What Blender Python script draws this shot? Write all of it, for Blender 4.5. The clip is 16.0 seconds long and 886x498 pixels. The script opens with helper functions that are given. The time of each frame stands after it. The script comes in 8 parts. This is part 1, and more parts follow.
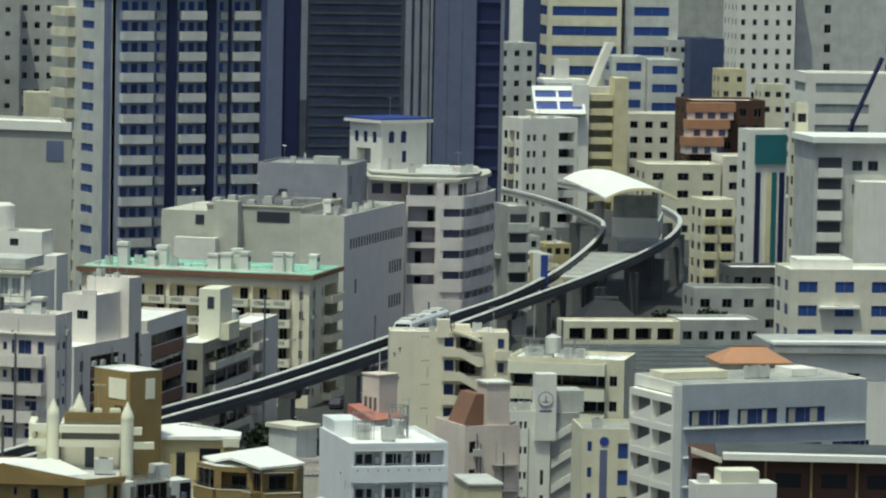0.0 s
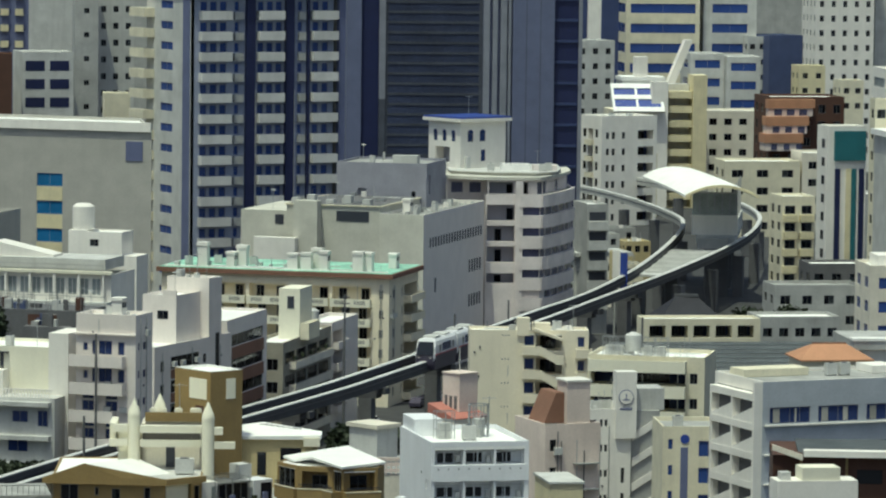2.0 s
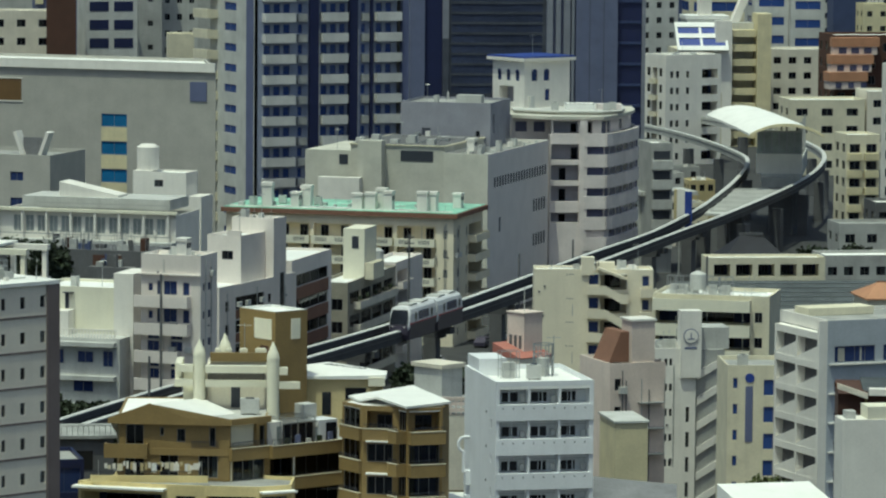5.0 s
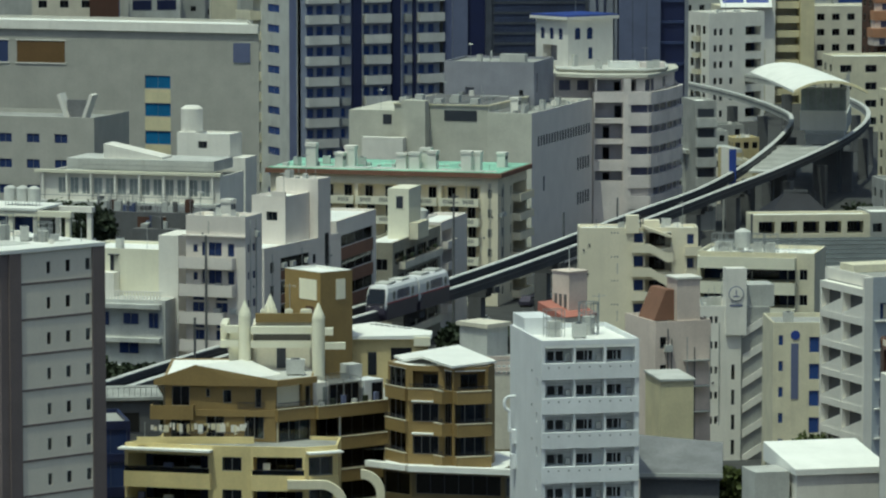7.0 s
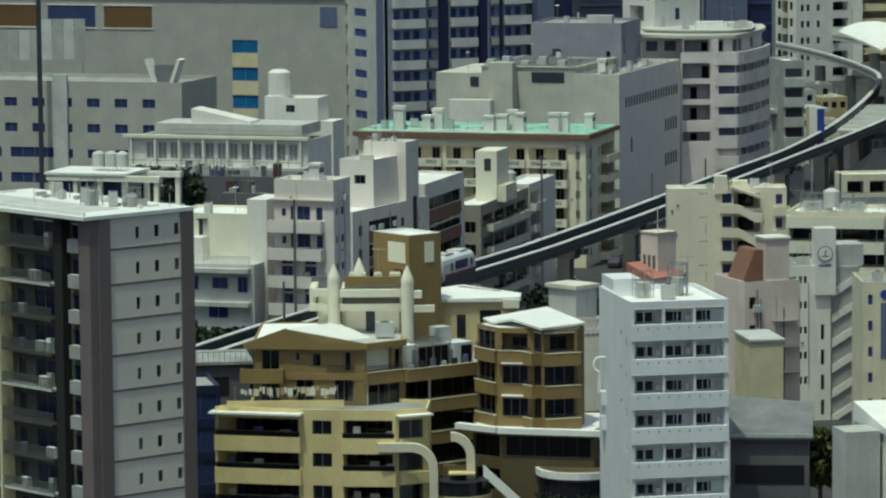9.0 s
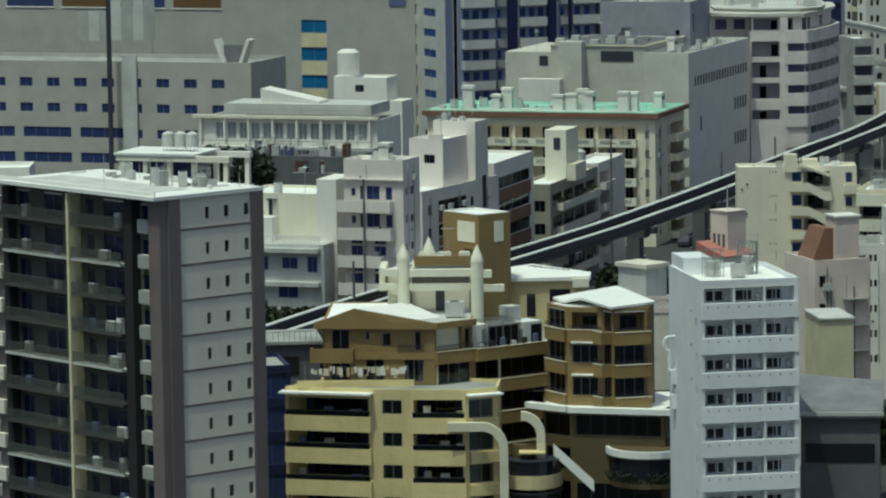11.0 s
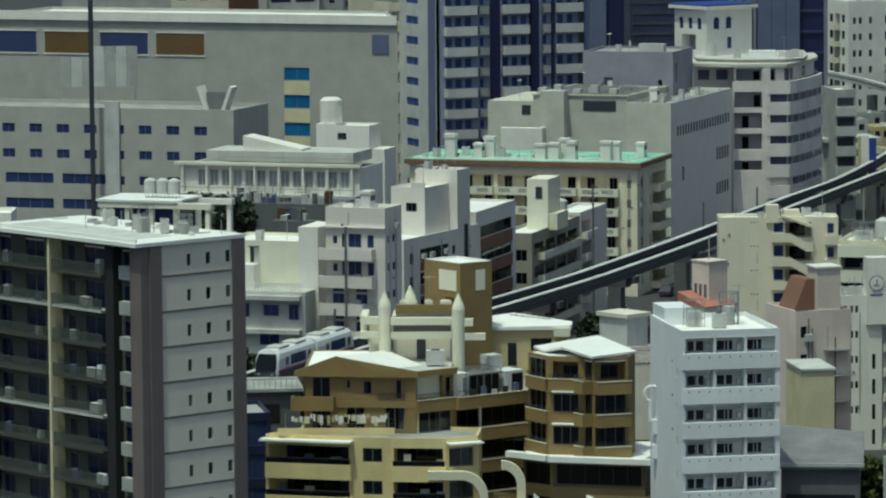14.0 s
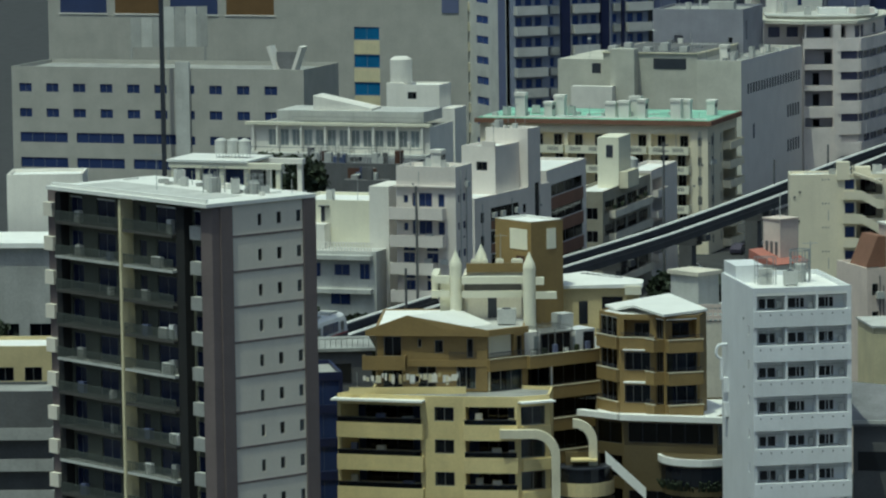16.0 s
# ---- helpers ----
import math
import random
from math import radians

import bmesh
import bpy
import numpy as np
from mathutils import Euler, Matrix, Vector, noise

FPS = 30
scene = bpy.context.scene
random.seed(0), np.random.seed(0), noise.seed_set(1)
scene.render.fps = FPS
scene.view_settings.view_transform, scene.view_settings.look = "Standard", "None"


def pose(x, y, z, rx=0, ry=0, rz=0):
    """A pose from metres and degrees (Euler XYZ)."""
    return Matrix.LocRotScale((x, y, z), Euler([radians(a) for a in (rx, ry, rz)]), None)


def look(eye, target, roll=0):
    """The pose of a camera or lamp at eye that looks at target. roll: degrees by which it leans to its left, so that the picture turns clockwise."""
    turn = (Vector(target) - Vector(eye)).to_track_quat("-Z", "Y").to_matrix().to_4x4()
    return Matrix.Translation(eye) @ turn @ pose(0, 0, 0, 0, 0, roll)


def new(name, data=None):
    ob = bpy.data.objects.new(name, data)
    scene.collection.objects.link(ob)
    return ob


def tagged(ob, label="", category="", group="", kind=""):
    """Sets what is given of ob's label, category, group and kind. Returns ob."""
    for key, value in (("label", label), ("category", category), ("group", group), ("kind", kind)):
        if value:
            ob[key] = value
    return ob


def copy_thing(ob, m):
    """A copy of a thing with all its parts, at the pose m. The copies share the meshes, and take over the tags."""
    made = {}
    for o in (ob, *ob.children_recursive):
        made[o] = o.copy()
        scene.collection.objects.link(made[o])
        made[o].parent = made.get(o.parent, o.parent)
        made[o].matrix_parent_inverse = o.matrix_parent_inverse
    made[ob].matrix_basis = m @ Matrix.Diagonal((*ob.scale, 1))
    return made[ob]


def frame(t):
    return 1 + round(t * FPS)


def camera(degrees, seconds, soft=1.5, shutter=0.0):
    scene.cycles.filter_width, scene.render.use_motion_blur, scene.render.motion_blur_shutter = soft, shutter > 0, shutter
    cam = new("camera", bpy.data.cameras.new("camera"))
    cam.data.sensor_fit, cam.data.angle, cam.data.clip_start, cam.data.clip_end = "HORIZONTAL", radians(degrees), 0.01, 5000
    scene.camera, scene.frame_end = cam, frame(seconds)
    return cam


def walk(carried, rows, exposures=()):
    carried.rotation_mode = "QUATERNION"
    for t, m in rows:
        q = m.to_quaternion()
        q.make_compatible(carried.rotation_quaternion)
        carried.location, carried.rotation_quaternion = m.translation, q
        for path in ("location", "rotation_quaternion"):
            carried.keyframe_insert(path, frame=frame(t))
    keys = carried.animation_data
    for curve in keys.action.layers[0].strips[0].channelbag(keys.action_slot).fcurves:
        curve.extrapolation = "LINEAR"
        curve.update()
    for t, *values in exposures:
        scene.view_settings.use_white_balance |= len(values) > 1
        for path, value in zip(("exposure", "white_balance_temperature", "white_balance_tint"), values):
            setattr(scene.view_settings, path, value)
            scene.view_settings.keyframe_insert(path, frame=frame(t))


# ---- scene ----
cam = camera(11.19, 16.0, soft=2.2)
EYE = (0.0, 0.0, 76.0)
# seconds, yaw, pitch, roll of a long lens that only pans
PAN = [
    (0.0, -2.422, -4.721, 1.111),
    (0.5, -2.318, -4.694, 1.090),
    (1.0, -1.827, -4.815, 0.892),
    (1.5, -1.605, -4.832, 0.731),
    (2.0, -1.412, -4.755, 0.707),
    (2.5, -1.370, -4.878, 0.805),
    (3.0, -1.402, -4.944, 0.676),
    (3.5, -1.217, -5.040, 0.527),
    (4.0, -0.536, -5.023, 0.341),
    (4.2, -0.618, -5.208, 0.489),
    (6.3, -0.339, -5.860, 0.219),
    (6.5, -0.152, -6.123, -0.023),
    (7.0, -0.036, -6.044, 0.002),
    (7.5, -0.013, -5.977, -0.007),
    (8.0, 0.373, -6.213, -0.237),
    (8.2, 0.613, -6.341, -0.374),
    (10.3, 1.312, -6.570, -0.557),
    (10.5, 1.368, -6.552, -0.557),
    (11.0, 1.984, -6.766, -0.836),
    (11.5, 1.938, -6.657, -0.716),
    (12.0, 1.915, -6.828, -0.695),
    (12.5, 1.915, -6.697, -0.632),
    (13.0, 1.555, -6.262, -0.490),
    (13.5, 1.613, -6.168, -0.502),
    (14.0, 1.742, -6.155, -0.449),
    (14.5, 2.068, -6.195, -0.541),
    (15.0, 2.386, -6.446, -0.656),
    (15.5, 2.420, -6.589, -0.704),
    (16.0, 2.650, -6.666, -0.810),
]
walk(cam, [(t, pose(*EYE, 90 + pitch, 0, yaw) @ pose(0, 0, 0, 0, 0, roll)) for t, yaw, pitch, roll in PAN], exposures=[(0.0, -0.97, 5580, -8), (2.0, -0.90, 5640, -7), (4.0, -1.0, 5560, -9), (6.5, -1.2, 5440, -12), (8.0, -1.2, 5440, -12), (10.5, -1.21, 5400, -11), (11.3, -1.27, 5340, -12), (12.4, -1.31, 5300, -13), (14.0, -1.22, 5340, -12), (16.0, -1.34, 5260, -13)])

# ---- light ----
SUN_AZ, SUN_EL = 213.0, 72.0          # degrees clockwise from +y, and above the horizon
world = bpy.data.worlds.new("world")
scene.world = world
world.use_nodes = True
wn = world.node_tree
sky = wn.nodes.new("ShaderNodeTexSky")
sky.sky_type, sky.sun_disc = "NISHITA", False
sky.sun_elevation, sky.sun_rotation = radians(SUN_EL), radians(SUN_AZ)
sky.air_density, sky.dust_density, sky.ozone_density = 0.8, 6.0, 0.8
wn.links.new(sky.outputs[0], wn.nodes["Background"].inputs[0])
wn.nodes["Background"].inputs[1].default_value = 0.17
sun = bpy.data.lights.new("sun", "SUN")
sun.energy, sun.angle, sun.color = 5.0, radians(0.6), (1.0, 0.90, 0.66)
sx, sy = math.sin(radians(SUN_AZ)) * math.cos(radians(SUN_EL)), math.cos(radians(SUN_AZ)) * math.cos(radians(SUN_EL))
new("sun", sun).matrix_world = look((sx * 500, sy * 500, 500 * math.sin(radians(SUN_EL))), (0, 0, 0))


# ---- materials ----
def mat(name, color, rough=0.85, metal=0.0, vary=0.12, scale=0.35, streak=0.25, bump=0.15, dirt=(0.12, 0.11, 0.09), tint=0.06):
    """A weathered surface: broad blotches, fine grain and rain streaks in world metres."""
    m = bpy.data.materials.new(name)
    m.use_nodes = True
    t = m.node_tree
    b = t.nodes["Principled BSDF"]
    b.inputs["Roughness"].default_value, b.inputs["Metallic"].default_value = rough, metal
    geo = t.nodes.new("ShaderNodeNewGeometry")
    def noise_tex(sc, detail, vec):
        n = t.nodes.new("ShaderNodeTexNoise")
        n.inputs["Scale"].default_value, n.inputs["Detail"].default_value = sc, detail
        t.links.new(vec, n.inputs["Vector"])
        return n.outputs["Fac"]
    def ramp(fac, lo, hi, a, c):
        r = t.nodes.new("ShaderNodeMapRange")
        r.inputs[1].default_value, r.inputs[2].default_value, r.inputs[3].default_value, r.inputs[4].default_value = lo, hi, a, c
        t.links.new(fac, r.inputs[0])
        return r.outputs[0]
    def mix(kind, fac, a, c):
        n = t.nodes.new("ShaderNodeMix")
        n.data_type, n.blend_type = "RGBA", kind
        for sock, v in ((n.inputs[0], fac), (n.inputs[6], a), (n.inputs[7], c)):
            if hasattr(v, "links"):
                t.links.new(v, sock)
            else:
                sock.default_value = v
        return n.outputs[2]
    pos = geo.outputs["Position"]
    squash = t.nodes.new("ShaderNodeVectorMath")
    squash.operation = "MULTIPLY"
    squash.inputs[1].default_value = (1.6, 1.6, 0.12)
    t.links.new(pos, squash.inputs[0])
    blotch = ramp(noise_tex(scale, 3, pos), 0.3, 0.7, 1 - vary, 1 + vary * 0.5)
    grain = ramp(noise_tex(scale * 14, 2, pos), 0.3, 0.7, 1 - vary * 0.5, 1 + vary * 0.3)
    info = t.nodes.new("ShaderNodeObjectInfo")
    rnd = ramp(info.outputs["Random"], 0, 1, 1 - tint, 1 + tint)
    k = t.nodes.new("ShaderNodeMath"); k.operation = "MULTIPLY"
    t.links.new(blotch, k.inputs[0]); t.links.new(grain, k.inputs[1])
    k2 = t.nodes.new("ShaderNodeMath"); k2.operation = "MULTIPLY"
    t.links.new(k.outputs[0], k2.inputs[0]); t.links.new(rnd, k2.inputs[1])
    grey = t.nodes.new("ShaderNodeCombineColor")
    for i in range(3):
        t.links.new(k2.outputs[0], grey.inputs[i])
    c = mix("MULTIPLY", 1.0, (*color, 1), grey.outputs[0])
    if streak:
        c = mix("MIX", ramp(noise_tex(1.0, 4, squash.outputs[0]), 0.5, 0.85, 0, streak * 0.6), c, (*dirt, 1))
    t.links.new(c, b.inputs["Base Color"])
    if bump:
        bn = t.nodes.new("ShaderNodeBump")
        bn.inputs["Strength"].default_value, bn.inputs["Distance"].default_value = bump, 0.03
        t.links.new(noise_tex(scale * 20, 2, pos), bn.inputs["Height"])
        t.links.new(bn.outputs[0], b.inputs["Normal"])
    return m


def glass(name, tint_color, rough=0.04):
    """Window glass: a clear tinted sheet with a mirror gloss."""
    m = bpy.data.materials.new(name)
    m.use_nodes = True
    t = m.node_tree
    t.nodes.remove(t.nodes["Principled BSDF"])
    out = t.nodes["Material Output"]
    tr, gl, mx, fr = (t.nodes.new(k) for k in ("ShaderNodeBsdfTransparent", "ShaderNodeBsdfGlossy", "ShaderNodeMixShader", "ShaderNodeFresnel"))
    tr.inputs[0].default_value = (*tint_color, 1)
    gl.inputs["Roughness"].default_value = rough
    fr.inputs[0].default_value = 1.5
    t.links.new(fr.outputs[0], mx.inputs[0]); t.links.new(tr.outputs[0], mx.inputs[1]); t.links.new(gl.outputs[0], mx.inputs[2])
    t.links.new(mx.outputs[0], out.inputs[0])
    return m


WHITE = mat("white_paint", (0.83, 0.80, 0.73), streak=0.16, vary=0.07)
COOLWHITE = mat("cool_white_tile", (0.83, 0.84, 0.85), rough=0.6, streak=0.12, vary=0.06)
WARMWHITE = mat("pinkish_white_render", (0.78, 0.72, 0.66), streak=0.14, vary=0.07)
WARMGREY = mat("warm_grey_render", (0.34, 0.315, 0.25), streak=0.25, vary=0.15)
ROOFWHITE = mat("white_roof_coating", (0.88, 0.875, 0.83), streak=0.08, vary=0.06)
CREAM = mat("cream_render", (0.70, 0.63, 0.40), streak=0.2)
PALECREAM = mat("pale_cream_render", (0.74, 0.69, 0.52), streak=0.2)
YELLOW = mat("yellow_render", (0.58, 0.49, 0.27), streak=0.2)
BROWN = mat("brown_tile", (0.29, 0.205, 0.080), rough=0.55, streak=0.2, vary=0.14)
REDBROWN = mat("red_brown_tile", (0.22, 0.115, 0.075), streak=0.2)
CONC = mat("grey_concrete", (0.42, 0.42, 0.40), streak=0.35, vary=0.18)
LIGHTCONC = mat("light_concrete", (0.56, 0.56, 0.53), streak=0.3, vary=0.15)
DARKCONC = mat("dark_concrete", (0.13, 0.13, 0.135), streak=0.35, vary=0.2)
ROOFGREY = mat("grey_roof_screed", (0.36, 0.36, 0.34), streak=0.1, vary=0.3)
BEIGE = mat("beige_render", (0.75, 0.70, 0.58), streak=0.16)
PINK = mat("pink_beige_render", (0.74, 0.63, 0.55), streak=0.2)
MAUVE = mat("mauve_grey_render", (0.30, 0.30, 0.345), streak=0.2)
GREENROOF = mat("green_roof_coating", (0.33, 0.60, 0.46), streak=0.5, vary=0.35, scale=0.35, dirt=(0.45, 0.46, 0.30))
REDROOF = mat("red_metal_roof", (0.42, 0.17, 0.13), rough=0.6, streak=0.1)
ORANGE = mat("orange_roof_tile", (0.48, 0.25, 0.14), streak=0.12)
TEAL = mat("teal_sheet", (0.03, 0.14, 0.16), rough=0.5, streak=0.1)
NAVY = mat("dark_cladding", (0.013, 0.018, 0.072), rough=0.45, streak=0.1)
SLATE = mat("slate_cladding", (0.072, 0.092, 0.185), rough=0.5, streak=0.08)
SLATELIGHT = mat("pale_slate_cladding", (0.135, 0.152, 0.265), rough=0.5, streak=0.08)
FRAME = mat("aluminium_frame", (0.30, 0.30, 0.31), rough=0.4, metal=0.6, streak=0, bump=0)
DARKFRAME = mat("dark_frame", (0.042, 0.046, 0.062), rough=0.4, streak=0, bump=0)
RAILGREY = mat("grey_painted_rail", (0.085, 0.095, 0.085), rough=0.5, streak=0.05, bump=0)
METAL = mat("galvanised_steel", (0.45, 0.46, 0.46), rough=0.4, metal=0.7, streak=0.1, bump=0)
# room backs: indoor gloom and blue shade are put into this colour
ROOM = mat("shaded_room_blue", (0.030, 0.044, 0.105), vary=0.5, scale=0.9, streak=0, bump=0, tint=0.3)
CURTAIN = mat("curtain_cloth", (0.42, 0.41, 0.36), streak=0, tint=0.25)
ASPHALT = mat("asphalt", (0.05, 0.05, 0.052), vary=0.3, streak=0)
LEAF = mat("leaves", (0.032, 0.045, 0.020), rough=0.7, vary=0.4, scale=1.5, streak=0, bump=0)
LEAFBRIGHT = mat("sunny_leaves", (0.085, 0.105, 0.022), rough=0.7, vary=0.45, scale=1.5, streak=0, bump=0)
BARK = mat("bark", (0.12, 0.09, 0.06), streak=0)
# beam sides and tops: shade and sunlight are put into two concrete colours
BEAMSIDE = mat("shaded_beam_concrete", (0.085, 0.085, 0.09), streak=0.4, vary=0.2)
BEAMTOP = mat("lit_beam_top_concrete", (0.60, 0.60, 0.58), streak=0.3, vary=0.12)
TRAINWHITE = mat("train_white", (0.80, 0.80, 0.80), rough=0.3, streak=0.03, vary=0.03, bump=0)
TRAINGREY = mat("train_grey", (0.062, 0.054, 0.085), rough=0.4, streak=0.05, bump=0)
TRAINRED = mat("train_red", (0.45, 0.035, 0.055), rough=0.35, streak=0, bump=0)
TRAINGLASS = mat("train_dark_glazing", (0.012, 0.014, 0.02), rough=0.12, streak=0, bump=0, vary=0.02)
RUBBERSHADE = mat("rubber_and_shade_black", (0.02, 0.02, 0.02), streak=0, bump=0)
BLUESIGN = mat("blue_paint", (0.03, 0.06, 0.30), rough=0.5, streak=0.05)
LINEN = mat("washing", (0.70, 0.70, 0.68), streak=0, tint=0.3)
NIGHTBLUE = mat("blue_black_curtain_wall", (0.047, 0.064, 0.155), rough=0.35, streak=0.05)
DARKRED = mat("dark_red_boards", (0.085, 0.040, 0.026), streak=0.15)
WINDOWBLUE = mat("blue_office_glazing", (0.040, 0.078, 0.27), rough=0.15, streak=0, bump=0)
FRAMECREAM = mat("bright_cream_paint", (0.83, 0.80, 0.64), streak=0.1, vary=0.06)
GREIGE = mat("greige_render", (0.60, 0.585, 0.505), streak=0.12)
SLOTWHITE = mat("pinkish_white_paint", (0.88, 0.82, 0.765), streak=0.05, vary=0.05)
VIOLETGLAZE = mat("violet_glazing", (0.085, 0.088, 0.16), rough=0.2, streak=0, vary=0.3)
MIDCONC = mat("mid_grey_concrete", (0.21, 0.21, 0.22), streak=0.35, vary=0.25)
STOREGREY = mat("store_render", (0.46, 0.445, 0.40), streak=0.1, vary=0.1)
HOUSECREAM = mat("warm_cream_render", (0.74, 0.62, 0.31), streak=0.15)
GABLE = mat("warm_grey_panel", (0.80, 0.745, 0.63), streak=0.08, vary=0.06)
MAUVETILE = mat("mauve_brown_tile", (0.185, 0.150, 0.145), rough=0.5, streak=0.12)
PALEGLAZE = mat("pale_glazing", (0.33, 0.36, 0.36), rough=0.2, streak=0, vary=0.3)
OLDSHEET = mat("weathered_sheet_roof", (0.085, 0.095, 0.098), rough=0.7, streak=0.2, vary=0.3)
ROOFBLACK = mat("black_roof_tile", (0.022, 0.022, 0.03), rough=0.75, streak=0.1, vary=0.3)
# opaque panes with the sky's blue reflection painted into the colour
SKYPANE = mat("painted_sky_glazing", (0.03, 0.15, 0.34), rough=0.15, streak=0, bump=0)
NIGHTFILM = mat("night_blue_glazing", (0.030, 0.048, 0.145), rough=0.15, streak=0, bump=0)
BLUEGREY = mat("blue_grey_render", (0.33, 0.36, 0.47), streak=0.15)
BRONZE = mat("bronze_glazing", (0.16, 0.10, 0.045), rough=0.2, streak=0, bump=0)
GLASS = glass("window_glass", (0.55, 0.60, 0.66))
DARKGLASS = glass("smoked_glass", (0.10, 0.13, 0.22))

# ---- mesh helpers ----
def bx(bm, x0, y0, z0, x1, y1, z1):
    v = [bm.verts.new(p) for p in ((x0, y0, z0), (x1, y0, z0), (x1, y1, z0), (x0, y1, z0), (x0, y0, z1), (x1, y0, z1), (x1, y1, z1), (x0, y1, z1))]
    for f in ((3, 2, 1, 0), (4, 5, 6, 7), (0, 1, 5, 4), (1, 2, 6, 5), (2, 3, 7, 6), (3, 0, 4, 7)):
        bm.faces.new([v[i] for i in f])
    return v


def boxes(*bs):
    bm = bmesh.new()
    for b in bs:
        bx(bm, *b)
    return bm


def cyl(bm, x, y, z0, z1, r0, r1=None, n=12):
    r1 = r0 if r1 is None else r1
    a = [bm.verts.new((x + r0 * math.cos(6.2832 * i / n), y + r0 * math.sin(6.2832 * i / n), z0)) for i in range(n)]
    b = [bm.verts.new((x + r1 * math.cos(6.2832 * i / n), y + r1 * math.sin(6.2832 * i / n), z1)) for i in range(n)]
    for i in range(n):
        bm.faces.new((a[i], a[(i + 1) % n], b[(i + 1) % n], b[i]))
    bm.faces.new(a[::-1])
    bm.faces.new(b)


def tube(bm, p, q, r, n=6):
    p, q = Vector(p), Vector(q)
    m = (q - p).to_track_quat("Z", "Y").to_matrix()
    a = [bm.verts.new(p + m @ Vector((r * math.cos(6.2832 * i / n), r * math.sin(6.2832 * i / n), 0))) for i in range(n)]
    b = [bm.verts.new(q + m @ Vector((r * math.cos(6.2832 * i / n), r * math.sin(6.2832 * i / n), 0))) for i in range(n)]
    for i in range(n):
        bm.faces.new((a[i], a[(i + 1) % n], b[(i + 1) % n], b[i]))
    bm.faces.new(a[::-1]); bm.faces.new(b)


def prism(bm, pts, z0, z1):
    """A plan outline (counter-clockwise) raised from z0 to z1; z1 may be a list, one height a corner."""
    top = z1 if isinstance(z1, (list, tuple)) else [z1] * len(pts)
    a = [bm.verts.new((*p, z0)) for p in pts]
    b = [bm.verts.new((*p, z)) for p, z in zip(pts, top)]
    n = len(pts)
    for i in range(n):
        bm.faces.new((a[i], a[(i + 1) % n], b[(i + 1) % n], b[i]))
    bm.faces.new(a[::-1]); bm.faces.new(b)


def mesh_of(name, bm, *mats):
    me = bpy.data.meshes.new(name)
    bm.to_mesh(me)
    bm.free()
    for m in mats:
        me.materials.append(m)
    return me


def part(name, bm, material, parent, label=""):
    ob = new(name, mesh_of(name, bm, material))
    ob.parent = parent
    return tagged(ob, label)


def put(name, me, parent, m):
    """One more object on a mesh that others share."""
    ob = new(name, me)
    ob.parent = parent
    ob.matrix_basis = m
    return ob


PLACE = {}


def thing(name, label, category, x, y, z=0.0, yaw=0.0, group="", kind=""):
    ob = new(name)
    m = pose(x, y, z, 0, 0, yaw)
    ob.matrix_basis = m
    PLACE[ob.name] = m
    return tagged(ob, label, category, group, kind)


CACHE = {}


def shared(key, make):
    if key not in CACHE:
        CACHE[key] = make()
    return CACHE[key]


def rect(w, d):
    return [(0, 0), (w, 0), (w, d), (0, d)]


def face_of(pts, i):
    (x0, y0), (x1, y1) = pts[i], pts[(i + 1) % len(pts)]
    a = math.atan2(y1 - y0, x1 - x0)
    return pose(x0, y0, 0, 0, 0, math.degrees(a)), math.hypot(x1 - x0, y1 - y0)


def lattice(xs, zs, solid, y0, y1):
    """One connected flat frame: the cells of a grid for which solid(i, j) holds, between two depths."""
    verts, faces = [], []
    def face(*pts):
        n = len(verts)
        verts.extend(pts)
        faces.append(tuple(range(n, n + len(pts))))
    ok = lambda i, j: 0 <= i < len(xs) - 1 and 0 <= j < len(zs) - 1 and solid(i, j)
    for i in range(len(xs) - 1):
        for j in range(len(zs) - 1):
            if not solid(i, j):
                continue
            a, c, e, f = xs[i], xs[i + 1], zs[j], zs[j + 1]
            face((a, y0, e), (c, y0, e), (c, y0, f), (a, y0, f))
            face((c, y1, e), (a, y1, e), (a, y1, f), (c, y1, f))
            if not ok(i - 1, j):
                face((a, y1, e), (a, y0, e), (a, y0, f), (a, y1, f))
            if not ok(i + 1, j):
                face((c, y0, e), (c, y1, e), (c, y1, f), (c, y0, f))
            if not ok(i, j - 1):
                face((a, y1, e), (c, y1, e), (c, y0, e), (a, y0, e))
            if not ok(i, j + 1):
                face((a, y0, f), (c, y0, f), (c, y1, f), (a, y1, f))
    bm = bmesh.new()
    vs = [bm.verts.new(p) for p in verts]
    for f in faces:
        bm.faces.new([vs[k] for k in f])
    bmesh.ops.remove_doubles(bm, verts=bm.verts, dist=0.0005)
    return bm


def win_mesh(w, h, split, fm):
    def make():
        xs = [0, 0.05]
        for k in range(1, split):
            xs += [w * k / split - 0.025, w * k / split + 0.025]
        xs += [w - 0.05, w]
        return mesh_of("window", lattice(xs, [0, 0.05, h - 0.05, h], lambda i, j: j != 1 or i % 2 == 0, 0, 0.06), fm)
    return shared(("win", w, h, split, fm.name), make)


def pane_mesh(w, h, gm):
    return shared(("pane", w, h, gm.name), lambda: mesh_of("pane", boxes((0.05, 0.02, 0.05, w - 0.05, 0.034, h - 0.05)), gm))


RNG = random.Random(4)


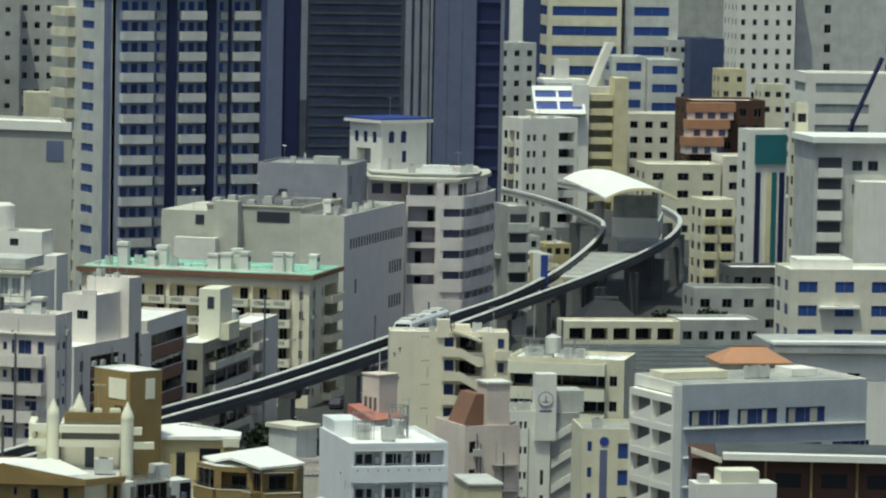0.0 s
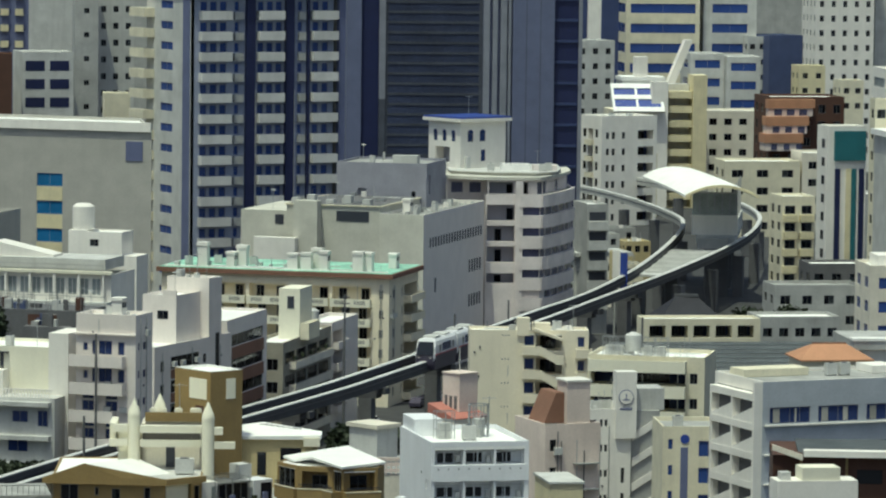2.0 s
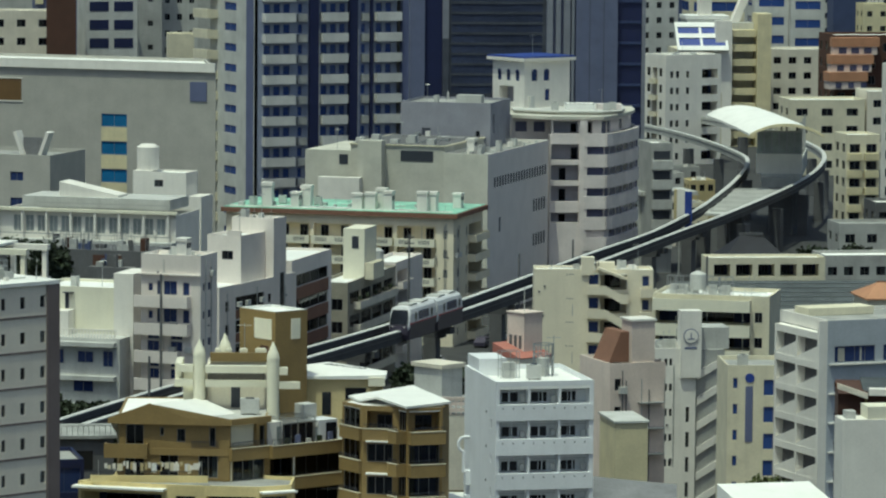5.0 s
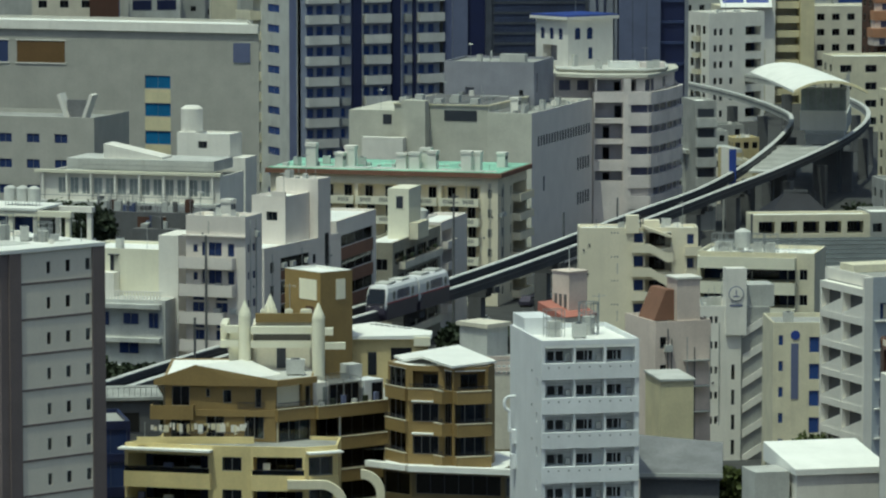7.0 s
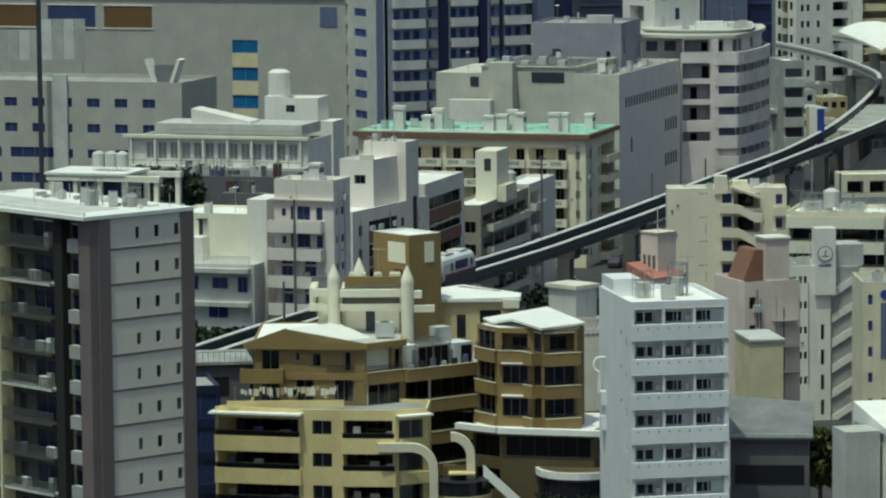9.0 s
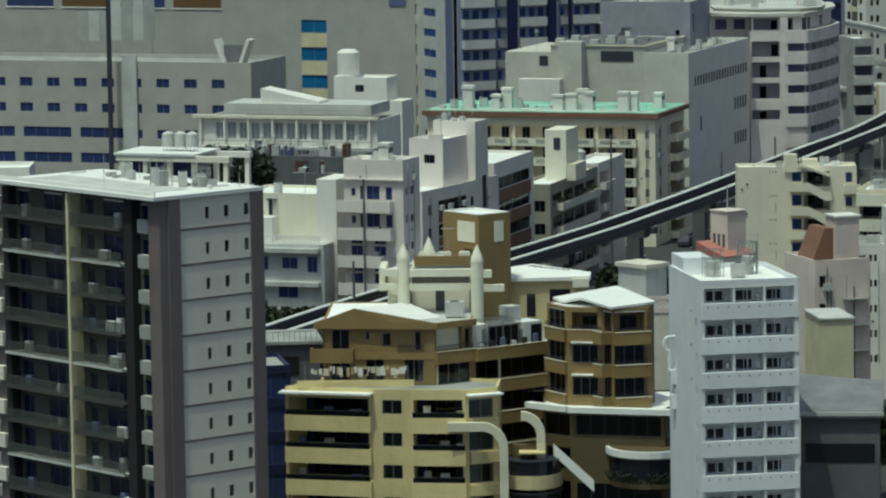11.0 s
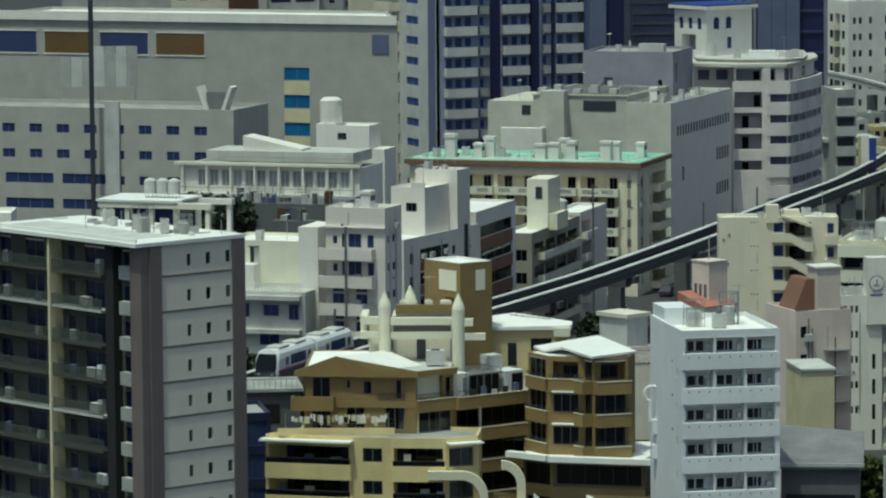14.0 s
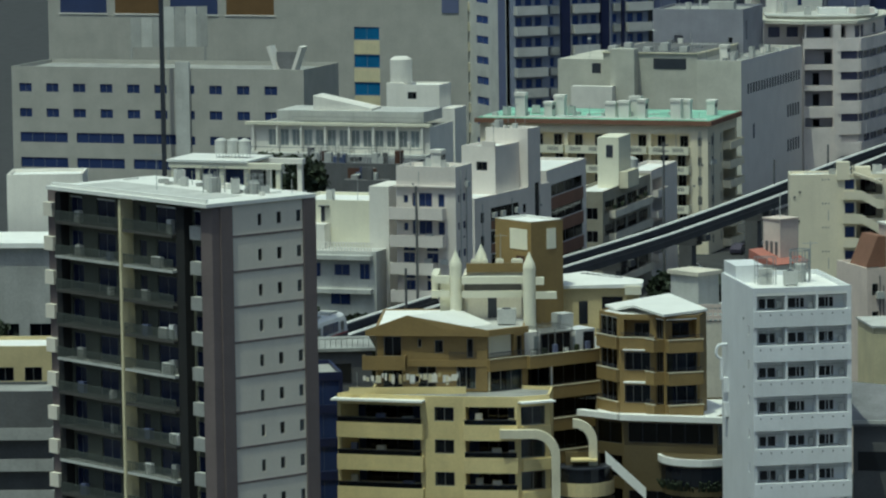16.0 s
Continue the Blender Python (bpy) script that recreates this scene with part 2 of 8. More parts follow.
def window(b, m, w, h, gm=None, fm=None, split=2):
    w, h = round(w, 2), round(h, 2)
    f = put("window", win_mesh(w, h, split, fm or FRAME), b, m)
    p = put("pane", pane_mesh(w, h, gm or GLASS), f, Matrix())
    p.visible_shadow = False
    if RNG.random() < 0.4 and gm is None:
        c = round(w * RNG.choice((0.3, 0.45, 0.45)), 2)
        me = shared(("curtain", c, h), lambda: mesh_of("curtain", boxes((0.06, 0.16, 0.08, c, 0.18, h - 0.08)), CURTAIN))
        put("curtain", me, f, Matrix.Translation((0 if RNG.random() < 0.5 else w - c - 0.06, 0, 0)))
    return f


DEPTH = {"b": 1.25, "l": 1.4, "m": 1.7, "w": 0.9, "d": 0.9, "g": 1.3, "v": 2.6, "n": 0.5}


def wall(b, fm, W, z0, z1, ops, material, gm=None, frames=None, inner=None):
    """One wall of a building with its openings cut through: ops are (u, v, w, h, kind), u from the left, v in metres above the ground.
    w window, d sliding door, g loggia with a door at its back, b balcony recess with a low pair of panes, l loggia with several doors, v open gallery, n niche."""
    us, vs = sorted({0, W, *[o[0] for o in ops], *[o[0] + o[2] for o in ops]}), sorted({z0, z1, *[o[1] for o in ops], *[o[1] + o[3] for o in ops]})
    us, vs = [u for u in us if -1e-6 <= u <= W + 1e-6], [v for v in vs if z0 - 1e-6 <= v <= z1 + 1e-6]
    verts, faces, slots = [], [], []
    def quad(pts, slot=0):
        n = len(verts)
        verts.extend(pts)
        faces.append((n, n + 1, n + 2, n + 3))
        slots.append(slot)
    for j in range(len(vs) - 1):
        row = [o for o in ops if o[1] < (vs[j] + vs[j + 1]) / 2 < o[1] + o[3]]
        for i in range(len(us) - 1):
            mid = (us[i] + us[i + 1]) / 2
            if us[i + 1] - us[i] > 1e-6 and not any(o[0] < mid < o[0] + o[2] for o in row):
                quad([(us[i], 0, vs[j]), (us[i + 1], 0, vs[j]), (us[i + 1], 0, vs[j + 1]), (us[i], 0, vs[j + 1])])
    for u, v, w, h, kind in ops:
        d = DEPTH[kind[0]]
        u1, v1 = u + w, v + h
        quad([(u, 0, v), (u1, 0, v), (u1, d, v), (u, d, v)])
        quad([(u, d, v1), (u1, d, v1), (u1, 0, v1), (u, 0, v1)])
        quad([(u, 0, v), (u, d, v), (u, d, v1), (u, 0, v1)])
        quad([(u1, d, v), (u1, 0, v), (u1, 0, v1), (u1, d, v1)])
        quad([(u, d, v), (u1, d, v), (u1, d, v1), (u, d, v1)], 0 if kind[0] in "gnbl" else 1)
    me = bpy.data.meshes.new("wall")
    me.from_pydata(verts, [], faces)
    me.polygons.foreach_set("material_index", slots)
    bm = bmesh.new()
    bm.from_mesh(me)
    bmesh.ops.remove_doubles(bm, verts=bm.verts, dist=0.0005)
    bm.to_mesh(me)
    bm.free()
    me.materials.append(material)
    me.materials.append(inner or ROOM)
    put("wall", me, b, fm)
    for u, v, w, h, kind in ops:
        if kind[0] in "wd":
            split = int(kind[1]) if len(kind) > 1 else (1 if w < 0.9 else 2)
            window(b, fm @ Matrix.Translation((u, 0.1, v)), w, h, gm, frames, split)
        elif kind[0] == "g":
            window(b, fm @ Matrix.Translation((u + w * RNG.choice((0.05, 0.1, 0.3)), 1.22, v + 0.02)), w * 0.58, h * 0.7, DARKGLASS, DARKFRAME, 2)
        elif kind[0] == "b":
            window(b, fm @ Matrix.Translation((u + 0.14 * int(kind[1]) - 0.02, 1.17, v + 0.02)), 1.45, h * 0.6, TRAINGLASS, COOLWHITE, 2)
        elif kind[0] == "l":
            n = int(kind[1])
            for k in range(n):
                window(b, fm @ Matrix.Translation((u + w * (k + 0.5) / n - 0.55 + RNG.uniform(-0.25, 0.25), 1.32, v + 0.02)), 1.15, h * 0.82, DARKGLASS, FRAME, 2)
        elif kind[0] == "m":
            window(b, fm @ Matrix.Translation((u + w * (0.72 if RNG.random() < 0.6 else 0.3), 1.62, v + 0.02)), w * 0.24, h * 0.75, DARKGLASS, DARKFRAME, 1)
        elif kind[0] == "v":
            window(b, fm @ Matrix.Translation((u + w * 0.2, 2.5, v + 0.02)), w * 0.6, h * 0.8, DARKGLASS, DARKFRAME, 3)


def shell(b, pts, z0, z1, material, ops=None, roof=None, parapet=0.5, gm=None, frames=None, inner=None, cap=None, skip=()):
    """Walls round a plan outline (counter-clockwise), a roof slab and its parapet."""
    for i in range(len(pts)):
        if i in skip:
            continue
        fm, W = face_of(pts, i)
        wall(b, fm, W, z0, z1, (ops or {}).get(i, []), material, gm, frames, inner)
    bm = bmesh.new()
    c = Vector((sum(p[0] for p in pts) / len(pts), sum(p[1] for p in pts) / len(pts)))
    ins = [tuple(Vector(p) + (c - Vector(p)).normalized() * 0.01) for p in pts]
    prism(bm, ins, z1 - parapet - 0.25, z1 - parapet)
    part("roof", bm, roof or ROOFGREY, b)
    if parapet > 0.02:
        bm = bmesh.new()
        for i in range(len(pts)):
            fm, W = face_of(pts, i)
            v = bx(bm, 0.006, 0.006, z1 - parapet + 0.004, W - 0.006, 0.2, z1 + 0.05)
            for q in v:
                q.co = fm @ q.co
        part("parapet", bm, cap or material, b)


def balcony(b, fm, u, v, w, out=1.1, ph=1.1, material=WHITE, style="solid"):
    """A slab with a parapet or a railing, hung before a wall."""
    w, out = round(w, 2), round(out, 2)
    if style == "solid":
        me = shared(("balc", w, out, ph, material.name), lambda: mesh_of("balcony", boxes((0, -out, 0, w, 0, 0.16), (0, -out, 0.162, w, -out + 0.13, ph), (0.002, -out + 0.132, 0.162, 0.13, 0, ph - 0.003), (w - 0.13, -out + 0.132, 0.162, w - 0.002, 0, ph - 0.003)), material))
        return put("balcony", me, b, fm @ Matrix.Translation((u, 0, v)))
    me = shared(("bslab", w, out, material.name), lambda: mesh_of("balcony", boxes((0, -out, 0, w, 0, 0.22)), material))
    ob = put("balcony", me, b, fm @ Matrix.Translation((u, 0, v)))
    def rail():
        n = max(2, int(w / {"bars": 0.16, "slats": 0.2}.get(style, 0.42)))
        bar = 0.1 if style == "slats" else 0.022
        xs = []
        for i in range(n + 1):
            x = 0.01 + (w - 0.04) * i / n
            xs += [x, x + bar]
        bm = lattice(xs, [0.222, ph - 0.06, ph], lambda i, j: j == 1 or i % 2 == 0, -out + 0.01, -out + 0.04)
        return mesh_of("railing", bm, {"bars": DARKFRAME, "slats": RAILGREY}.get(style, METAL))
    put("railing", shared(("rail", w, out, ph, style), rail), ob, Matrix())
    return ob


def on(b, x, y, z, yaw=0):
    return PLACE[b.name] @ pose(x, y, z, 0, 0, yaw)


def services(b, fm, W, z0, z1, seed, pipes=2, acs=3, vents=4):
    """Downpipes, wall air conditioners and small vents on one wall, clear of nothing but its edges."""
    rr = random.Random(seed)
    for k in range(pipes):
        u = rr.uniform(0.3, W - 0.4)
        bm = bmesh.new()
        tube(bm, (u, -0.09, z0), (u, -0.09, z1 - 0.2 - rr.random()), 0.055)
        part("downpipe", bm, rr.choice((LIGHTCONC, CONC, METAL)), b).matrix_basis = fm
    for k in range(acs):
        u, v = rr.uniform(0.4, W - 1.3), z1 - 2.4 - 2.9 * rr.randrange(0, max(1, int((z1 - z0) / 3.0) - 1))
        part("wall_ac", boxes((u, -0.42, v, u + 0.85, -0.006, v + 0.62)), LIGHTCONC, b, "small air conditioner on the wall").matrix_basis = fm
    for k in range(vents):
        u, v = rr.uniform(0.4, W - 0.6), z1 - 1.6 - 2.9 * rr.randrange(0, max(1, int((z1 - z0) / 3.0))) - rr.random()
        part("wall_vent", boxes((u, -0.1, v, u + 0.22, -0.006, v + 0.22)), DARKCONC, b).matrix_basis = fm


def clutter(b, x0, y0, x1, y1, z, seed, boxes_n=6, pipes_n=4, posts_n=5):
    """Small roof fittings within a rectangle of a building's plan: boxes, flat pipe runs and thin posts."""
    rr = random.Random(seed)
    for k in range(boxes_n):
        x, y, w, d, h = rr.uniform(x0, x1 - 0.8), rr.uniform(y0, y1 - 0.8), rr.uniform(0.3, 1.0), rr.uniform(0.3, 0.8), rr.uniform(0.25, 0.9)
        part("roof_box", boxes((x, y, z + 0.004, x + w, y + d, z + h)), rr.choice((LIGHTCONC, LIGHTCONC, CONC, WHITE, METAL)), b)
    for k in range(pipes_n):
        x, y = rr.uniform(x0, x1), rr.uniform(y0, y1)
        bm = bmesh.new()
        tube(bm, (x, y, z + 0.15), (x if k % 2 else rr.uniform(x0, x1), rr.uniform(y0, y1) if k % 2 else y, z + 0.15), 0.06)
        part("roof_pipe", bm, rr.choice((METAL, LIGHTCONC)), b)
    for k in range(posts_n):
        x, y = rr.uniform(x0, x1), rr.uniform(y0, y1)
        bm = bmesh.new()
        tube(bm, (x, y, z), (x, y, z + rr.uniform(0.8, 2.2)), 0.035)
        part("roof_post", bm, METAL, b)


# ---- roof things ----
KIT = {}


def kit(name, make):
    """The first of a kind is built, later ones are copies."""
    def place(m):
        if name in KIT:
            ob = copy_thing(KIT[name], m)
        else:
            ob = KIT[name] = make()
            ob.matrix_basis = m
        return ob
    return place


def make_ac():
    ob = tagged(new("ac_unit"), "pale metal air conditioner unit on a roof", "air conditioner", "roof air conditioners")
    part("casing", boxes((-0.55, -0.35, 0.12, 0.55, 0.35, 1.25)), LIGHTCONC, ob)
    bm = bmesh.new(); cyl(bm, 0, 0, 1.254, 1.32, 0.28, 0.26, 14)
    part("fan_guard", bm, DARKFRAME, ob)
    for x in (-0.5, 0.4):
        part("foot", boxes((x, -0.34, 0, x + 0.1, 0.34, 0.118)), CONC, ob)
    return ob


def make_stack():
    ob = tagged(new("roof_vent"), "white boxy ventilation stack with a louvred head", "vent", "roof vents")
    part("shaft", boxes((-0.75, -0.6, 0, 0.75, 0.6, 2.0)), WHITE, ob)
    part("head", boxes((-0.85, -0.7, 2.002, 0.85, 0.7, 2.35)), WHITE, ob)
    for x in (-0.62, 0.08):
        part("louvre", boxes((x, -0.63, 1.2, x + 0.54, -0.602, 1.8)), DARKFRAME, ob, "dark louvre")
    return ob


def make_tank():
    ob = tagged(new("water_tank"), "pale cylindrical water tank on a steel stand", "water tank", "roof water tanks")
    bm = bmesh.new()
    cyl(bm, 0, 0, 0.6, 2.4, 0.95, 0.95, 18); cyl(bm, 0, 0, 2.404, 2.75, 0.95, 0.3, 18)
    part("drum", bm, LIGHTCONC, ob)
    for a, c in ((-0.6, -0.6), (0.52, -0.6), (-0.6, 0.52), (0.52, 0.52)):
        part("leg", boxes((a, c, 0, a + 0.08, c + 0.08, 0.598)), METAL, ob)
    return ob


def make_antenna():
    ob = tagged(new("antenna"), "thin metal television antenna on a mast", "antenna", "roof antennas")
    bm = bmesh.new(); tube(bm, (0, 0, 0), (0, 0, 3.2), 0.035)
    part("mast", bm, METAL, ob)
    bm = bmesh.new(); tube(bm, (-0.6, 0, 3.0), (0.6, 0, 3.0), 0.02)
    for k in range(6):
        tube(bm, (-0.55 + 0.22 * k, -0.3, 3.0), (-0.55 + 0.22 * k, 0.3, 3.0), 0.012, 4)
    part("aerial", bm, METAL, ob)
    return ob


def make_frame():
    ob = tagged(new("roof_ladder_frame"), "galvanised steel ladder frame round a roof pump", "steel frame", "roof steel frames")
    for a, c in ((-0.8, -0.5), (0.76, -0.5), (-0.8, 0.46), (0.76, 0.46), (0, -0.5)):
        part("post", boxes((a, c, 0, a + 0.06, c + 0.06, 2.3)), METAL, ob)
    for z in (0.7, 1.5, 2.24):
        part("rail", boxes((-0.8, -0.53, z, 0.82, -0.502, z + 0.06)), METAL, ob)
        part("rail", boxes((-0.8, 0.524, z, 0.82, 0.55, z + 0.06)), METAL, ob)
    part("pump", boxes((-0.5, -0.35, 0, 0.5, 0.35, 1.3)), LIGHTCONC, ob)
    return ob


def make_dish():
    ob = tagged(new("satellite_dish"), "white round satellite dish on a short mast", "satellite dish", "satellite dishes")
    bm = bmesh.new(); tube(bm, (0, 0, 0), (0, 0, 1.0), 0.05)
    part("mast", bm, METAL, ob)
    bm = bmesh.new()
    rings = [[bm.verts.new((r * math.cos(a * 0.3927), -0.25 + 0.35 * r * r - 0.1, 1.3 + r * math.sin(a * 0.3927))) for a in range(16)] for r in (0.15, 0.45, 0.7)]
    for p, q in zip(rings, rings[1:]):
        for i in range(16):
            bm.faces.new((p[i], p[(i + 1) % 16], q[(i + 1) % 16], q[i]))
    bm.faces.new(rings[0])
    part("dish", bm, WHITE, ob)
    return ob


def make_cage():
    ob = tagged(new("roof_cage"), "round steel ladder cage with a pale drum inside", "steel cage", "roof steel cages")
    bm = bmesh.new(); cyl(bm, 0, 0, 0, 1.5, 0.55, 0.55, 14)
    part("drum", bm, LIGHTCONC, ob)
    for k in range(8):
        a = k * 0.7854
        bm = bmesh.new(); tube(bm, (0.85 * math.cos(a), 0.85 * math.sin(a), 0), (0.85 * math.cos(a), 0.85 * math.sin(a), 2.7), 0.05)
        part("post", bm, METAL, ob)
    for z in (0.9, 1.8, 2.66):
        bm = bmesh.new()
        rings = [[bm.verts.new(((0.85 + dr) * math.cos(k * 0.3927), (0.85 + dr) * math.sin(k * 0.3927), z + dz)) for dr, dz in ((-0.04, -0.04), (0.04, -0.04), (0.04, 0.04), (-0.04, 0.04))] for k in range(16)]
        for k in range(16):
            p, q = rings[k], rings[(k + 1) % 16]
            for i in range(4):
                bm.faces.new((p[i], q[i], q[(i + 1) % 4], p[(i + 1) % 4]))
        part("hoop", bm, METAL, ob)
    return ob


roof_cage = kit("cage", make_cage)
ac_unit, roof_vent, water_tank, antenna, ladder_frame, dish = (kit(n, f) for n, f in (("ac", make_ac), ("vent", make_stack), ("tank", make_tank), ("ant", make_antenna), ("frame", make_frame), ("dish", make_dish)))

# ---- ground ----
g = new("ground", mesh_of("ground", boxes((-3000, -600, -0.4, 3000, 4500, 0.0)), ASPHALT))
tagged(g, "dark asphalt and yards of the town, in building shade", "ground", kind="structure")


# ---- guideway ----
def spline(ctrl, step=4.0):
    """Points about a step apart on a smooth line through the control points."""
    out = []
    for i in range(len(ctrl) - 1):
        p0, p1, p2, p3 = (Vector(ctrl[max(0, min(len(ctrl) - 1, i + k))]) for k in (-1, 0, 1, 2))
        n = max(1, int((p2 - p1).length / step))
        for j in range(n):
            t = j / n
            out.append(0.5 * (2 * p1 + (p2 - p0) * t + (2 * p0 - 5 * p1 + 4 * p2 - p3) * t * t + (3 * p1 - p0 - 3 * p2 + p3) * t ** 3))
    return out + [Vector(ctrl[-1])]


BEAM_TOP = 10.35
NEAR_LINE = spline([(-86, 330), (-57, 413), (-37, 470.5), (-23.3, 509), (-0.8, 567), (6.6, 588), (15.9, 616.5), (32.8, 671), (43.3, 706), (54.8, 744), (67.5, 790), (75.5, 824), (81.0, 856), (83.5, 885), (82, 915), (77, 948), (68.5, 976), (57, 1002), (45, 1024), (32, 1044)])
FAR_LINE = spline([(-89.5, 331.5), (-60.5, 414.5), (-40.5, 472), (-27, 510.5), (-4.4, 568.5), (3, 589.5), (12.2, 618), (29.2, 674), (38.8, 704), (45.2, 729), (52, 760), (59.5, 802), (64.3, 834), (66.6, 855), (67, 873), (63.7, 904), (58.2, 935), (50.5, 963), (40.5, 992)])


def side_of(line, i):
    d = (line[min(i + 1, len(line) - 1)] - line[max(i - 1, 0)]).normalized()
    return Vector((d.y, -d.x))


def ribbon(line, a, b, half, z0, z1):
    """A beam of rectangular section swept along part of a line."""
    bm = bmesh.new()
    rings = []
    for i in range(a, b + 1):
        p, s = line[i], side_of(line, i)
        rings.append([bm.verts.new((p.x + s.x * k * half, p.y + s.y * k * half, z)) for k, z in ((-1, z1), (1, z1), (1, z0), (-1, z0))])
    for p, q in zip(rings, rings[1:]):
        for k in range(4):
            bm.faces.new((p[k], p[(k + 1) % 4], q[(k + 1) % 4], q[k]))
    bm.faces.new(rings[0]); bm.faces.new(rings[-1][::-1])
    return bm


guideway = thing("monorail_guideway", "twin grey concrete monorail beams on tall piers, curving away", "monorail track", 0, 0, kind="structure")
for line in (NEAR_LINE, FAR_LINE):
    for a in range(0, len(line) - 1, 6):
        e = min(a + 6, len(line) - 1)
        # dark sides under a pale top paint the light on the beam
        part("beam", ribbon(line, a, e, 0.42, BEAM_TOP - 1.5, BEAM_TOP - 0.12), LIGHTCONC if line[a].y > 835 else BEAMSIDE, guideway, "pale concrete beam of the far bend" if line[a].y > 835 else "rain-streaked concrete beam, shaded sides painted dark")
        part("running_surface", ribbon(line, a, e, 0.36, BEAM_TOP - 0.117, BEAM_TOP), BEAMTOP, guideway, "running surface painted pale as the lit top")
        part("conductor_rail", ribbon(line, a, e, 0.47, BEAM_TOP - 0.75, BEAM_TOP - 0.6), DARKFRAME, guideway, "dark power rail along the beam")
# piers stand about every 26 m while the beams run side by side
# piers: their shade is put into the dark concrete colour
pier_col = mesh_of("pier", boxes((-0.9, -0.8, 0, 0.9, 0.8, 7.4)), DARKCONC)
bm = bmesh.new()
prism(bm, [(-2.9, -0.8), (2.9, -0.8), (2.9, 0.8), (-2.9, 0.8)], 8.0, 8.84)
prism(bm, [(-1.6, -0.8), (1.6, -0.8), (1.6, 0.8), (-1.6, 0.8)], 7.404, 7.996)
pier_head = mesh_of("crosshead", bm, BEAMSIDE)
for i in range(3, len(NEAR_LINE), 7):
    p = NEAR_LINE[i]
    q = min(FAR_LINE, key=lambda v: (v - p).length)
    mid, d = (p + q) / 2, p - q
    yaw = math.degrees(math.atan2(d.y, d.x))
    if d.length < 6:
        m = pose(mid.x, mid.y, 0, 0, 0, yaw)
        put("pier", pier_col, guideway, m)
        put("crosshead", pier_head, guideway, m)
    else:
        for c in (p, q):
            put("pier", pier_col, guideway, pose(c.x, c.y, 0, 0, 0, yaw))


# ---- train ----
def arc(line):
    s = [0.0]
    for a, b in zip(line, line[1:]):
        s.append(s[-1] + (b - a).length)
    return s


NEAR_ARC = arc(NEAR_LINE)


def along(s):
    i = max(0, min(len(NEAR_ARC) - 2, next((k for k in range(len(NEAR_ARC) - 1) if NEAR_ARC[k + 1] >= s), len(NEAR_ARC) - 2)))
    t = (s - NEAR_ARC[i]) / (NEAR_ARC[i + 1] - NEAR_ARC[i])
    return NEAR_LINE[i].lerp(NEAR_LINE[i + 1], t)


def train_body(x0, x1, nose0, nose1):
    """A car body along x with rounded roof edges; its ends rake back where there is a nose."""
    prof = [(-1.40, 0.0), (1.40, 0.0), (1.49, 0.5), (1.49, 2.3), (1.36, 2.95), (1.05, 3.3), (0.5, 3.42), (-0.5, 3.42), (-1.05, 3.3), (-1.36, 2.95), (-1.49, 2.3), (-1.49, 0.5)]
    bm = bmesh.new()
    rings = []
    def ring(x, k, rake):
        rings.append([bm.verts.new((x + rake * max(0, z - 0.9) * 0.5, y * k, z * (0.80 + 0.20 * k) if z > 2 else z)) for y, z in prof])
    if nose0:
        ring(x0 - 0.0, 0.86, 1); ring(x0 + 0.25, 0.96, 0.9); ring(x0 + 0.8, 1.0, 0.5)
    else:
        ring(x0, 1, 0)
    ring((x0 + x1) / 2, 1, 0)
    if nose1:
        ring(x1 - 0.8, 1.0, -0.5); ring(x1 - 0.25, 0.96, -0.9); ring(x1, 0.86, -1)
    else:
        ring(x1, 1, 0)
    n = len(prof)
    for p, q in zip(rings, rings[1:]):
        for i in range(n):
            bm.faces.new((p[i], q[i], q[(i + 1) % n], p[(i + 1) % n]))
    bm.faces.new(rings[0]); bm.faces.new(rings[-1][::-1])
    return bm


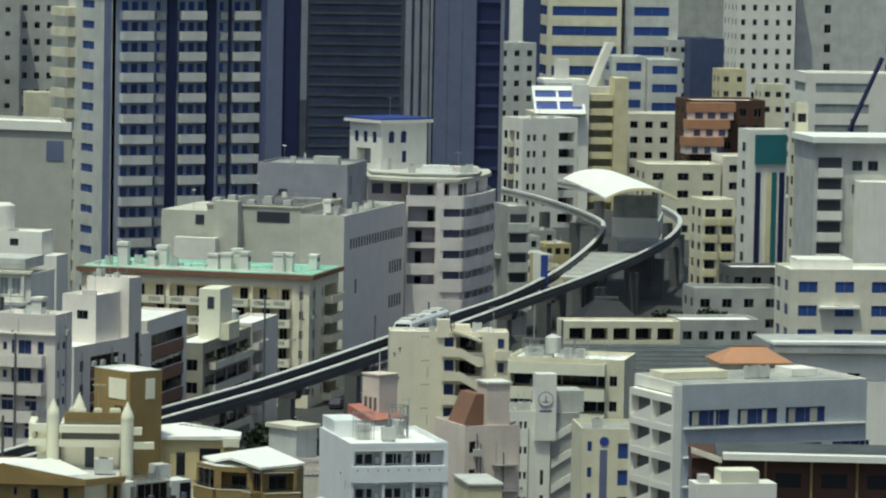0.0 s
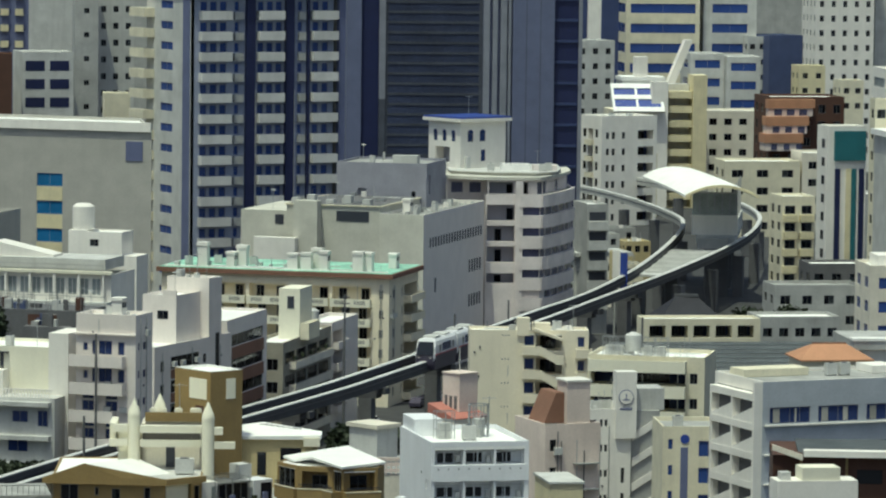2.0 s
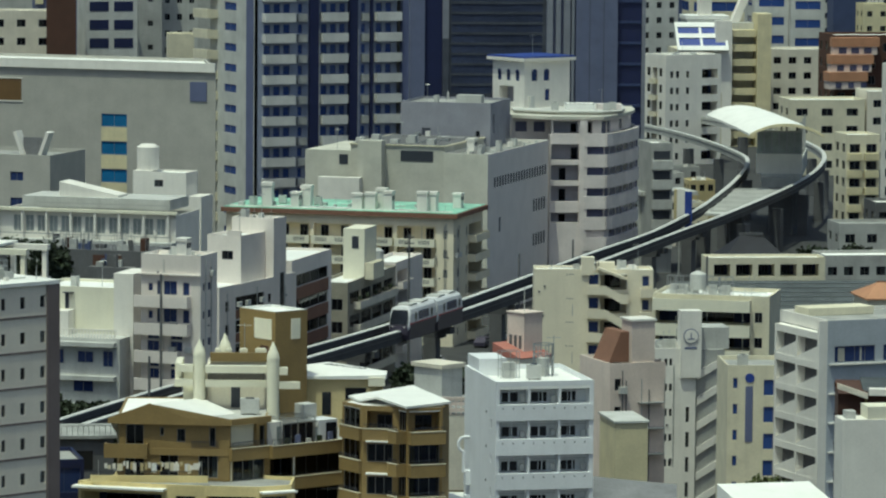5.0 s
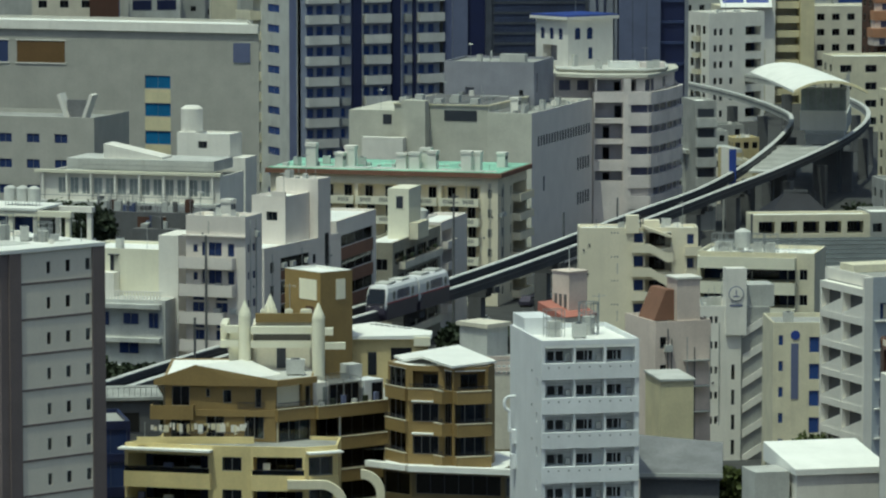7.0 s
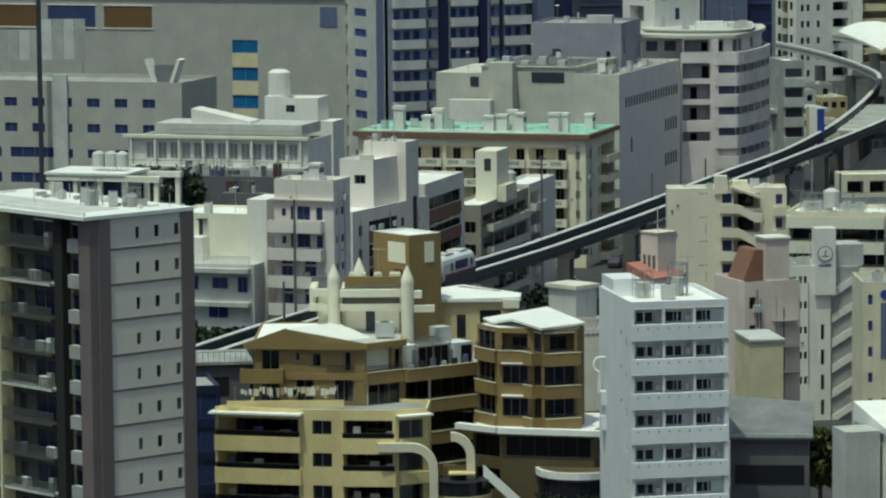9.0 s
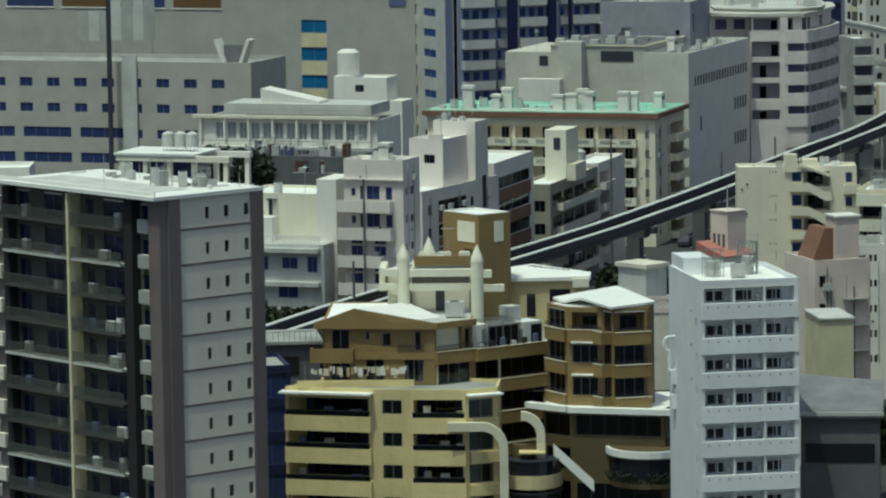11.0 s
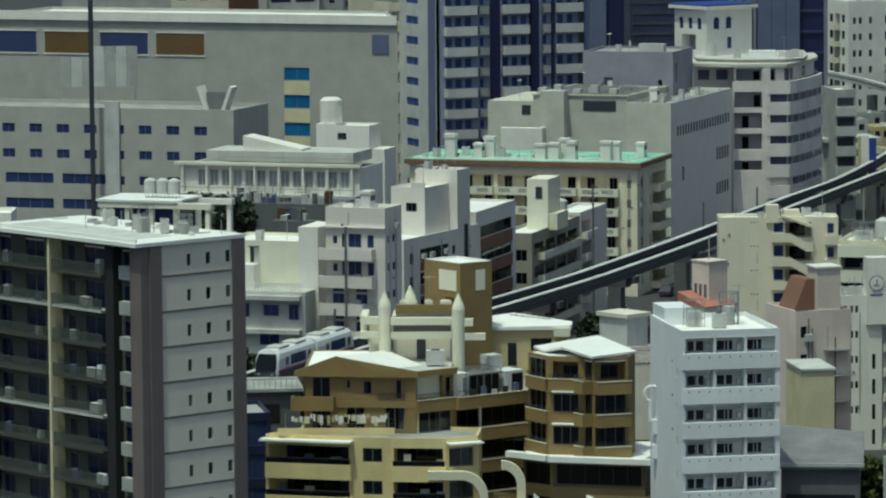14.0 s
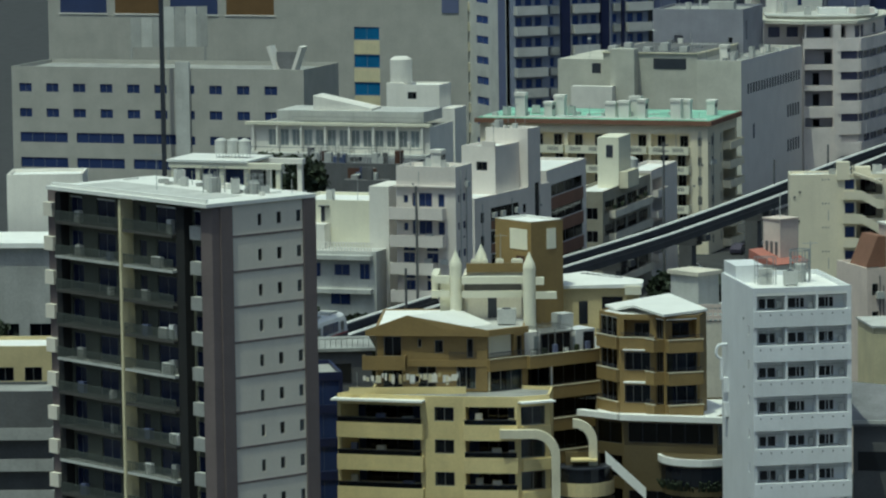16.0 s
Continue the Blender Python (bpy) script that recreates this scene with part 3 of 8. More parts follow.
# the train's nose is at x = 0, its body runs back along +x; z = 0 is the beam's top
train = new("monorail_train")
tagged(train, "two-car white monorail train with red stripe and dark skirts", "train")
train.scale = (0.76, 0.93, 0.88)
for k, (x0, x1, n0, n1) in enumerate(((0.0, 14.3, True, False), (14.9, 29.2, False, True))):
    car = part("car_body", train_body(x0, x1, n0, n1), TRAINWHITE, train)
    part("skirt", boxes((x0 + 0.5, -1.44, -1.35, x1 - 0.5, -0.62, 0.35), (x0 + 0.5, 0.62, -1.35, x1 - 0.5, 1.44, 0.35)), TRAINGREY, car, "dark grey side skirt over the beam")
    for y in (-1.52, 1.46):
        part("lower_panel", boxes((x0 + 0.75, y, -0.2, x1 - (0.75 if n1 else 0.0), y + 0.06, 0.86)), TRAINGREY, car, "dark maroon-grey lower side panel")
        part("stripe", boxes((x0 + 0.7, y - 0.01, 0.864, x1 - (0.7 if n1 else 0.0), y + 0.07, 1.02)), TRAINRED, car, "red stripe")
    for y in (-1.515, 1.47):
        for a, w in ((5.0, 1.75), (6.8, 1.75), (8.6, 1.75)):
            a += x0
            part("side_window", boxes((a, y, 1.28, a + w, y + 0.045, 2.5)), NIGHTFILM, car, "dark side window")
        for a in (3.0, 11.2):
            a += x0
            part("door", boxes((a, y, 1.03, a + 1.17, y + 0.04, 2.5)), LIGHTCONC, car, "pale grey sliding door")
            part("door_window", boxes((a + 0.15, y - 0.012, 1.4, a + 0.5, y + 0.05, 2.3), (a + 0.67, y - 0.012, 1.4, a + 1.02, y + 0.05, 2.3)), TRAINGLASS, car)
    for a in (2.6, 8.6):
        part("roof_unit", boxes((x0 + a, -0.95, 3.424, x0 + a + 3.4, 0.95, 3.62)), LIGHTCONC, car, "flat grey air conditioner on the roof")
    part("bumper_skirt", boxes((x0 + 0.25, -1.38, -1.1, x0 + 0.6, 1.38, 0.3)) if n0 else boxes((x1 - 0.6, -1.38, -1.1, x1 - 0.25, 1.38, 0.3)), TRAINGREY, car)
for side, x in ((-1, 0.0), (1, 29.2)):
    bm = bmesh.new()
    pts = [(-1.27, 0.95, 0.06), (1.27, 0.95, 0.06), (1.27, 1.9, 0.42), (1.10, 2.92, 0.86), (-1.10, 2.92, 0.86), (-1.27, 1.9, 0.42)]
    f = [bm.verts.new((x - side * -1 * 0 + (r - 0.07 if side < 0 else -r + 0.07), y * 0.99, z)) for y, z, r in pts]
    b2 = [bm.verts.new((v.co.x + (0.12 if side < 0 else -0.12), v.co.y, v.co.z)) for v in f]
    bm.faces.new(f); bm.faces.new(b2[::-1])
    for i in range(6):
        bm.faces.new((f[i], f[(i + 1) % 6], b2[(i + 1) % 6], b2[i]))
    part("windscreen", bm, TRAINGLASS, train, "large dark raked windscreen")
    bm = boxes((x - 0.05, -1.3, 0.80, x + 0.2, 1.3, 0.9) if side < 0 else (x - 0.2, -1.3, 0.80, x + 0.05, 1.3, 0.9))
    part("front_stripe", bm, TRAINGREY, train, "dark front band")
for side, x in ((-1, 0.0), (1, 29.2)):
    part("front_apron", boxes((x - 0.04, -1.28, -0.6, x + 0.5, 1.28, 0.715) if side < 0 else (x - 0.5, -1.28, -0.6, x + 0.04, 1.28, 0.715)), TRAINGREY, train, "dark lower front apron")
    for y in (-1.0, 0.7):
        part("headlight", boxes((x - 0.06, y, 0.45, x - 0.042, y + 0.3, 0.6) if side < 0 else (x + 0.042, y, 0.45, x + 0.06, y + 0.3, 0.6)), WHITE, train)
part("gangway", boxes((14.25, -1.1, 0.1, 14.95, 1.1, 2.9)), RUBBERSHADE, train, "black folding gangway between the cars")
for a in (1.8, 11.4, 16.7, 26.3):
    part("bogie", boxes((a, -0.6, -0.9, a + 1.3, -0.45, 0.0), (a, 0.45, -0.9, a + 1.3, 0.6, 0.0)), RUBBERSHADE, train)

TRAIN_ROWS = [(0.0, 321.72), (1.0, 307.25), (2.0, 293.43), (3.0, 280.22), (4.0, 267.55), (5.0, 255.36), (6.0, 243.58), (7.0, 232.16), (8.0, 221.4), (9.0, 210.87), (10.0, 200.5), (11.0, 190.24), (12.0, 180.01), (13.0, 169.37), (14.0, 158.65), (15.0, 147.78), (16.0, 136.7)]


# ---- station ----
station = thing("monorail_station", "monorail station with a white arched canopy over an island platform", "station", 69.2, 812, 0, -7)
part("platform", boxes((-3.5, 0, 9.9, 3.5, 42, 11.4)), LIGHTCONC, station, "grey concrete island platform")
part("platform_end", boxes((-3.2, -3.0, 9.2, 2.4, -0.004, 11.0)), CONC, station)
bm = bmesh.new()
rings = []
for y in (-12.5, 0, 12, 25, 38):
    rr = []
    for k in range(15):
        a = -1 + k / 7.0
        rr.append((a * 6.5 + 1.5 - 0.19 * (y + 12) - 0.0007 * y * y, y, 21.3 - 1.9 * abs(a) ** 2.2))
    rings.append([bm.verts.new(p) for p in rr] + [bm.verts.new((p[0], p[1], p[2] - 0.4)) for p in rr[::-1]])
n = len(rings[0])
for p, q in zip(rings, rings[1:]):
    for i in range(n):
        bm.faces.new((p[i], p[(i + 1) % n], q[(i + 1) % n], q[i]))
bm.faces.new(rings[0][::-1]); bm.faces.new(rings[-1])
part("canopy", bm, ROOFWHITE, station, "white curved metal canopy")
bm = bmesh.new()
front = [(-1 + k / 7.0) for k in range(15)]
lo = [bm.verts.new((a * 6.55 + 1.55, -12.9, 20.9 - 1.9 * abs(a) ** 2.2)) for a in front]
hi = [bm.verts.new((a * 6.55 + 1.55, -12.9, 21.4 - 1.9 * abs(a) ** 2.2)) for a in front]
lo2 = [bm.verts.new((v.co.x, -12.52, v.co.z)) for v in lo]
hi2 = [bm.verts.new((v.co.x, -12.52, v.co.z)) for v in hi]
for i in range(14):
    bm.faces.new((lo[i], lo[i + 1], hi[i + 1], hi[i])); bm.faces.new((hi[i], hi[i + 1], hi2[i + 1], hi2[i]))
    bm.faces.new((lo2[i], lo[i], hi[i], hi2[i])); bm.faces.new((lo2[i + 1], lo2[i], hi2[i], hi2[i + 1])); bm.faces.new((lo[i + 1], lo[i], lo2[i], lo2[i + 1]))
part("canopy_rim", bm, CREAM, station, "cream front rim of the canopy")
for y in (2, 14, 26, 36):
    for x in (-3.3, 3.0):
        part("column", boxes((x, y, 11.404, x + 0.3, y + 0.3, 19.9)), CONC, station)
part("end_screen", boxes((-4.4, 1.0, 11.404, 3.9, 1.2, 15.0)), WHITE, station, "grey end wall of the platform")
part("end_backing", boxes((-4.3, 1.14, 15.004, 3.8, 1.2, 18.9)), MAUVE, station)
for k in range(6):
    part("end_glazing", boxes((-4.3 + k * 1.36, 1.05, 15.004, -3.1 + k * 1.36, 1.12, 18.9)), PALEGLAZE, station)
part("end_mullions", boxes((-4.4, 1.0, 18.904, 3.9, 1.2, 19.2)), CONC, station)
for x in (-3.5, 3.2):
    part("side_wall", boxes((x, 1.3, 11.404, x + 0.3, 41, 13.2)), LIGHTCONC, station)
# station piers, darkened in colour for the shade below the platform
for y in (4, 20, 36):
    part("pier", boxes((-2.2, y, 0, 2.2, y + 2, 9.896)), DARKCONC, station)
deck = thing("guideway_deck", "flat pale concrete deck between the parting beams", "deck", 0, 0, kind="structure")
near = [p for p in NEAR_LINE if 752 < p.y < 806]
far_side = [p for p in FAR_LINE if 752 < p.y < 806]
bm = bmesh.new()
prism(bm, [(p.x - 0.7, p.y) for p in near] + [(p.x + 0.7, p.y) for p in far_side[::-1]], 8.9, 9.3)
part("slab", bm, LIGHTCONC, deck)
for k in range(16):
    y = 758 + 3 * k
    x0, x1 = min(far_side, key=lambda p: abs(p.y - y)).x + 0.8, min(near, key=lambda p: abs(p.y - y)).x - 0.8
    part("rib", boxes((x0, y, 9.304, x1, y + 0.4, 9.5)), LIGHTCONC, deck)
# support, darkened in colour for the shade under the deck
part("support", boxes((57, 768, 0, 59, 770, 8.896)), DARKCONC, deck)


# ---- front buildings ----
# white apartment block
b = thing("apartment_block", "tall white apartment block with rows of open loggias", "apartment building", 8.3, 368.0, 0, 12)
pts = rect(8.3, 11.5)
ops = []
for i in range(10):
    v = round(29.4 - 0.36 - 1.5 - i * 2.86, 3)
    for k in range(3):
        ops.append((0.32 + k * 2.6, v, 2.42, 1.5, "b" + "321"[k]))
shell(b, pts, 0, 29.4, COOLWHITE, {0: ops, 3: [(9.6, 29.4 - 4.0 - i * 2.86, 0.5, 0.8, "w") for i in range(9)]}, ROOFWHITE, 0.35)
fm, W = face_of(pts, 0)
lr = random.Random(21)
for i in range(10):
    v = 29.4 - 0.36 - 1.5 - 1.34 - i * 2.86
    part("parapet_band", boxes((0.02, -0.10, v, 8.28, -0.004, v + 1.32)), COOLWHITE, b)
    for k in range(9):
        put("weep_hole", shared("weep", lambda: mesh_of("weep_hole", boxes((0, -0.11, 0, 0.09, -0.102, 0.13)), DARKCONC)), b, Matrix.Translation((0.55 + k * 0.87, 0, v + 0.95)))
    for k in range(3):
        u = 0.32 + k * 2.6
        put("drying_pole", shared("loggia_pole", lambda: mesh_of("drying_pole", boxes((0, 0.5, 0, 2.3, 0.54, 0.04)), METAL)), b, Matrix.Translation((u + 0.06, 0, v + 2.45)))
        put("downpipe", shared("loggia_pipe", lambda: mesh_of("downpipe", boxes((0, 0.9, 0, 0.07, 0.97, 1.45)), COOLWHITE)), b, Matrix.Translation((u + lr.choice((0.95, 1.05, 1.2)), 0, v + 1.38)))
        if lr.random() < 0.8:
            put("loggia_ac", shared("loggia_ac", lambda: mesh_of("loggia_ac", boxes((0, 0.75, 0, 0.42, 1.1, 0.55)), LIGHTCONC)), b, Matrix.Translation((u + 1.93, 0, v + 1.36 + lr.choice((0, 0.1)))))
part("roof_room", boxes((0.2, 7.0, 29.06, 2.6, 11.3, 30.5)), COOLWHITE, b, "white raised corner room on the roof")
ladder_frame(on(b, 2.4, 5.6, 29.06)), roof_cage(on(b, 5.6, 6.6, 29.06))
ac_unit(on(b, 4.2, 4.2, 29.06))
# white pipe loops on its side wall
bm = bmesh.new()
for a, c in zip(range(0, 12), range(1, 13)):
    tube(bm, (-0.5 - 0.45 * math.sin(a * 0.2618), 9.5, 23.0 + 0.6 * math.cos(a * 0.2618)), (-0.5 - 0.45 * math.sin(c * 0.2618), 9.5, 23.0 + 0.6 * math.cos(c * 0.2618)), 0.14)
tube(bm, (-0.5, 9.5, 22.4), (-0.5, 9.5, 20.6), 0.14)
tube(bm, (-0.5, 9.5, 23.6), (0.05, 9.5, 23.6), 0.14)
part("duct", bm, COOLWHITE, b, "white bent ventilation duct")
for v in (17.5, 19.6):
    part("vent_cowl", boxes((-0.42, 9.1, v, -0.004, 9.8, v + 1.2)), COOLWHITE, b, "white vent cowl on the side wall")
for k in range(3):
    put("wall_hole", shared("wallhole", lambda: mesh_of("wall_hole", boxes((-0.05, 0, 0, -0.004, 0.16, 0.2)), DARKCONC)), b, Matrix.Translation((0, 3.2, 26.5 - 2.86 * k)))

antenna(on(b, 6.9, 8.2, 29.06))
# dark high-rise
b = thing("apartment_tower", "dark apartment tower with glazed balconies and pale panelled gable", "apartment tower", -35.4, 369.0, 0, 43)
pts = rect(9.9, 22.2)
TOP, PITCH = 36.4, 2.95
ops0, ops3 = [], []
for i in range(12):
    v = TOP - 2.55 - i * PITCH
    ops0 += [(3.9, v + 0.75, 0.42, 1.0, "w1"), (5.9, v + 0.75, 0.5, 1.0, "w1"), (8.0, v + 0.75, 0.5, 1.0, "w1")]
    ops3 += [(1.2, v, 1.7, 2.1, "d"), (5.0, v, 2.6, 2.15, "d"), (8.3, v + 0.8, 0.7, 1.1, "w1"), (11.0, v + 0.5, 1.0, 1.5, "w1"), (13.4, v, 2.7, 2.15, "d"), (18.6, v + 0.5, 1.9, 1.6, "d")]
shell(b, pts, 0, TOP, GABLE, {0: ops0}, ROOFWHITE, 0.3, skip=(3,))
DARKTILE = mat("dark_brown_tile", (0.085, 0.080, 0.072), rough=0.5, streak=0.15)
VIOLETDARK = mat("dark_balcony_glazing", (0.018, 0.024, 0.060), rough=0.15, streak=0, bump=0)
# balcony-side wall: the slabs' shade is put into this olive grey
SHADEWALL = mat("shaded_olive_render", (0.115, 0.118, 0.09), streak=0.2)

fm3, W3 = face_of(pts, 3)
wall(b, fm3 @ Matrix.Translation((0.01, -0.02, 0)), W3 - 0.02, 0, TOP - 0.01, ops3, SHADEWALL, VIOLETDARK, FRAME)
for u in (0.0, 8.7):
    part("corner_pier", boxes((u - 0.06, -0.16, 0, u + (1.15 if u == 0 else 1.26), -0.004, TOP + 0.1)), MAUVETILE, b)
for i in range(12):
    part("joint", boxes((1.1, -0.05, TOP - 2.6 - i * PITCH, 8.69, -0.002, TOP - 2.42 - i * PITCH)), MAUVETILE, b, "dark floor joint")
for i in range(12):
    v = TOP - 2.8 - i * PITCH
    pale = i % 3 == 1
    for u, w in ((0.5, 9.3), (10.3, 6.9)):
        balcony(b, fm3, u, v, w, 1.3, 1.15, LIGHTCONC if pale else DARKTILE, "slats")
    balcony(b, fm3, 18.9, v, 1.5, 0.7, 1.1, CONC, "solid")
    part("edge_unit", boxes((0, 0, 0, 1.3, 0.5, 1.2)), GABLE, b, "pale box at the balcony's end").matrix_basis = fm3 @ Matrix.Translation((-1.45, -1.05, v + 0.5))
    part("ac_box", boxes((0, 0, 0, 0.9, 0.4, 0.95)), LIGHTCONC, b, "white air conditioner on a small balcony").matrix_basis = fm3 @ Matrix.Translation((19.1, -0.6, v + 0.17))
    for q, (u, w, h) in enumerate(((2.9, 0.7, 1.0), (7.4, 0.5, 0.7), (12.2, 0.8, 0.9), (16.0, 0.6, 1.2))):
        if (i * 5 + q * 3) % 4 < 2:
            part("balcony_clutter", boxes((0, 0, 0, w, 0.45, h)), (LINEN, CONC, SLATELIGHT)[(i + q) % 3], b).matrix_basis = fm3 @ Matrix.Translation((u, -0.9, v + 0.24))
    if i in (1, 3, 4, 6, 8):
        part("stored_box", boxes((0, 0, 0, 1.1, 0.5, 0.9)), LINEN, b).matrix_basis = fm3 @ Matrix.Translation((13.5 + 0.4 * i, -1.0, v + 0.24))
# black boxes paint the deep shade of two upright recesses
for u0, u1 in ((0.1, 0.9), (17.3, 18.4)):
    part("shadow_gap", boxes((u0, -0.9, 0, u1, -0.004, TOP - 0.2)), RUBBERSHADE, b, "black box painting a shaded upright recess").matrix_basis = fm3
part("end_strip", boxes((-1.5, -0.5, 0, -0.06, 0, TOP)), MAUVETILE, b).matrix_basis = fm3
for u in (9.85,):
    part("fin", boxes((0, -1.36, 0, 0.32, 0, TOP - 0.1)), CREAM if u == 9.85 else DARKTILE, b, "slim vertical fin").matrix_basis = fm3 @ Matrix.Translation((u, 0, 0))
part("corner_cladding", boxes((0, -0.9, 0, 1.5, 0, TOP)), MAUVETILE, b).matrix_basis = fm3 @ Matrix.Translation((20.7, 0, 0))
bm = bmesh.new()
prism(bm, [(-1.6, -0.18), (10.0, -0.18), (10.05, 22.4), (-1.6, 22.4)], TOP + 0.105, TOP + 0.42)
part("roof_rim", bm, ROOFWHITE, b, "white roof edge")
for x, y in ((5.5, 5), (6, 9.5), (7.2, 15)):
    ac_unit(on(b, x, y, TOP + 0.42, 10 * x))
part("roof_well", boxes((0.2, 3.0, TOP + 0.424, 4.6, 20.5, TOP + 0.46)), LIGHTCONC, b, "pale recessed roof field")
part("roof_upstand", boxes((-1.3, 0.2, TOP + 0.424, -1.1, 22.0, TOP + 0.75)), ROOFWHITE, b)
clutter(b, 4.8, 1.0, 9.4, 20.5, TOP + 0.42, 71, 12, 6, 6)
roof_cage(on(b, 6.4, 3.6, TOP + 0.42) @ Matrix.Diagonal((0.9, 0.9, 0.6, 1))), ladder_frame(on(b, 4.6, 6.8, TOP + 0.42)), antenna(on(b, 2.5, 12, TOP + 0.42))

# brown terraced apartment house
b = thing("terraced_apartments", "brown and cream terraced apartment house with white spires and roofs", "apartment building", -12.0, 388.0)
low = [(-15.5, 2.2), (-7.8, 0.2), (-4.4, -0.5), (0.3, -0.9), (3.1, 0.4), (3.3, 5.2), (0.7, 6.0), (0.7, 25), (-12.0, 25), (-12.6, 6.0)]
o0, o1, o2, o3 = [], [], [], []
for i in range(6):
    v = round(15.35 - i * 2.85, 3)
    o0 += [(0.3, v, 7.3, 1.5, "v")]
    o1 += [(0.9, v + 0.2, 1.75, 1.25, "w")]
    o2 += [(0.2, v, 4.3, 1.5, "v")]
    o3 += [(0.35, v - 0.15, 2.3, 1.65, "w2")]
shell(b, low, 0, 17.7, HOUSECREAM, {0: o0, 1: o1, 2: o2, 3: o3}, ROOFGREY, 0.25)
for e, w in ((0, 7.9), (2, 4.8)):
    fm, W = face_of(low, e)
    for i in range(6):
        part("balcony_band", boxes((0.05, -0.45, 15.32 - 1.36 - i * 2.85, w, -0.004, 15.32 - i * 2.85)), HOUSECREAM, b, "cream balcony front").matrix_basis = fm
        put("handrail", shared(("hr", w), lambda: mesh_of("handrail", boxes((0.1, -0.42, 0, w - 0.05, -0.37, 0.05)), DARKFRAME)), b, fm @ Matrix.Translation((0, 0, 15.75 - i * 2.85)))
fm, W = face_of(low, 0)
bm = boxes((-0.3, -1.0, 17.25, W + 0.1, 0.3, 17.42))
part("awning", bm, ROOFWHITE, b, "white flat awning").matrix_basis = fm
fm, W = face_of(low, 2)
fm, W = face_of(low, 3)
part("awning", boxes((0.1, -0.9, 17.2, W + 0.2, 0.2, 17.35)), ROOFWHITE, b).matrix_basis = fm
for i in range(6):
    part("balcony_band", boxes((0.4, -0.3, 14.1 - i * 2.85, W, -0.004, 15.1 - i * 2.85)), HOUSECREAM, b, "cream balcony front").matrix_basis = fm
# right-hand lower storeys: dark strip glazing under white fascias
rl = [(7.0, 4.6), (9.5, 2.6), (17.6, 0.6), (19.2, 5.0), (19.2, 12), (7.0, 12)]
# dark tile of the lower storeys, with canopy shade put into the colour
DARKBROWN = mat("dark_brown_tile_facade", (0.115, 0.088, 0.040), rough=0.55, streak=0.2)
shell(b, rl, 0, 15.6, DARKBROWN, {0: [(0.2, 13.0 - 2.93 * i, 2.8, 1.9, "w2") for i in range(5)], 1: [(0.4, 13.2, 7.6, 1.75, "w6"), (0.4, 7.2, 7.6, 1.75, "w6")], 2: [(0.5, 13.0 - 2.93 * i, 3.6, 1.7, "w3") for i in range(5)]}, ROOFWHITE, 0.1, DARKGLASS, DARKFRAME)
fm, W = face_of(rl, 1)
part("fascia", boxes((-0.2, -0.7, 15.2, W + 1.6, 0.1, 15.7)), ROOFWHITE, b, "white projecting fascia").matrix_basis = fm
fm, W = face_of(rl, 0)
part("fascia", boxes((-1.6, -0.6, 15.2, W - 0.25, 0.1, 15.7)), ROOFWHITE, b, "white projecting fascia").matrix_basis = fm
# a curved hood over an oval planted opening
bm = bmesh.new()
oc = [(16.2 + 3.5 * math.cos(radians(k)), 2.2 + 4.0 * math.sin(radians(k))) for k in range(180, 361, 15)]
prism(bm, oc, 9.0, 12.35)
part("planter_bay", bm, DARKBROWN, b, "brown rounded bay")
bm = bmesh.new()
prism(bm, [(16.2 + 3.8 * math.cos(radians(k)), 2.2 + 4.3 * math.sin(radians(k))) for k in range(180, 361, 15)], 11.7, 12.3)
part("bay_hood", bm, ROOFWHITE, b, "white rounded hood")
bm = bmesh.new()
prism(bm, [(16.2 + 3.58 * math.cos(radians(k)), 2.2 + 4.08 * math.sin(radians(k))) for k in range(195, 346, 15)], 9.9, 11.5)
part("bay_glazing", bm, TRAINGLASS, b, "dark rounded glazing")
pl = random.Random(3)
bm = bmesh.new()
for k in range(60):
    a = radians(pl.uniform(200, 340))
    tube(bm, (16.2 + 3.7 * math.cos(a), 2.2 + 4.2 * math.sin(a), 9.5), (16.2 + 3.9 * math.cos(a) + pl.uniform(-0.3, 0.3), 2.2 + 4.5 * math.sin(a), 9.9 + pl.uniform(0, 0.6)), 0.09, 4)
tagged(part("planting", bm, LEAF, b, "green planting along the bay"), kind="stuff")
# dark rounded balcony between the arches
ring = [(6.0 + 2.6 * math.cos(radians(k)), 1.8 + 3.0 * math.sin(radians(k))) for k in range(180, 361, 15)]
for z in (11.35, 8.5, 5.65):
    bm = bmesh.new(); prism(bm, ring, z - 1.55, z)
    part("round_balcony", bm, TRAINGLASS, b, "dark rounded glass balcony front")
    bm = bmesh.new(); prism(bm, [(5.9 + 1.02 * (p[0] - 5.9), 1.8 + 1.02 * (p[1] - 1.8)) for p in ring], z - 2.4, z - 1.2)
    part("balcony_base", bm, YELLOW, b, "ochre rounded balcony base")
    bm = bmesh.new(); prism(bm, [(5.9 + 1.03 * (p[0] - 5.9), 1.8 + 1.03 * (p[1] - 1.8)) for p in ring], z + 0.004, z + 0.12)
    part("balcony_cap", bm, DARKFRAME, b)
part("round_wall", boxes((4.4, 0.9, 0, 7.4, 1.7, 12.6)), DARKBROWN, b)
part("balcony_awning", boxes((4.9, -0.6, 12.0, 7.2, 0.89, 12.15)), HOUSECREAM, b, "yellowish awning")
bm = bmesh.new()
prism(bm, [(7.9, 0.6), (11.4, -0.4), (11.4, -0.2), (7.9, 0.8)], 8.0, [12.7, 9.6, 9.6, 12.7])
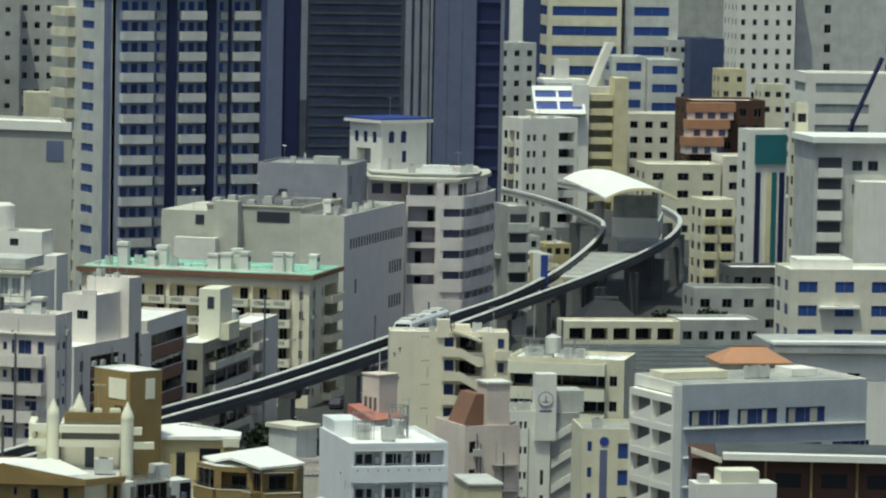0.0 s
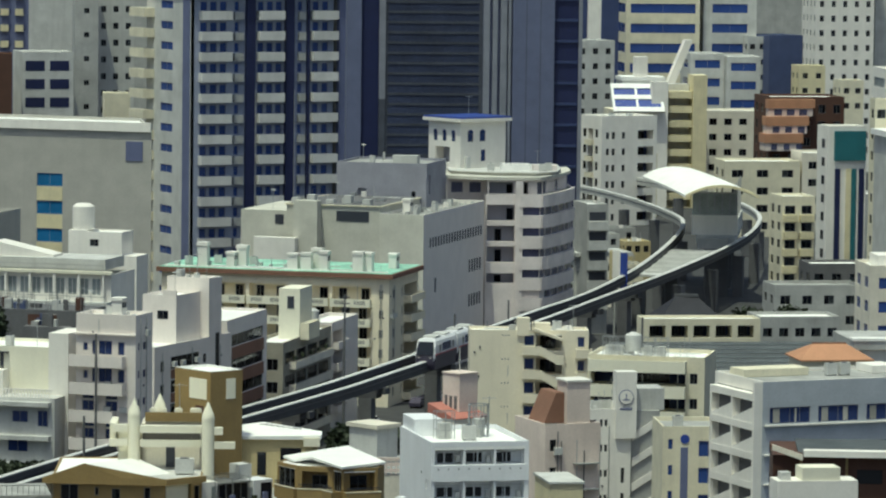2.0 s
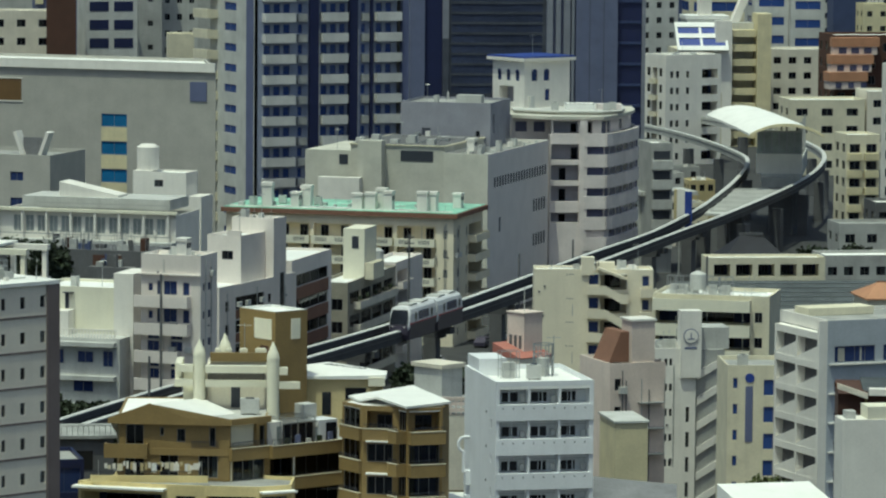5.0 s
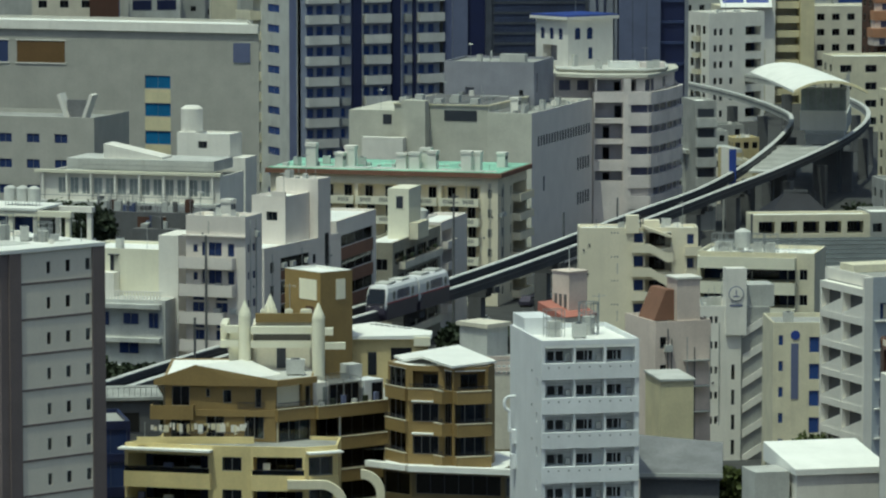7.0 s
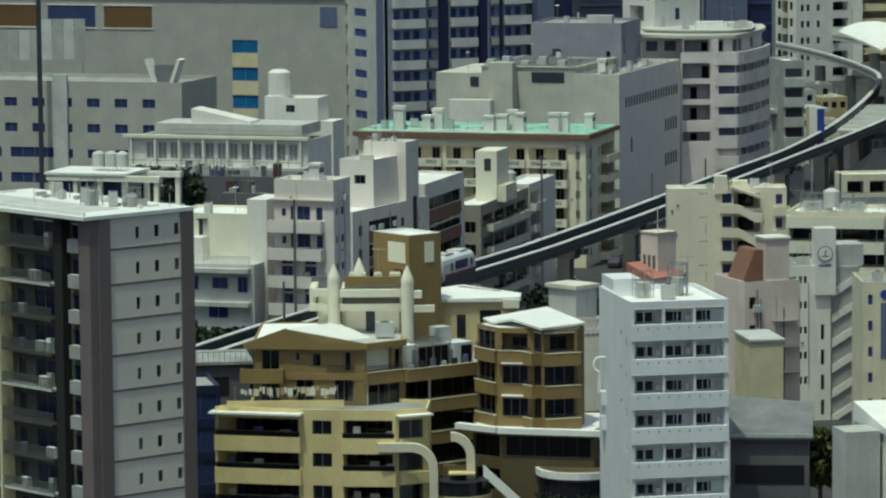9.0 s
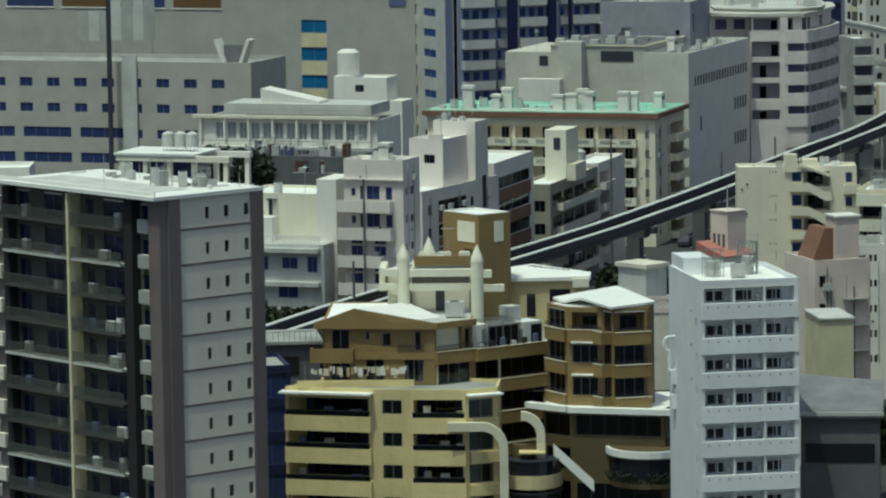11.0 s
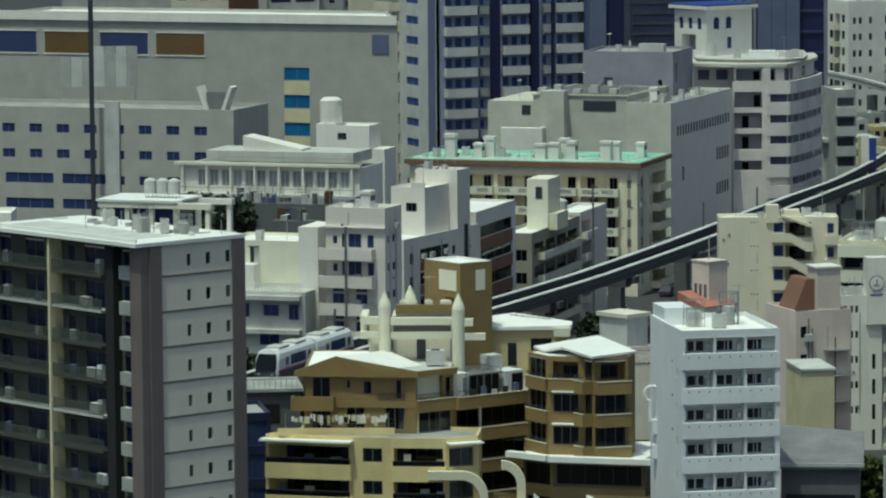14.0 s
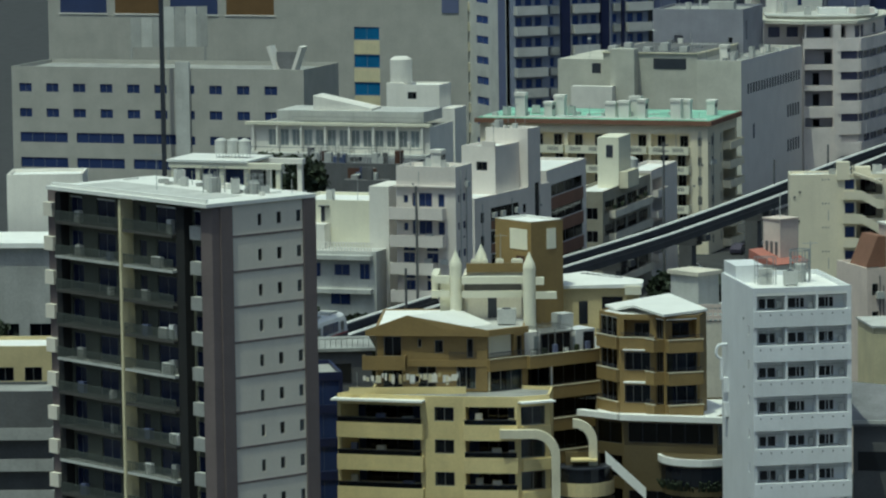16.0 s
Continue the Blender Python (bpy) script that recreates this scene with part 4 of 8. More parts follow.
for vv in bm.verts:
    if vv.co.z < 8.5:
        vv.co.z = 11.7 - (vv.co.x - 7.9) * 0.886
part("stair_parapet", bm, ROOFWHITE, b, "white sloping stair parapet")
for e, W in ((0, 7.9), (2, 4.8)):
    fm, W0 = face_of(low, e)
    for i in range(6):
        p = part("rail_glass", boxes((0.15, -0.40, 15.34 - i * 2.85, W - 0.1, -0.385, 15.74 - i * 2.85)), DARKGLASS, b)
        p.matrix_basis = fm
        for q in range(3):
            if (i + q + e) % 3:
                part("balcony_clutter", boxes((1.0 + q * W * 0.3, 0.5, 15.36 - i * 2.85, 1.6 + q * W * 0.3 + 0.2 * q, 0.9, 16.2 - i * 2.85 - 0.2 * q)), (LINEN, SLATELIGHT, CONC)[(i + q) % 3], b).matrix_basis = fm
# quarter arches that spring from the lower facade
for x, y, z, r in ((1.7, -1.9, 15.0, 2.3), (5.1, 0.2, 15.6, 2.1)):
    bm = bmesh.new()
    q = [(r * math.sin(k * 0.1963), r * math.cos(k * 0.1963)) for k in range(9)]
    rings = []
    for dx, dz in q:
        kx, kz = dx * (r - 0.75) / r, dz * (r - 0.75) / r
        rings.append([bm.verts.new(p) for p in ((x + dx, y, z - r + dz), (x + dx, y + 0.7, z - r + dz), (x + kx, y + 0.7, z - r + kz), (x + kx, y, z - r + kz))])
    rings.append([bm.verts.new((v.co.x, v.co.y, 3.0)) for v in rings[-1]])
    for p, s in zip(rings, rings[1:]):
        for i in range(4):
            bm.faces.new((p[i], p[(i + 1) % 4], s[(i + 1) % 4], s[i]))
    bm.faces.new(rings[0]); bm.faces.new(rings[-1])
    part("arch", bm, PALECREAM, b, "cream rounded arch frame")
part("arch_arm", boxes((-1.2, -1.9, 14.25, 1.696, -1.2, 15.0)), PALECREAM, b)
# upper left wing
u1 = [(-12.4, 7), (-12.1, 4.9), (-2.4, 4.0), (0.8, 6.4), (0.8, 20), (-12.4, 20)]
shell(b, u1, 17.5, 22.75, BROWN, {1: [(0.6, 20.6, 1.55, 1.75, "d"), (3.6, 21.4, 0.35, 0.75, "w1"), (5.1, 20.9, 0.75, 1.15, "w1"), (7.95, 20.5, 0.55, 1.7, "w1"), (0.5, 17.75, 1.7, 2.0, "d"), (3.6, 17.75, 1.6, 2.0, "d"), (7.0, 17.75, 1.7, 2.0, "d")],
    2: [(0.15, 20.42, 2.75, 1.95, "n"), (3.2, 20.42, 0.55, 1.75, "w1"), (0.35, 17.45, 3.4, 1.8, "d3")]}, ROOFWHITE, 0.05)
fm1, W = face_of(u1, 1)
balcony(b, fm1, -1.2, 19.5, 3.8, 1.0, 1.25, BROWN, "solid")
part("floor_band", boxes((2.62, -0.14, 19.72, W - 0.02, -0.004, 20.3)), BROWN, b).matrix_basis = fm1
put("railing", shared("front_rail", lambda: mesh_of("railing", lattice([x for k in range(16) for x in (0.155 * k, 0.155 * k + 0.03)], [0.0, 0.62, 0.67], lambda i, j: j == 1 or i % 2 == 0, -0.12, -0.09), DARKFRAME)), b, fm1 @ Matrix.Translation((6.4, 0, 20.304)))
part("corner_pillar", boxes((W - 0.85, -0.10, 17.5, W + 0.02, -0.004, 22.7)), BROWN, b).matrix_basis = fm1
fm2, W = face_of(u1, 2)
part("terrace_wall_white", boxes((0.2, 0.44, 20.43, 2.85, 0.49, 22.35)), FRAMECREAM, b, "cream wall at the back of a small terrace").matrix_basis = fm2
part("parapet", boxes((-0.1, -0.5, 19.3, W + 0.05, -0.004, 20.38)), BROWN, b).matrix_basis = fm2
part("parapet_cap", boxes((-0.12, -0.54, 20.384, W + 0.05, -0.42, 20.44)), PALECREAM, b).matrix_basis = fm2
put("railing", shared("side_rail", lambda: mesh_of("railing", lattice([x for k in range(25) for x in (0.155 * k, 0.155 * k + 0.03)], [0.0, 0.5, 0.56], lambda i, j: j == 1 or i % 2 == 0, -0.4, -0.37), DARKFRAME)), b, fm2 @ Matrix.Translation((0.02, 0, 20.384)))
part("floor_ledge", boxes((-0.1, -0.55, 16.75, W + 0.05, -0.004, 17.4)), BROWN, b).matrix_basis = fm2
part("downpipe", boxes((0.1, -0.1, 17.4, 0.2, -0.006, 20.3)), PALECREAM, b).matrix_basis = fm2
# terrace with washing
part("terrace_wall", boxes((-14.4, 1.6, 17.7, -4.2, 1.8, 18.3)), HOUSECREAM, b)
bm = boxes((-14.3, 1.66, 18.65, -4.3, 1.71, 18.7))
for k in range(42):
    bx(bm, -14.25 + k * 0.236, 1.67, 18.152, -14.22 + k * 0.236, 1.7, 18.648)
part("railing", bm, DARKFRAME, b)
wr = random.Random(7)
for k in range(27):
    w, h, top = wr.uniform(0.14, 0.5), wr.uniform(0.35, 0.85), 19.3 - wr.choice((0, 0, 0.2))
    x = -13.2 + k * 0.31 + wr.uniform(-0.1, 0.1)
    y = 2.4 + wr.choice((0, 0.45, 0.9))
    part("washing", boxes((x, y, top - h, x + w, y + 0.03, top)), wr.choice((LINEN, WHITE, WHITE, WHITE, SLATELIGHT, YELLOW, PALECREAM, DARKFRAME)), b, "washing on a line")
for x in (-13.8, -4.8):
    part("washing_pole", boxes((x, 2.6, 17.75, x + 0.06, 2.66, 19.5)), METAL, b)
# white roof of the left wing, pitched both ways from a ridge
bm = bmesh.new()
t0 = [bm.verts.new(p) for p in ((-13.0, 5.0, 22.85), (-9.4, 4.6, 24.2), (-6.1, 4.2, 23.0), (-2.0, 9.6, 22.72), (-5.2, 12.4, 23.75), (-12.8, 14, 20.5))]
u0 = [bm.verts.new((v.co.x, v.co.y, v.co.z - 0.22)) for v in t0]
for f in ((0, 1, 4, 5), (1, 2, 3, 4)):
    bm.faces.new([t0[i] for i in f]); bm.faces.new([u0[i] for i in f[::-1]])
for i in range(6):
    bm.faces.new((t0[i], u0[i], u0[(i + 1) % 6], t0[(i + 1) % 6]))
part("roof_slab", bm, ROOFWHITE, b, "white coated low-pitched roof")
bm = bmesh.new()
prism(bm, [(-13.1, 4.65), (-9.4, 4.25), (-6.1, 3.85), (-2.2, 3.5), (1.2, 6.2), (1.0, 6.45), (-2.3, 3.85), (-6.1, 4.15), (-9.4, 4.55), (-13.1, 4.95)], 22.45, [22.9, 24.26, 23.06, 23.0, 23.0, 23.0, 23.0, 23.06, 24.26, 22.9])
part("roof_fascia", bm, BROWN, b)
bm = bmesh.new()
prism(bm, [(-6.0, 4.4), (-2.3, 4.1), (0.9, 6.6), (0.9, 12.5), (-6.0, 12.5)], 22.5, 22.76)
part("flat_roof", bm, LIGHTCONC, b)

# glazed middle
u2 = [(0.82, 6.4), (7.5, 11.6), (8.6, 12.0), (8.6, 21), (0.82, 21)]
shell(b, u2, 0, 20.2, BROWN, {0: [q for i in range(5) for q in ((0.3, 17.45 - 2.9 * i, 2.5, 1.8, "d"), (3.1, 17.45 - 2.9 * i, 4.9, 1.8, "w4"))]}, ROOFGREY, 0.2, DARKGLASS, DARKFRAME)
fm, W = face_of(u2, 0)
for v in (19.25, 16.35, 13.45, 10.55, 7.65):
    balcony(b, fm, -0.1, v, W + 0.1, 0.9, 1.1, BROWN, "solid")
    part("parapet_cap", boxes((-0.1, -0.93, v + 1.104, W, -0.75, v + 1.16)), PALECREAM, b, "pale parapet capping").matrix_basis = fm
part("window_post", boxes((2.82, -0.05, 17.45, 2.98, -0.004, 19.2)), COOLWHITE, b, "white upright between the windows").matrix_basis = fm
part("white_annex", boxes((0.2, 0.3, 20.0, 1.9, 3.0, 22.3)), WHITE, b, "white roof annex").matrix_basis = fm
part("annex_door", boxes((1.25, 0.25, 20.2, 1.75, 0.296, 21.9)), PALEGLAZE, b).matrix_basis = fm
put("railing", shared("deck_rail", lambda: mesh_of("railing", lattice([x for k in range(14) for x in (0.155 * k, 0.155 * k + 0.03)], [0.0, 0.55, 0.6], lambda i, j: j == 1 or i % 2 == 0, -0.85, -0.82), DARKFRAME)), b, fm @ Matrix.Translation((0.0, 0, 20.354)))
part("sunroom_glazing", boxes((2.1, 0.5, 20.0, 5.4, 2.6, 22.0)), TRAINGLASS, b, "dark glazed roof terrace room").matrix_basis = fm
for k in range(5):
    part("sunroom_mullion", boxes((2.1 + 0.81 * k, 0.44, 20.0, 2.18 + 0.81 * k, 0.496, 22.0)), METAL, b).matrix_basis = fm
part("sunroom_roof", boxes((1.95, 0.2, 22.004, 5.6, 2.9, 22.12)), METAL, b, "thin metal terrace roof").matrix_basis = fm
part("white_frame_room", boxes((5.8, 0.2, 20.0, 7.9, 2.4, 22.1)), COOLWHITE, b, "white framed terrace room").matrix_basis = fm
part("frame_room_glazing", boxes((6.6, 0.14, 20.2, 7.75, 0.196, 21.85)), TRAINGLASS, b).matrix_basis = fm
part("roof_hatch", boxes((5.2, 1.6, 22.124, 6.6, 3.0, 23.4)), LIGHTCONC, b, "pale grey box on the terrace roof").matrix_basis = fm
for k in range(6):
    part("pergola_bar", boxes((1.4 + 0.75 * k, 0.0, 22.5, 1.46 + 0.75 * k, 3.4, 22.56)), METAL, b).matrix_basis = fm
for u in (1.4, 3.3, 5.2):
    part("pergola_post", boxes((u, -0.02, 20.36, u + 0.06, 0.04, 22.496)), METAL, b).matrix_basis = fm
for q in range(6):
    part("terrace_clutter", boxes((0.4 + 1.2 * q, -0.6, 20.36, 0.8 + 1.2 * q, -0.3, 20.7 + 0.2 * (q % 3))), (LINEN, LEAF, SLATELIGHT)[q % 3], b).matrix_basis = fm
# right wing
u3 = [(7.4, 7.2), (9.2, 4.4), (12.3, 3.8), (13.1, 2.6), (16.2, 3.6), (16.8, 5.6), (13.6, 12.4), (8.2, 9.2)]
o = {}
for e, a, w, h in ((0, 0.2, 2.7, 1.75), (1, 0.4, 2.3, 1.6), (2, 0.1, 1.2, 1.8), (3, 0.2, 2.8, 1.8)):
    o[e] = [(a, 22.15 - 2.87 * i, w, h, "g" if i == 0 and e in (1, 3) else "d3") for i in range(3)]
shell(b, u3, 13.5, 24.15, BROWN, o, ROOFWHITE, 0.05)
for e in (0, 1, 2, 3):
    fm, W = face_of(u3, e)
    for i in range(3 if e != 1 else 1):
        z, out = 21.1 - 2.87 * i, 0.35 if e < 2 else 1.1
        balcony(b, fm, 0.05, z, W - 0.1, out, 1.1, BROWN, "solid")
        put("parapet_cap", shared(("wing_cap", e), lambda: mesh_of("parapet_cap", boxes((0.0, -out - 0.04, 1.104, W, -out + 0.18, 1.17)), PALECREAM)), b, fm @ Matrix.Translation((0, 0, z)))
        n = int(W / 0.16)
        put("railing", shared(("wing_rail", e), lambda: mesh_of("railing", lattice([x for k in range(n) for x in (0.1 + k * 0.155, 0.125 + k * 0.155)], [1.174, 1.5, 1.55], lambda i, j: j == 1 or i % 2 == 0, -out + 0.03, -out + 0.06), DARKFRAME)), b, fm @ Matrix.Translation((0, 0, z)))
fm, W = face_of(u3, 1)
for i in range(2):
    part("window_awning", boxes((0.4, -0.6, 21.08 - 2.87 * i, W - 0.3, 0, 21.2 - 2.87 * i)), ROOFWHITE, b, "white window awning").matrix_basis = fm
# thin pitched slab: a small plane to one side of the ridge, a broad one to the other
bm = bmesh.new()
eave = [(7.9, 9.0, 24.5), (8.8, 7.0, 24.38), (10.4, 5.5, 24.87), (13.05, 2.0, 24.45), (16.95, 5.2, 24.52), (13.6, 13.0, 24.95)]
over, under = ([bm.verts.new((p[0], p[1], p[2] + dz)) for p in eave] for dz in (0, -0.2))
for f in ((0, 1, 2), (0, 2, 5), (2, 3, 5), (3, 4, 5)):
    bm.faces.new([over[k] for k in f]); bm.faces.new([under[k] for k in f[::-1]])
for k in range(6):
    bm.faces.new((under[k], under[(k + 1) % 6], over[(k + 1) % 6], over[k]))
part("hip_roof", bm, ROOFWHITE, b, "white coated low-pitched roof")
# stair tower
tw = [tuple((Matrix.Rotation(radians(40), 2) @ Vector(p)) + Vector((1.2, 17.0))) for p in rect(3.7, 5.2)]
shell(b, tw, 18.0, 30.95, BROWN, {}, ROOFWHITE, 0.15, cap=ROOFWHITE)
for e, u, w in ((0, 1.8, 1.05), (3, 2.2, 2.5)):
    fm, W = face_of(tw, e)
    part("wall_panel", boxes((u, -0.06, 28.4, u + w, -0.003, 30.25)), FRAMECREAM, b, "pale square wall panel").matrix_basis = fm
fm, W = face_of(tw, 3)
part("door", boxes((3.1, -0.04, 26.0, 4.25, -0.003, 27.8)), DARKRED, b, "dark brown door").matrix_basis = fm
# white frame with bullet-shaped spires
for x, y in ((-5.4, 12.0), (1.2, 10.2), (-3.3, 16.5)):
    bm = bmesh.new()
    cyl(bm, x, y, 21.5, 27.5, 0.55, 0.55, 16)
    cyl(bm, x, y, 27.504, 27.7, 0.57, 0.57, 16); cyl(bm, x, y, 27.704, 28.0, 0.56, 0.50, 16); cyl(bm, x, y, 28.004, 29.1, 0.50, 0.03, 16)
    part("spire", bm, FRAMECREAM, b, "white pointed column")
for z0, z1, xl, xr in ((26.15, 26.8, -7.3, 2.5), (24.9, 25.5, -7.6, 3.6)):
    part("frame_beam", boxes((xl, 11.7, z0, -5.95, 12.3, z1)), FRAMECREAM, b, "white horizontal beam")
    bm = boxes((-4.85, 11.0, z0, 0.65, 11.6, z1))
    part("frame_beam", bm, FRAMECREAM, b, "white horizontal beam")
    part("frame_beam", boxes((1.75, 10.0, z0, xr, 10.6, z1)), FRAMECREAM, b, "white horizontal beam")
part("frame_side", boxes((-7.6, 12.304, 24.75, -7.0, 17, 26.85)), FRAMECREAM, b)
part("roof_parapet", boxes((-4.5, 13.0, 26.95, 0.9, 13.25, 27.75)), BROWN, b, "brown roof parapet")
part("roof_room", boxes((-4.8, 13.3, 22.0, 1.0, 18.0, 26.7)), BEIGE, b, "beige roof room behind the frame")
part("room_wall", boxes((-4.7, 12.6, 22.75, 0.4, 12.9, 25.2)), BEIGE, b)
# dark strip paints the shade of the open recess between the beams
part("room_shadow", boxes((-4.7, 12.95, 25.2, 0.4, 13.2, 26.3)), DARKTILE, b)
part("room_door", boxes((-2.6, 12.54, 22.9, -1.8, 12.596, 24.8)), DARKFRAME, b)
part("roof_room", boxes((-6.9, 13.0, 22.0, -5.0, 18.0, 26.0)), FRAMECREAM, b)
# rear wing
part("rear_wall", boxes((3.9, 20.6, 18, 10.9, 22.5, 24.6)), YELLOW, b)
for x, w, z0, z1 in ((5.4, 0.8, 21.2, 23.3), (7.5, 1.9, 22.0, 23.7)):
    part("rear_window", boxes((x, 20.54, z0, x + w, 20.596, z1)), TRAINGLASS, b)
part("rear_parapet", boxes((7.3, 20.2, 21.2, 10.0, 20.536, 21.95)), YELLOW, b)
part("rear_fascia", boxes((9.6, 20.1, 23.9, 11.1, 20.39, 24.7)), FRAMECREAM, b, "cream roof edge panel")
bm = bmesh.new()
prism(bm, [(3.6, 20.2), (11.2, 20.4), (11.3, 22.6), (5.9, 25.6), (3.6, 24.4)], 24.5, [24.75, 24.9, 25.0, 25.45, 25.3])
part("rear_roof", bm, ROOFWHITE, b, "white rear roof with a row of slots")
for k in range(7):
    part("roof_slot", boxes((-0.35, -0.14, 0, 0.35, 0.14, 0.06)), DARKCONC, b).matrix_basis = pose(5.9 + 0.52 * k, 24.7 - 0.27 * k, 25.33 - 0.035 * k, 0, 0, 20)
ac_unit(on(b, -0.8, 8.8, 22.76) @ Matrix.Diagonal((1.5, 1.3, 1.15, 1))), antenna(on(b, -1.5, 15, 27.0))
part("roof_deck", boxes((-4.5, 13.3, 26.704, 0.9, 16.4, 27.3)), BEIGE, b)
for x, w in ((-4.1, 0.5), (-3.0, 0.4), (-1.9, 0.7), (-0.5, 1.0)):
    part("roof_item", boxes((x, 13.6, 27.304, x + w, 14.3, 27.95), (x + 0.08, 13.65, 27.952, x + w - 0.1, 14.2, 28.05)), FRAMECREAM, b, "small pale roof box")

# low dark buildings between the tower and the terraced house
b = thing("dark_glass_block", "low dark blue glazed block", "building", -32.5, 398.0, 0, 12)
shell(b, rect(5.0, 8), 0, 18.3, NAVY, {0: [(0.3, 15.4 - 3.0 * i, 4.4, 2.2, "w3") for i in range(5)]}, ROOFGREY, 0.3, NIGHTFILM, NIGHTBLUE)
b = thing("flat_roof_house", "low grey house with a pale flat roof and rails", "house", -36.0, 424.0, 0, 8)
part("wall", boxes((0, 0, 0, 9.5, 8, 16.6)), DARKCONC, b)
part("roof", boxes((-0.3, -0.4, 16.604, 9.8, 8.2, 16.9)), ROOFGREY, b)
bm = boxes((-0.2, -0.3, 17.8, 9.7, -0.24, 17.86))
for k in range(20):
    bx(bm, -0.2 + k * 0.52, -0.29, 16.904, -0.15 + k * 0.52, -0.25, 17.796)
part("railing", bm, METAL, b)
for x, w in ((1.0, 2.2), (4.5, 3.0)):
    part("window_band", boxes((x, -0.06, 13.6, x + w, -0.004, 15.4)), TRAINGLASS, b)


# ---- beyond the dark tower's balcony side ----
b = thing("side_office", "grey-green office with a bright roof slab", "office building", -80.0, 430.0, 0, -2)
shell(b, rect(24.5, 9), 0, 26.2, CONC, {0: [(1.0 + 3.2 * k, 17.5 - 3.2 * i, 2.2, 1.4, "w") for i in range(3) for k in range(7)]}, ROOFGREY, 0.3)
part("roof_slab", boxes((-0.4, -0.5, 26.26, 24.9, 9.3, 26.75)), ROOFWHITE, b, "bright white roof slab")
b = thing("slab_house", "white slab house with a dark blue window slot", "house", -63.5, 442.0, 0, 2)
shell(b, rect(7.5, 6), 0, 32.0, WHITE, {0: [(4.9, 26.9, 0.9, 4.0, "w1")]}, ROOFWHITE, 0.3, WINDOWBLUE)
b = thing("yellow_house", "yellowish low house with a bright flat roof", "house", -66.0, 408.0, 0, 0)
shell(b, rect(12, 7), 0, 19.6, YELLOW, {0: [(0.8 + 2.6 * k, 16.4 - 3 * i, 1.6, 1.3, "w") for i in range(4) for k in range(4)]}, ROOFWHITE, 0.3)
b = thing("striped_house", "grey low house with pale balcony bands", "house", -64.0, 396.0, 0, 0)
shell(b, rect(11, 6), 0, 17.2, DARKCONC, {}, ROOFGREY, 0.2)
fm, W = face_of(rect(11, 6), 0)
for i in range(5):
    balcony(b, fm, 0.2, 13.0 - 2.8 * i, 10.6, 1.0, 1.1, CONC)

# ---- between the front row and the track ----
WALLCREAM = mat("sunny_cream_render", (0.80, 0.735, 0.57), streak=0.12, vary=0.07)
b = thing("stair_block", "cream apartment block with open zigzag stair and blank wall", "apartment building", 16.35, 530.0, 0, 0.6)
pts = rect(14.05, 4.6)
SB = 22.35
shell(b, pts, 0, SB, WALLCREAM, {0: [(6.45, SB - 1.75 - 2.83 * i, 1.15, 1.3, "w1") for i in range(7)] + [(7.8, SB - 2.35 - 2.83 * i, 3.1, 1.9, "v") for i in range(7)] + [(12.75, SB - 1.9 - 2.83 * i, 0.8, 1.2, "w1") for i in range(7)]}, ROOFWHITE, 0.3, NIGHTFILM, inner=BEIGE)
bm0 = bmesh.new()
v = [bm0.verts.new((x, y, z)) for y in (-0.9, -0.75) for x, z in ((0, 0), (2.2, 0), (4.1, -1.1), (4.85, -1.1), (4.85, -0.05), (4.1, -0.05), (2.2, 1.05), (0, 1.05))]
bm0.faces.new(v[:8]); bm0.faces.new(v[8:][::-1])
for i in range(8):
    bm0.faces.new((v[i], v[8 + i], v[8 + (i + 1) % 8], v[(i + 1) % 8]))
bx(bm0, 0, -0.748, 0, 2.2, 0, 0.14); bx(bm0, 4.1, -0.748, -1.1, 4.85, 0, -0.96)
stair_me = mesh_of("stair_parapet", bm0, WALLCREAM)
for i in range(7):
    put("stair_parapet", stair_me, b, Matrix.Translation((6.2, 0, SB - 2.85 - 2.83 * i)))
    part("stair_flight", boxes((0, -0.7, 0, 2.9, 0.5, 0.16)), CONC, b).matrix_basis = pose(8.0, 0, SB - 2.6 - 2.83 * i, 0, 27, 0)
    balcony(b, face_of(pts, 0)[0], 12.5, SB - 3.2 - 2.83 * i, 1.9, 0.9, 1.1, WALLCREAM)
    for k in range(3):
        put("vent_hole", shared("sbvent", lambda: mesh_of("vent_hole", boxes((0, -0.02, 0, 0.13, -0.003, 0.16)), DARKCONC)), b, Matrix.Translation((3.8 + 0.35 * k, 0, SB - 0.65 - 2.83 * i)))
    part("drain_slot", boxes((4.5, -0.06, SB - 2.6 - 2.83 * i, 4.58, -0.003, SB - 1.3 - 2.83 * i)), CONC, b) if i % 2 else None
part("stair_canopy", boxes((0, -0.9, 0, 3.6, 0.3, 0.3)), WALLCREAM, b, "sloping stair canopy").matrix_basis = pose(7.4, 0, SB + 0.1, 0, 20, 0)
part("chimney_pier", boxes((5.55, -0.25, SB - 0.6, 7.05, 1.2, SB + 1.5)), WALLCREAM, b, "cream pier above the roof")
part("pier_pipe", boxes((7.2, 0.2, SB - 0.3, 7.35, 0.4, SB + 1.4), (7.5, 0.2, SB - 0.3, 7.62, 0.4, SB + 1.1)), DARKCONC, b)
part("roof_room", boxes((7.4, 1.6, SB - 0.3, 9.6, 3.6, SB + 0.7)), WALLCREAM, b)
fm, W = face_of(pts, 0)
services(b, fm, 6.0, 8, 22, 31, 0, 0, 3)
clutter(b, 0.8, 0.6, 13.2, 4.0, SB - 0.3, 78, 5, 3, 4)
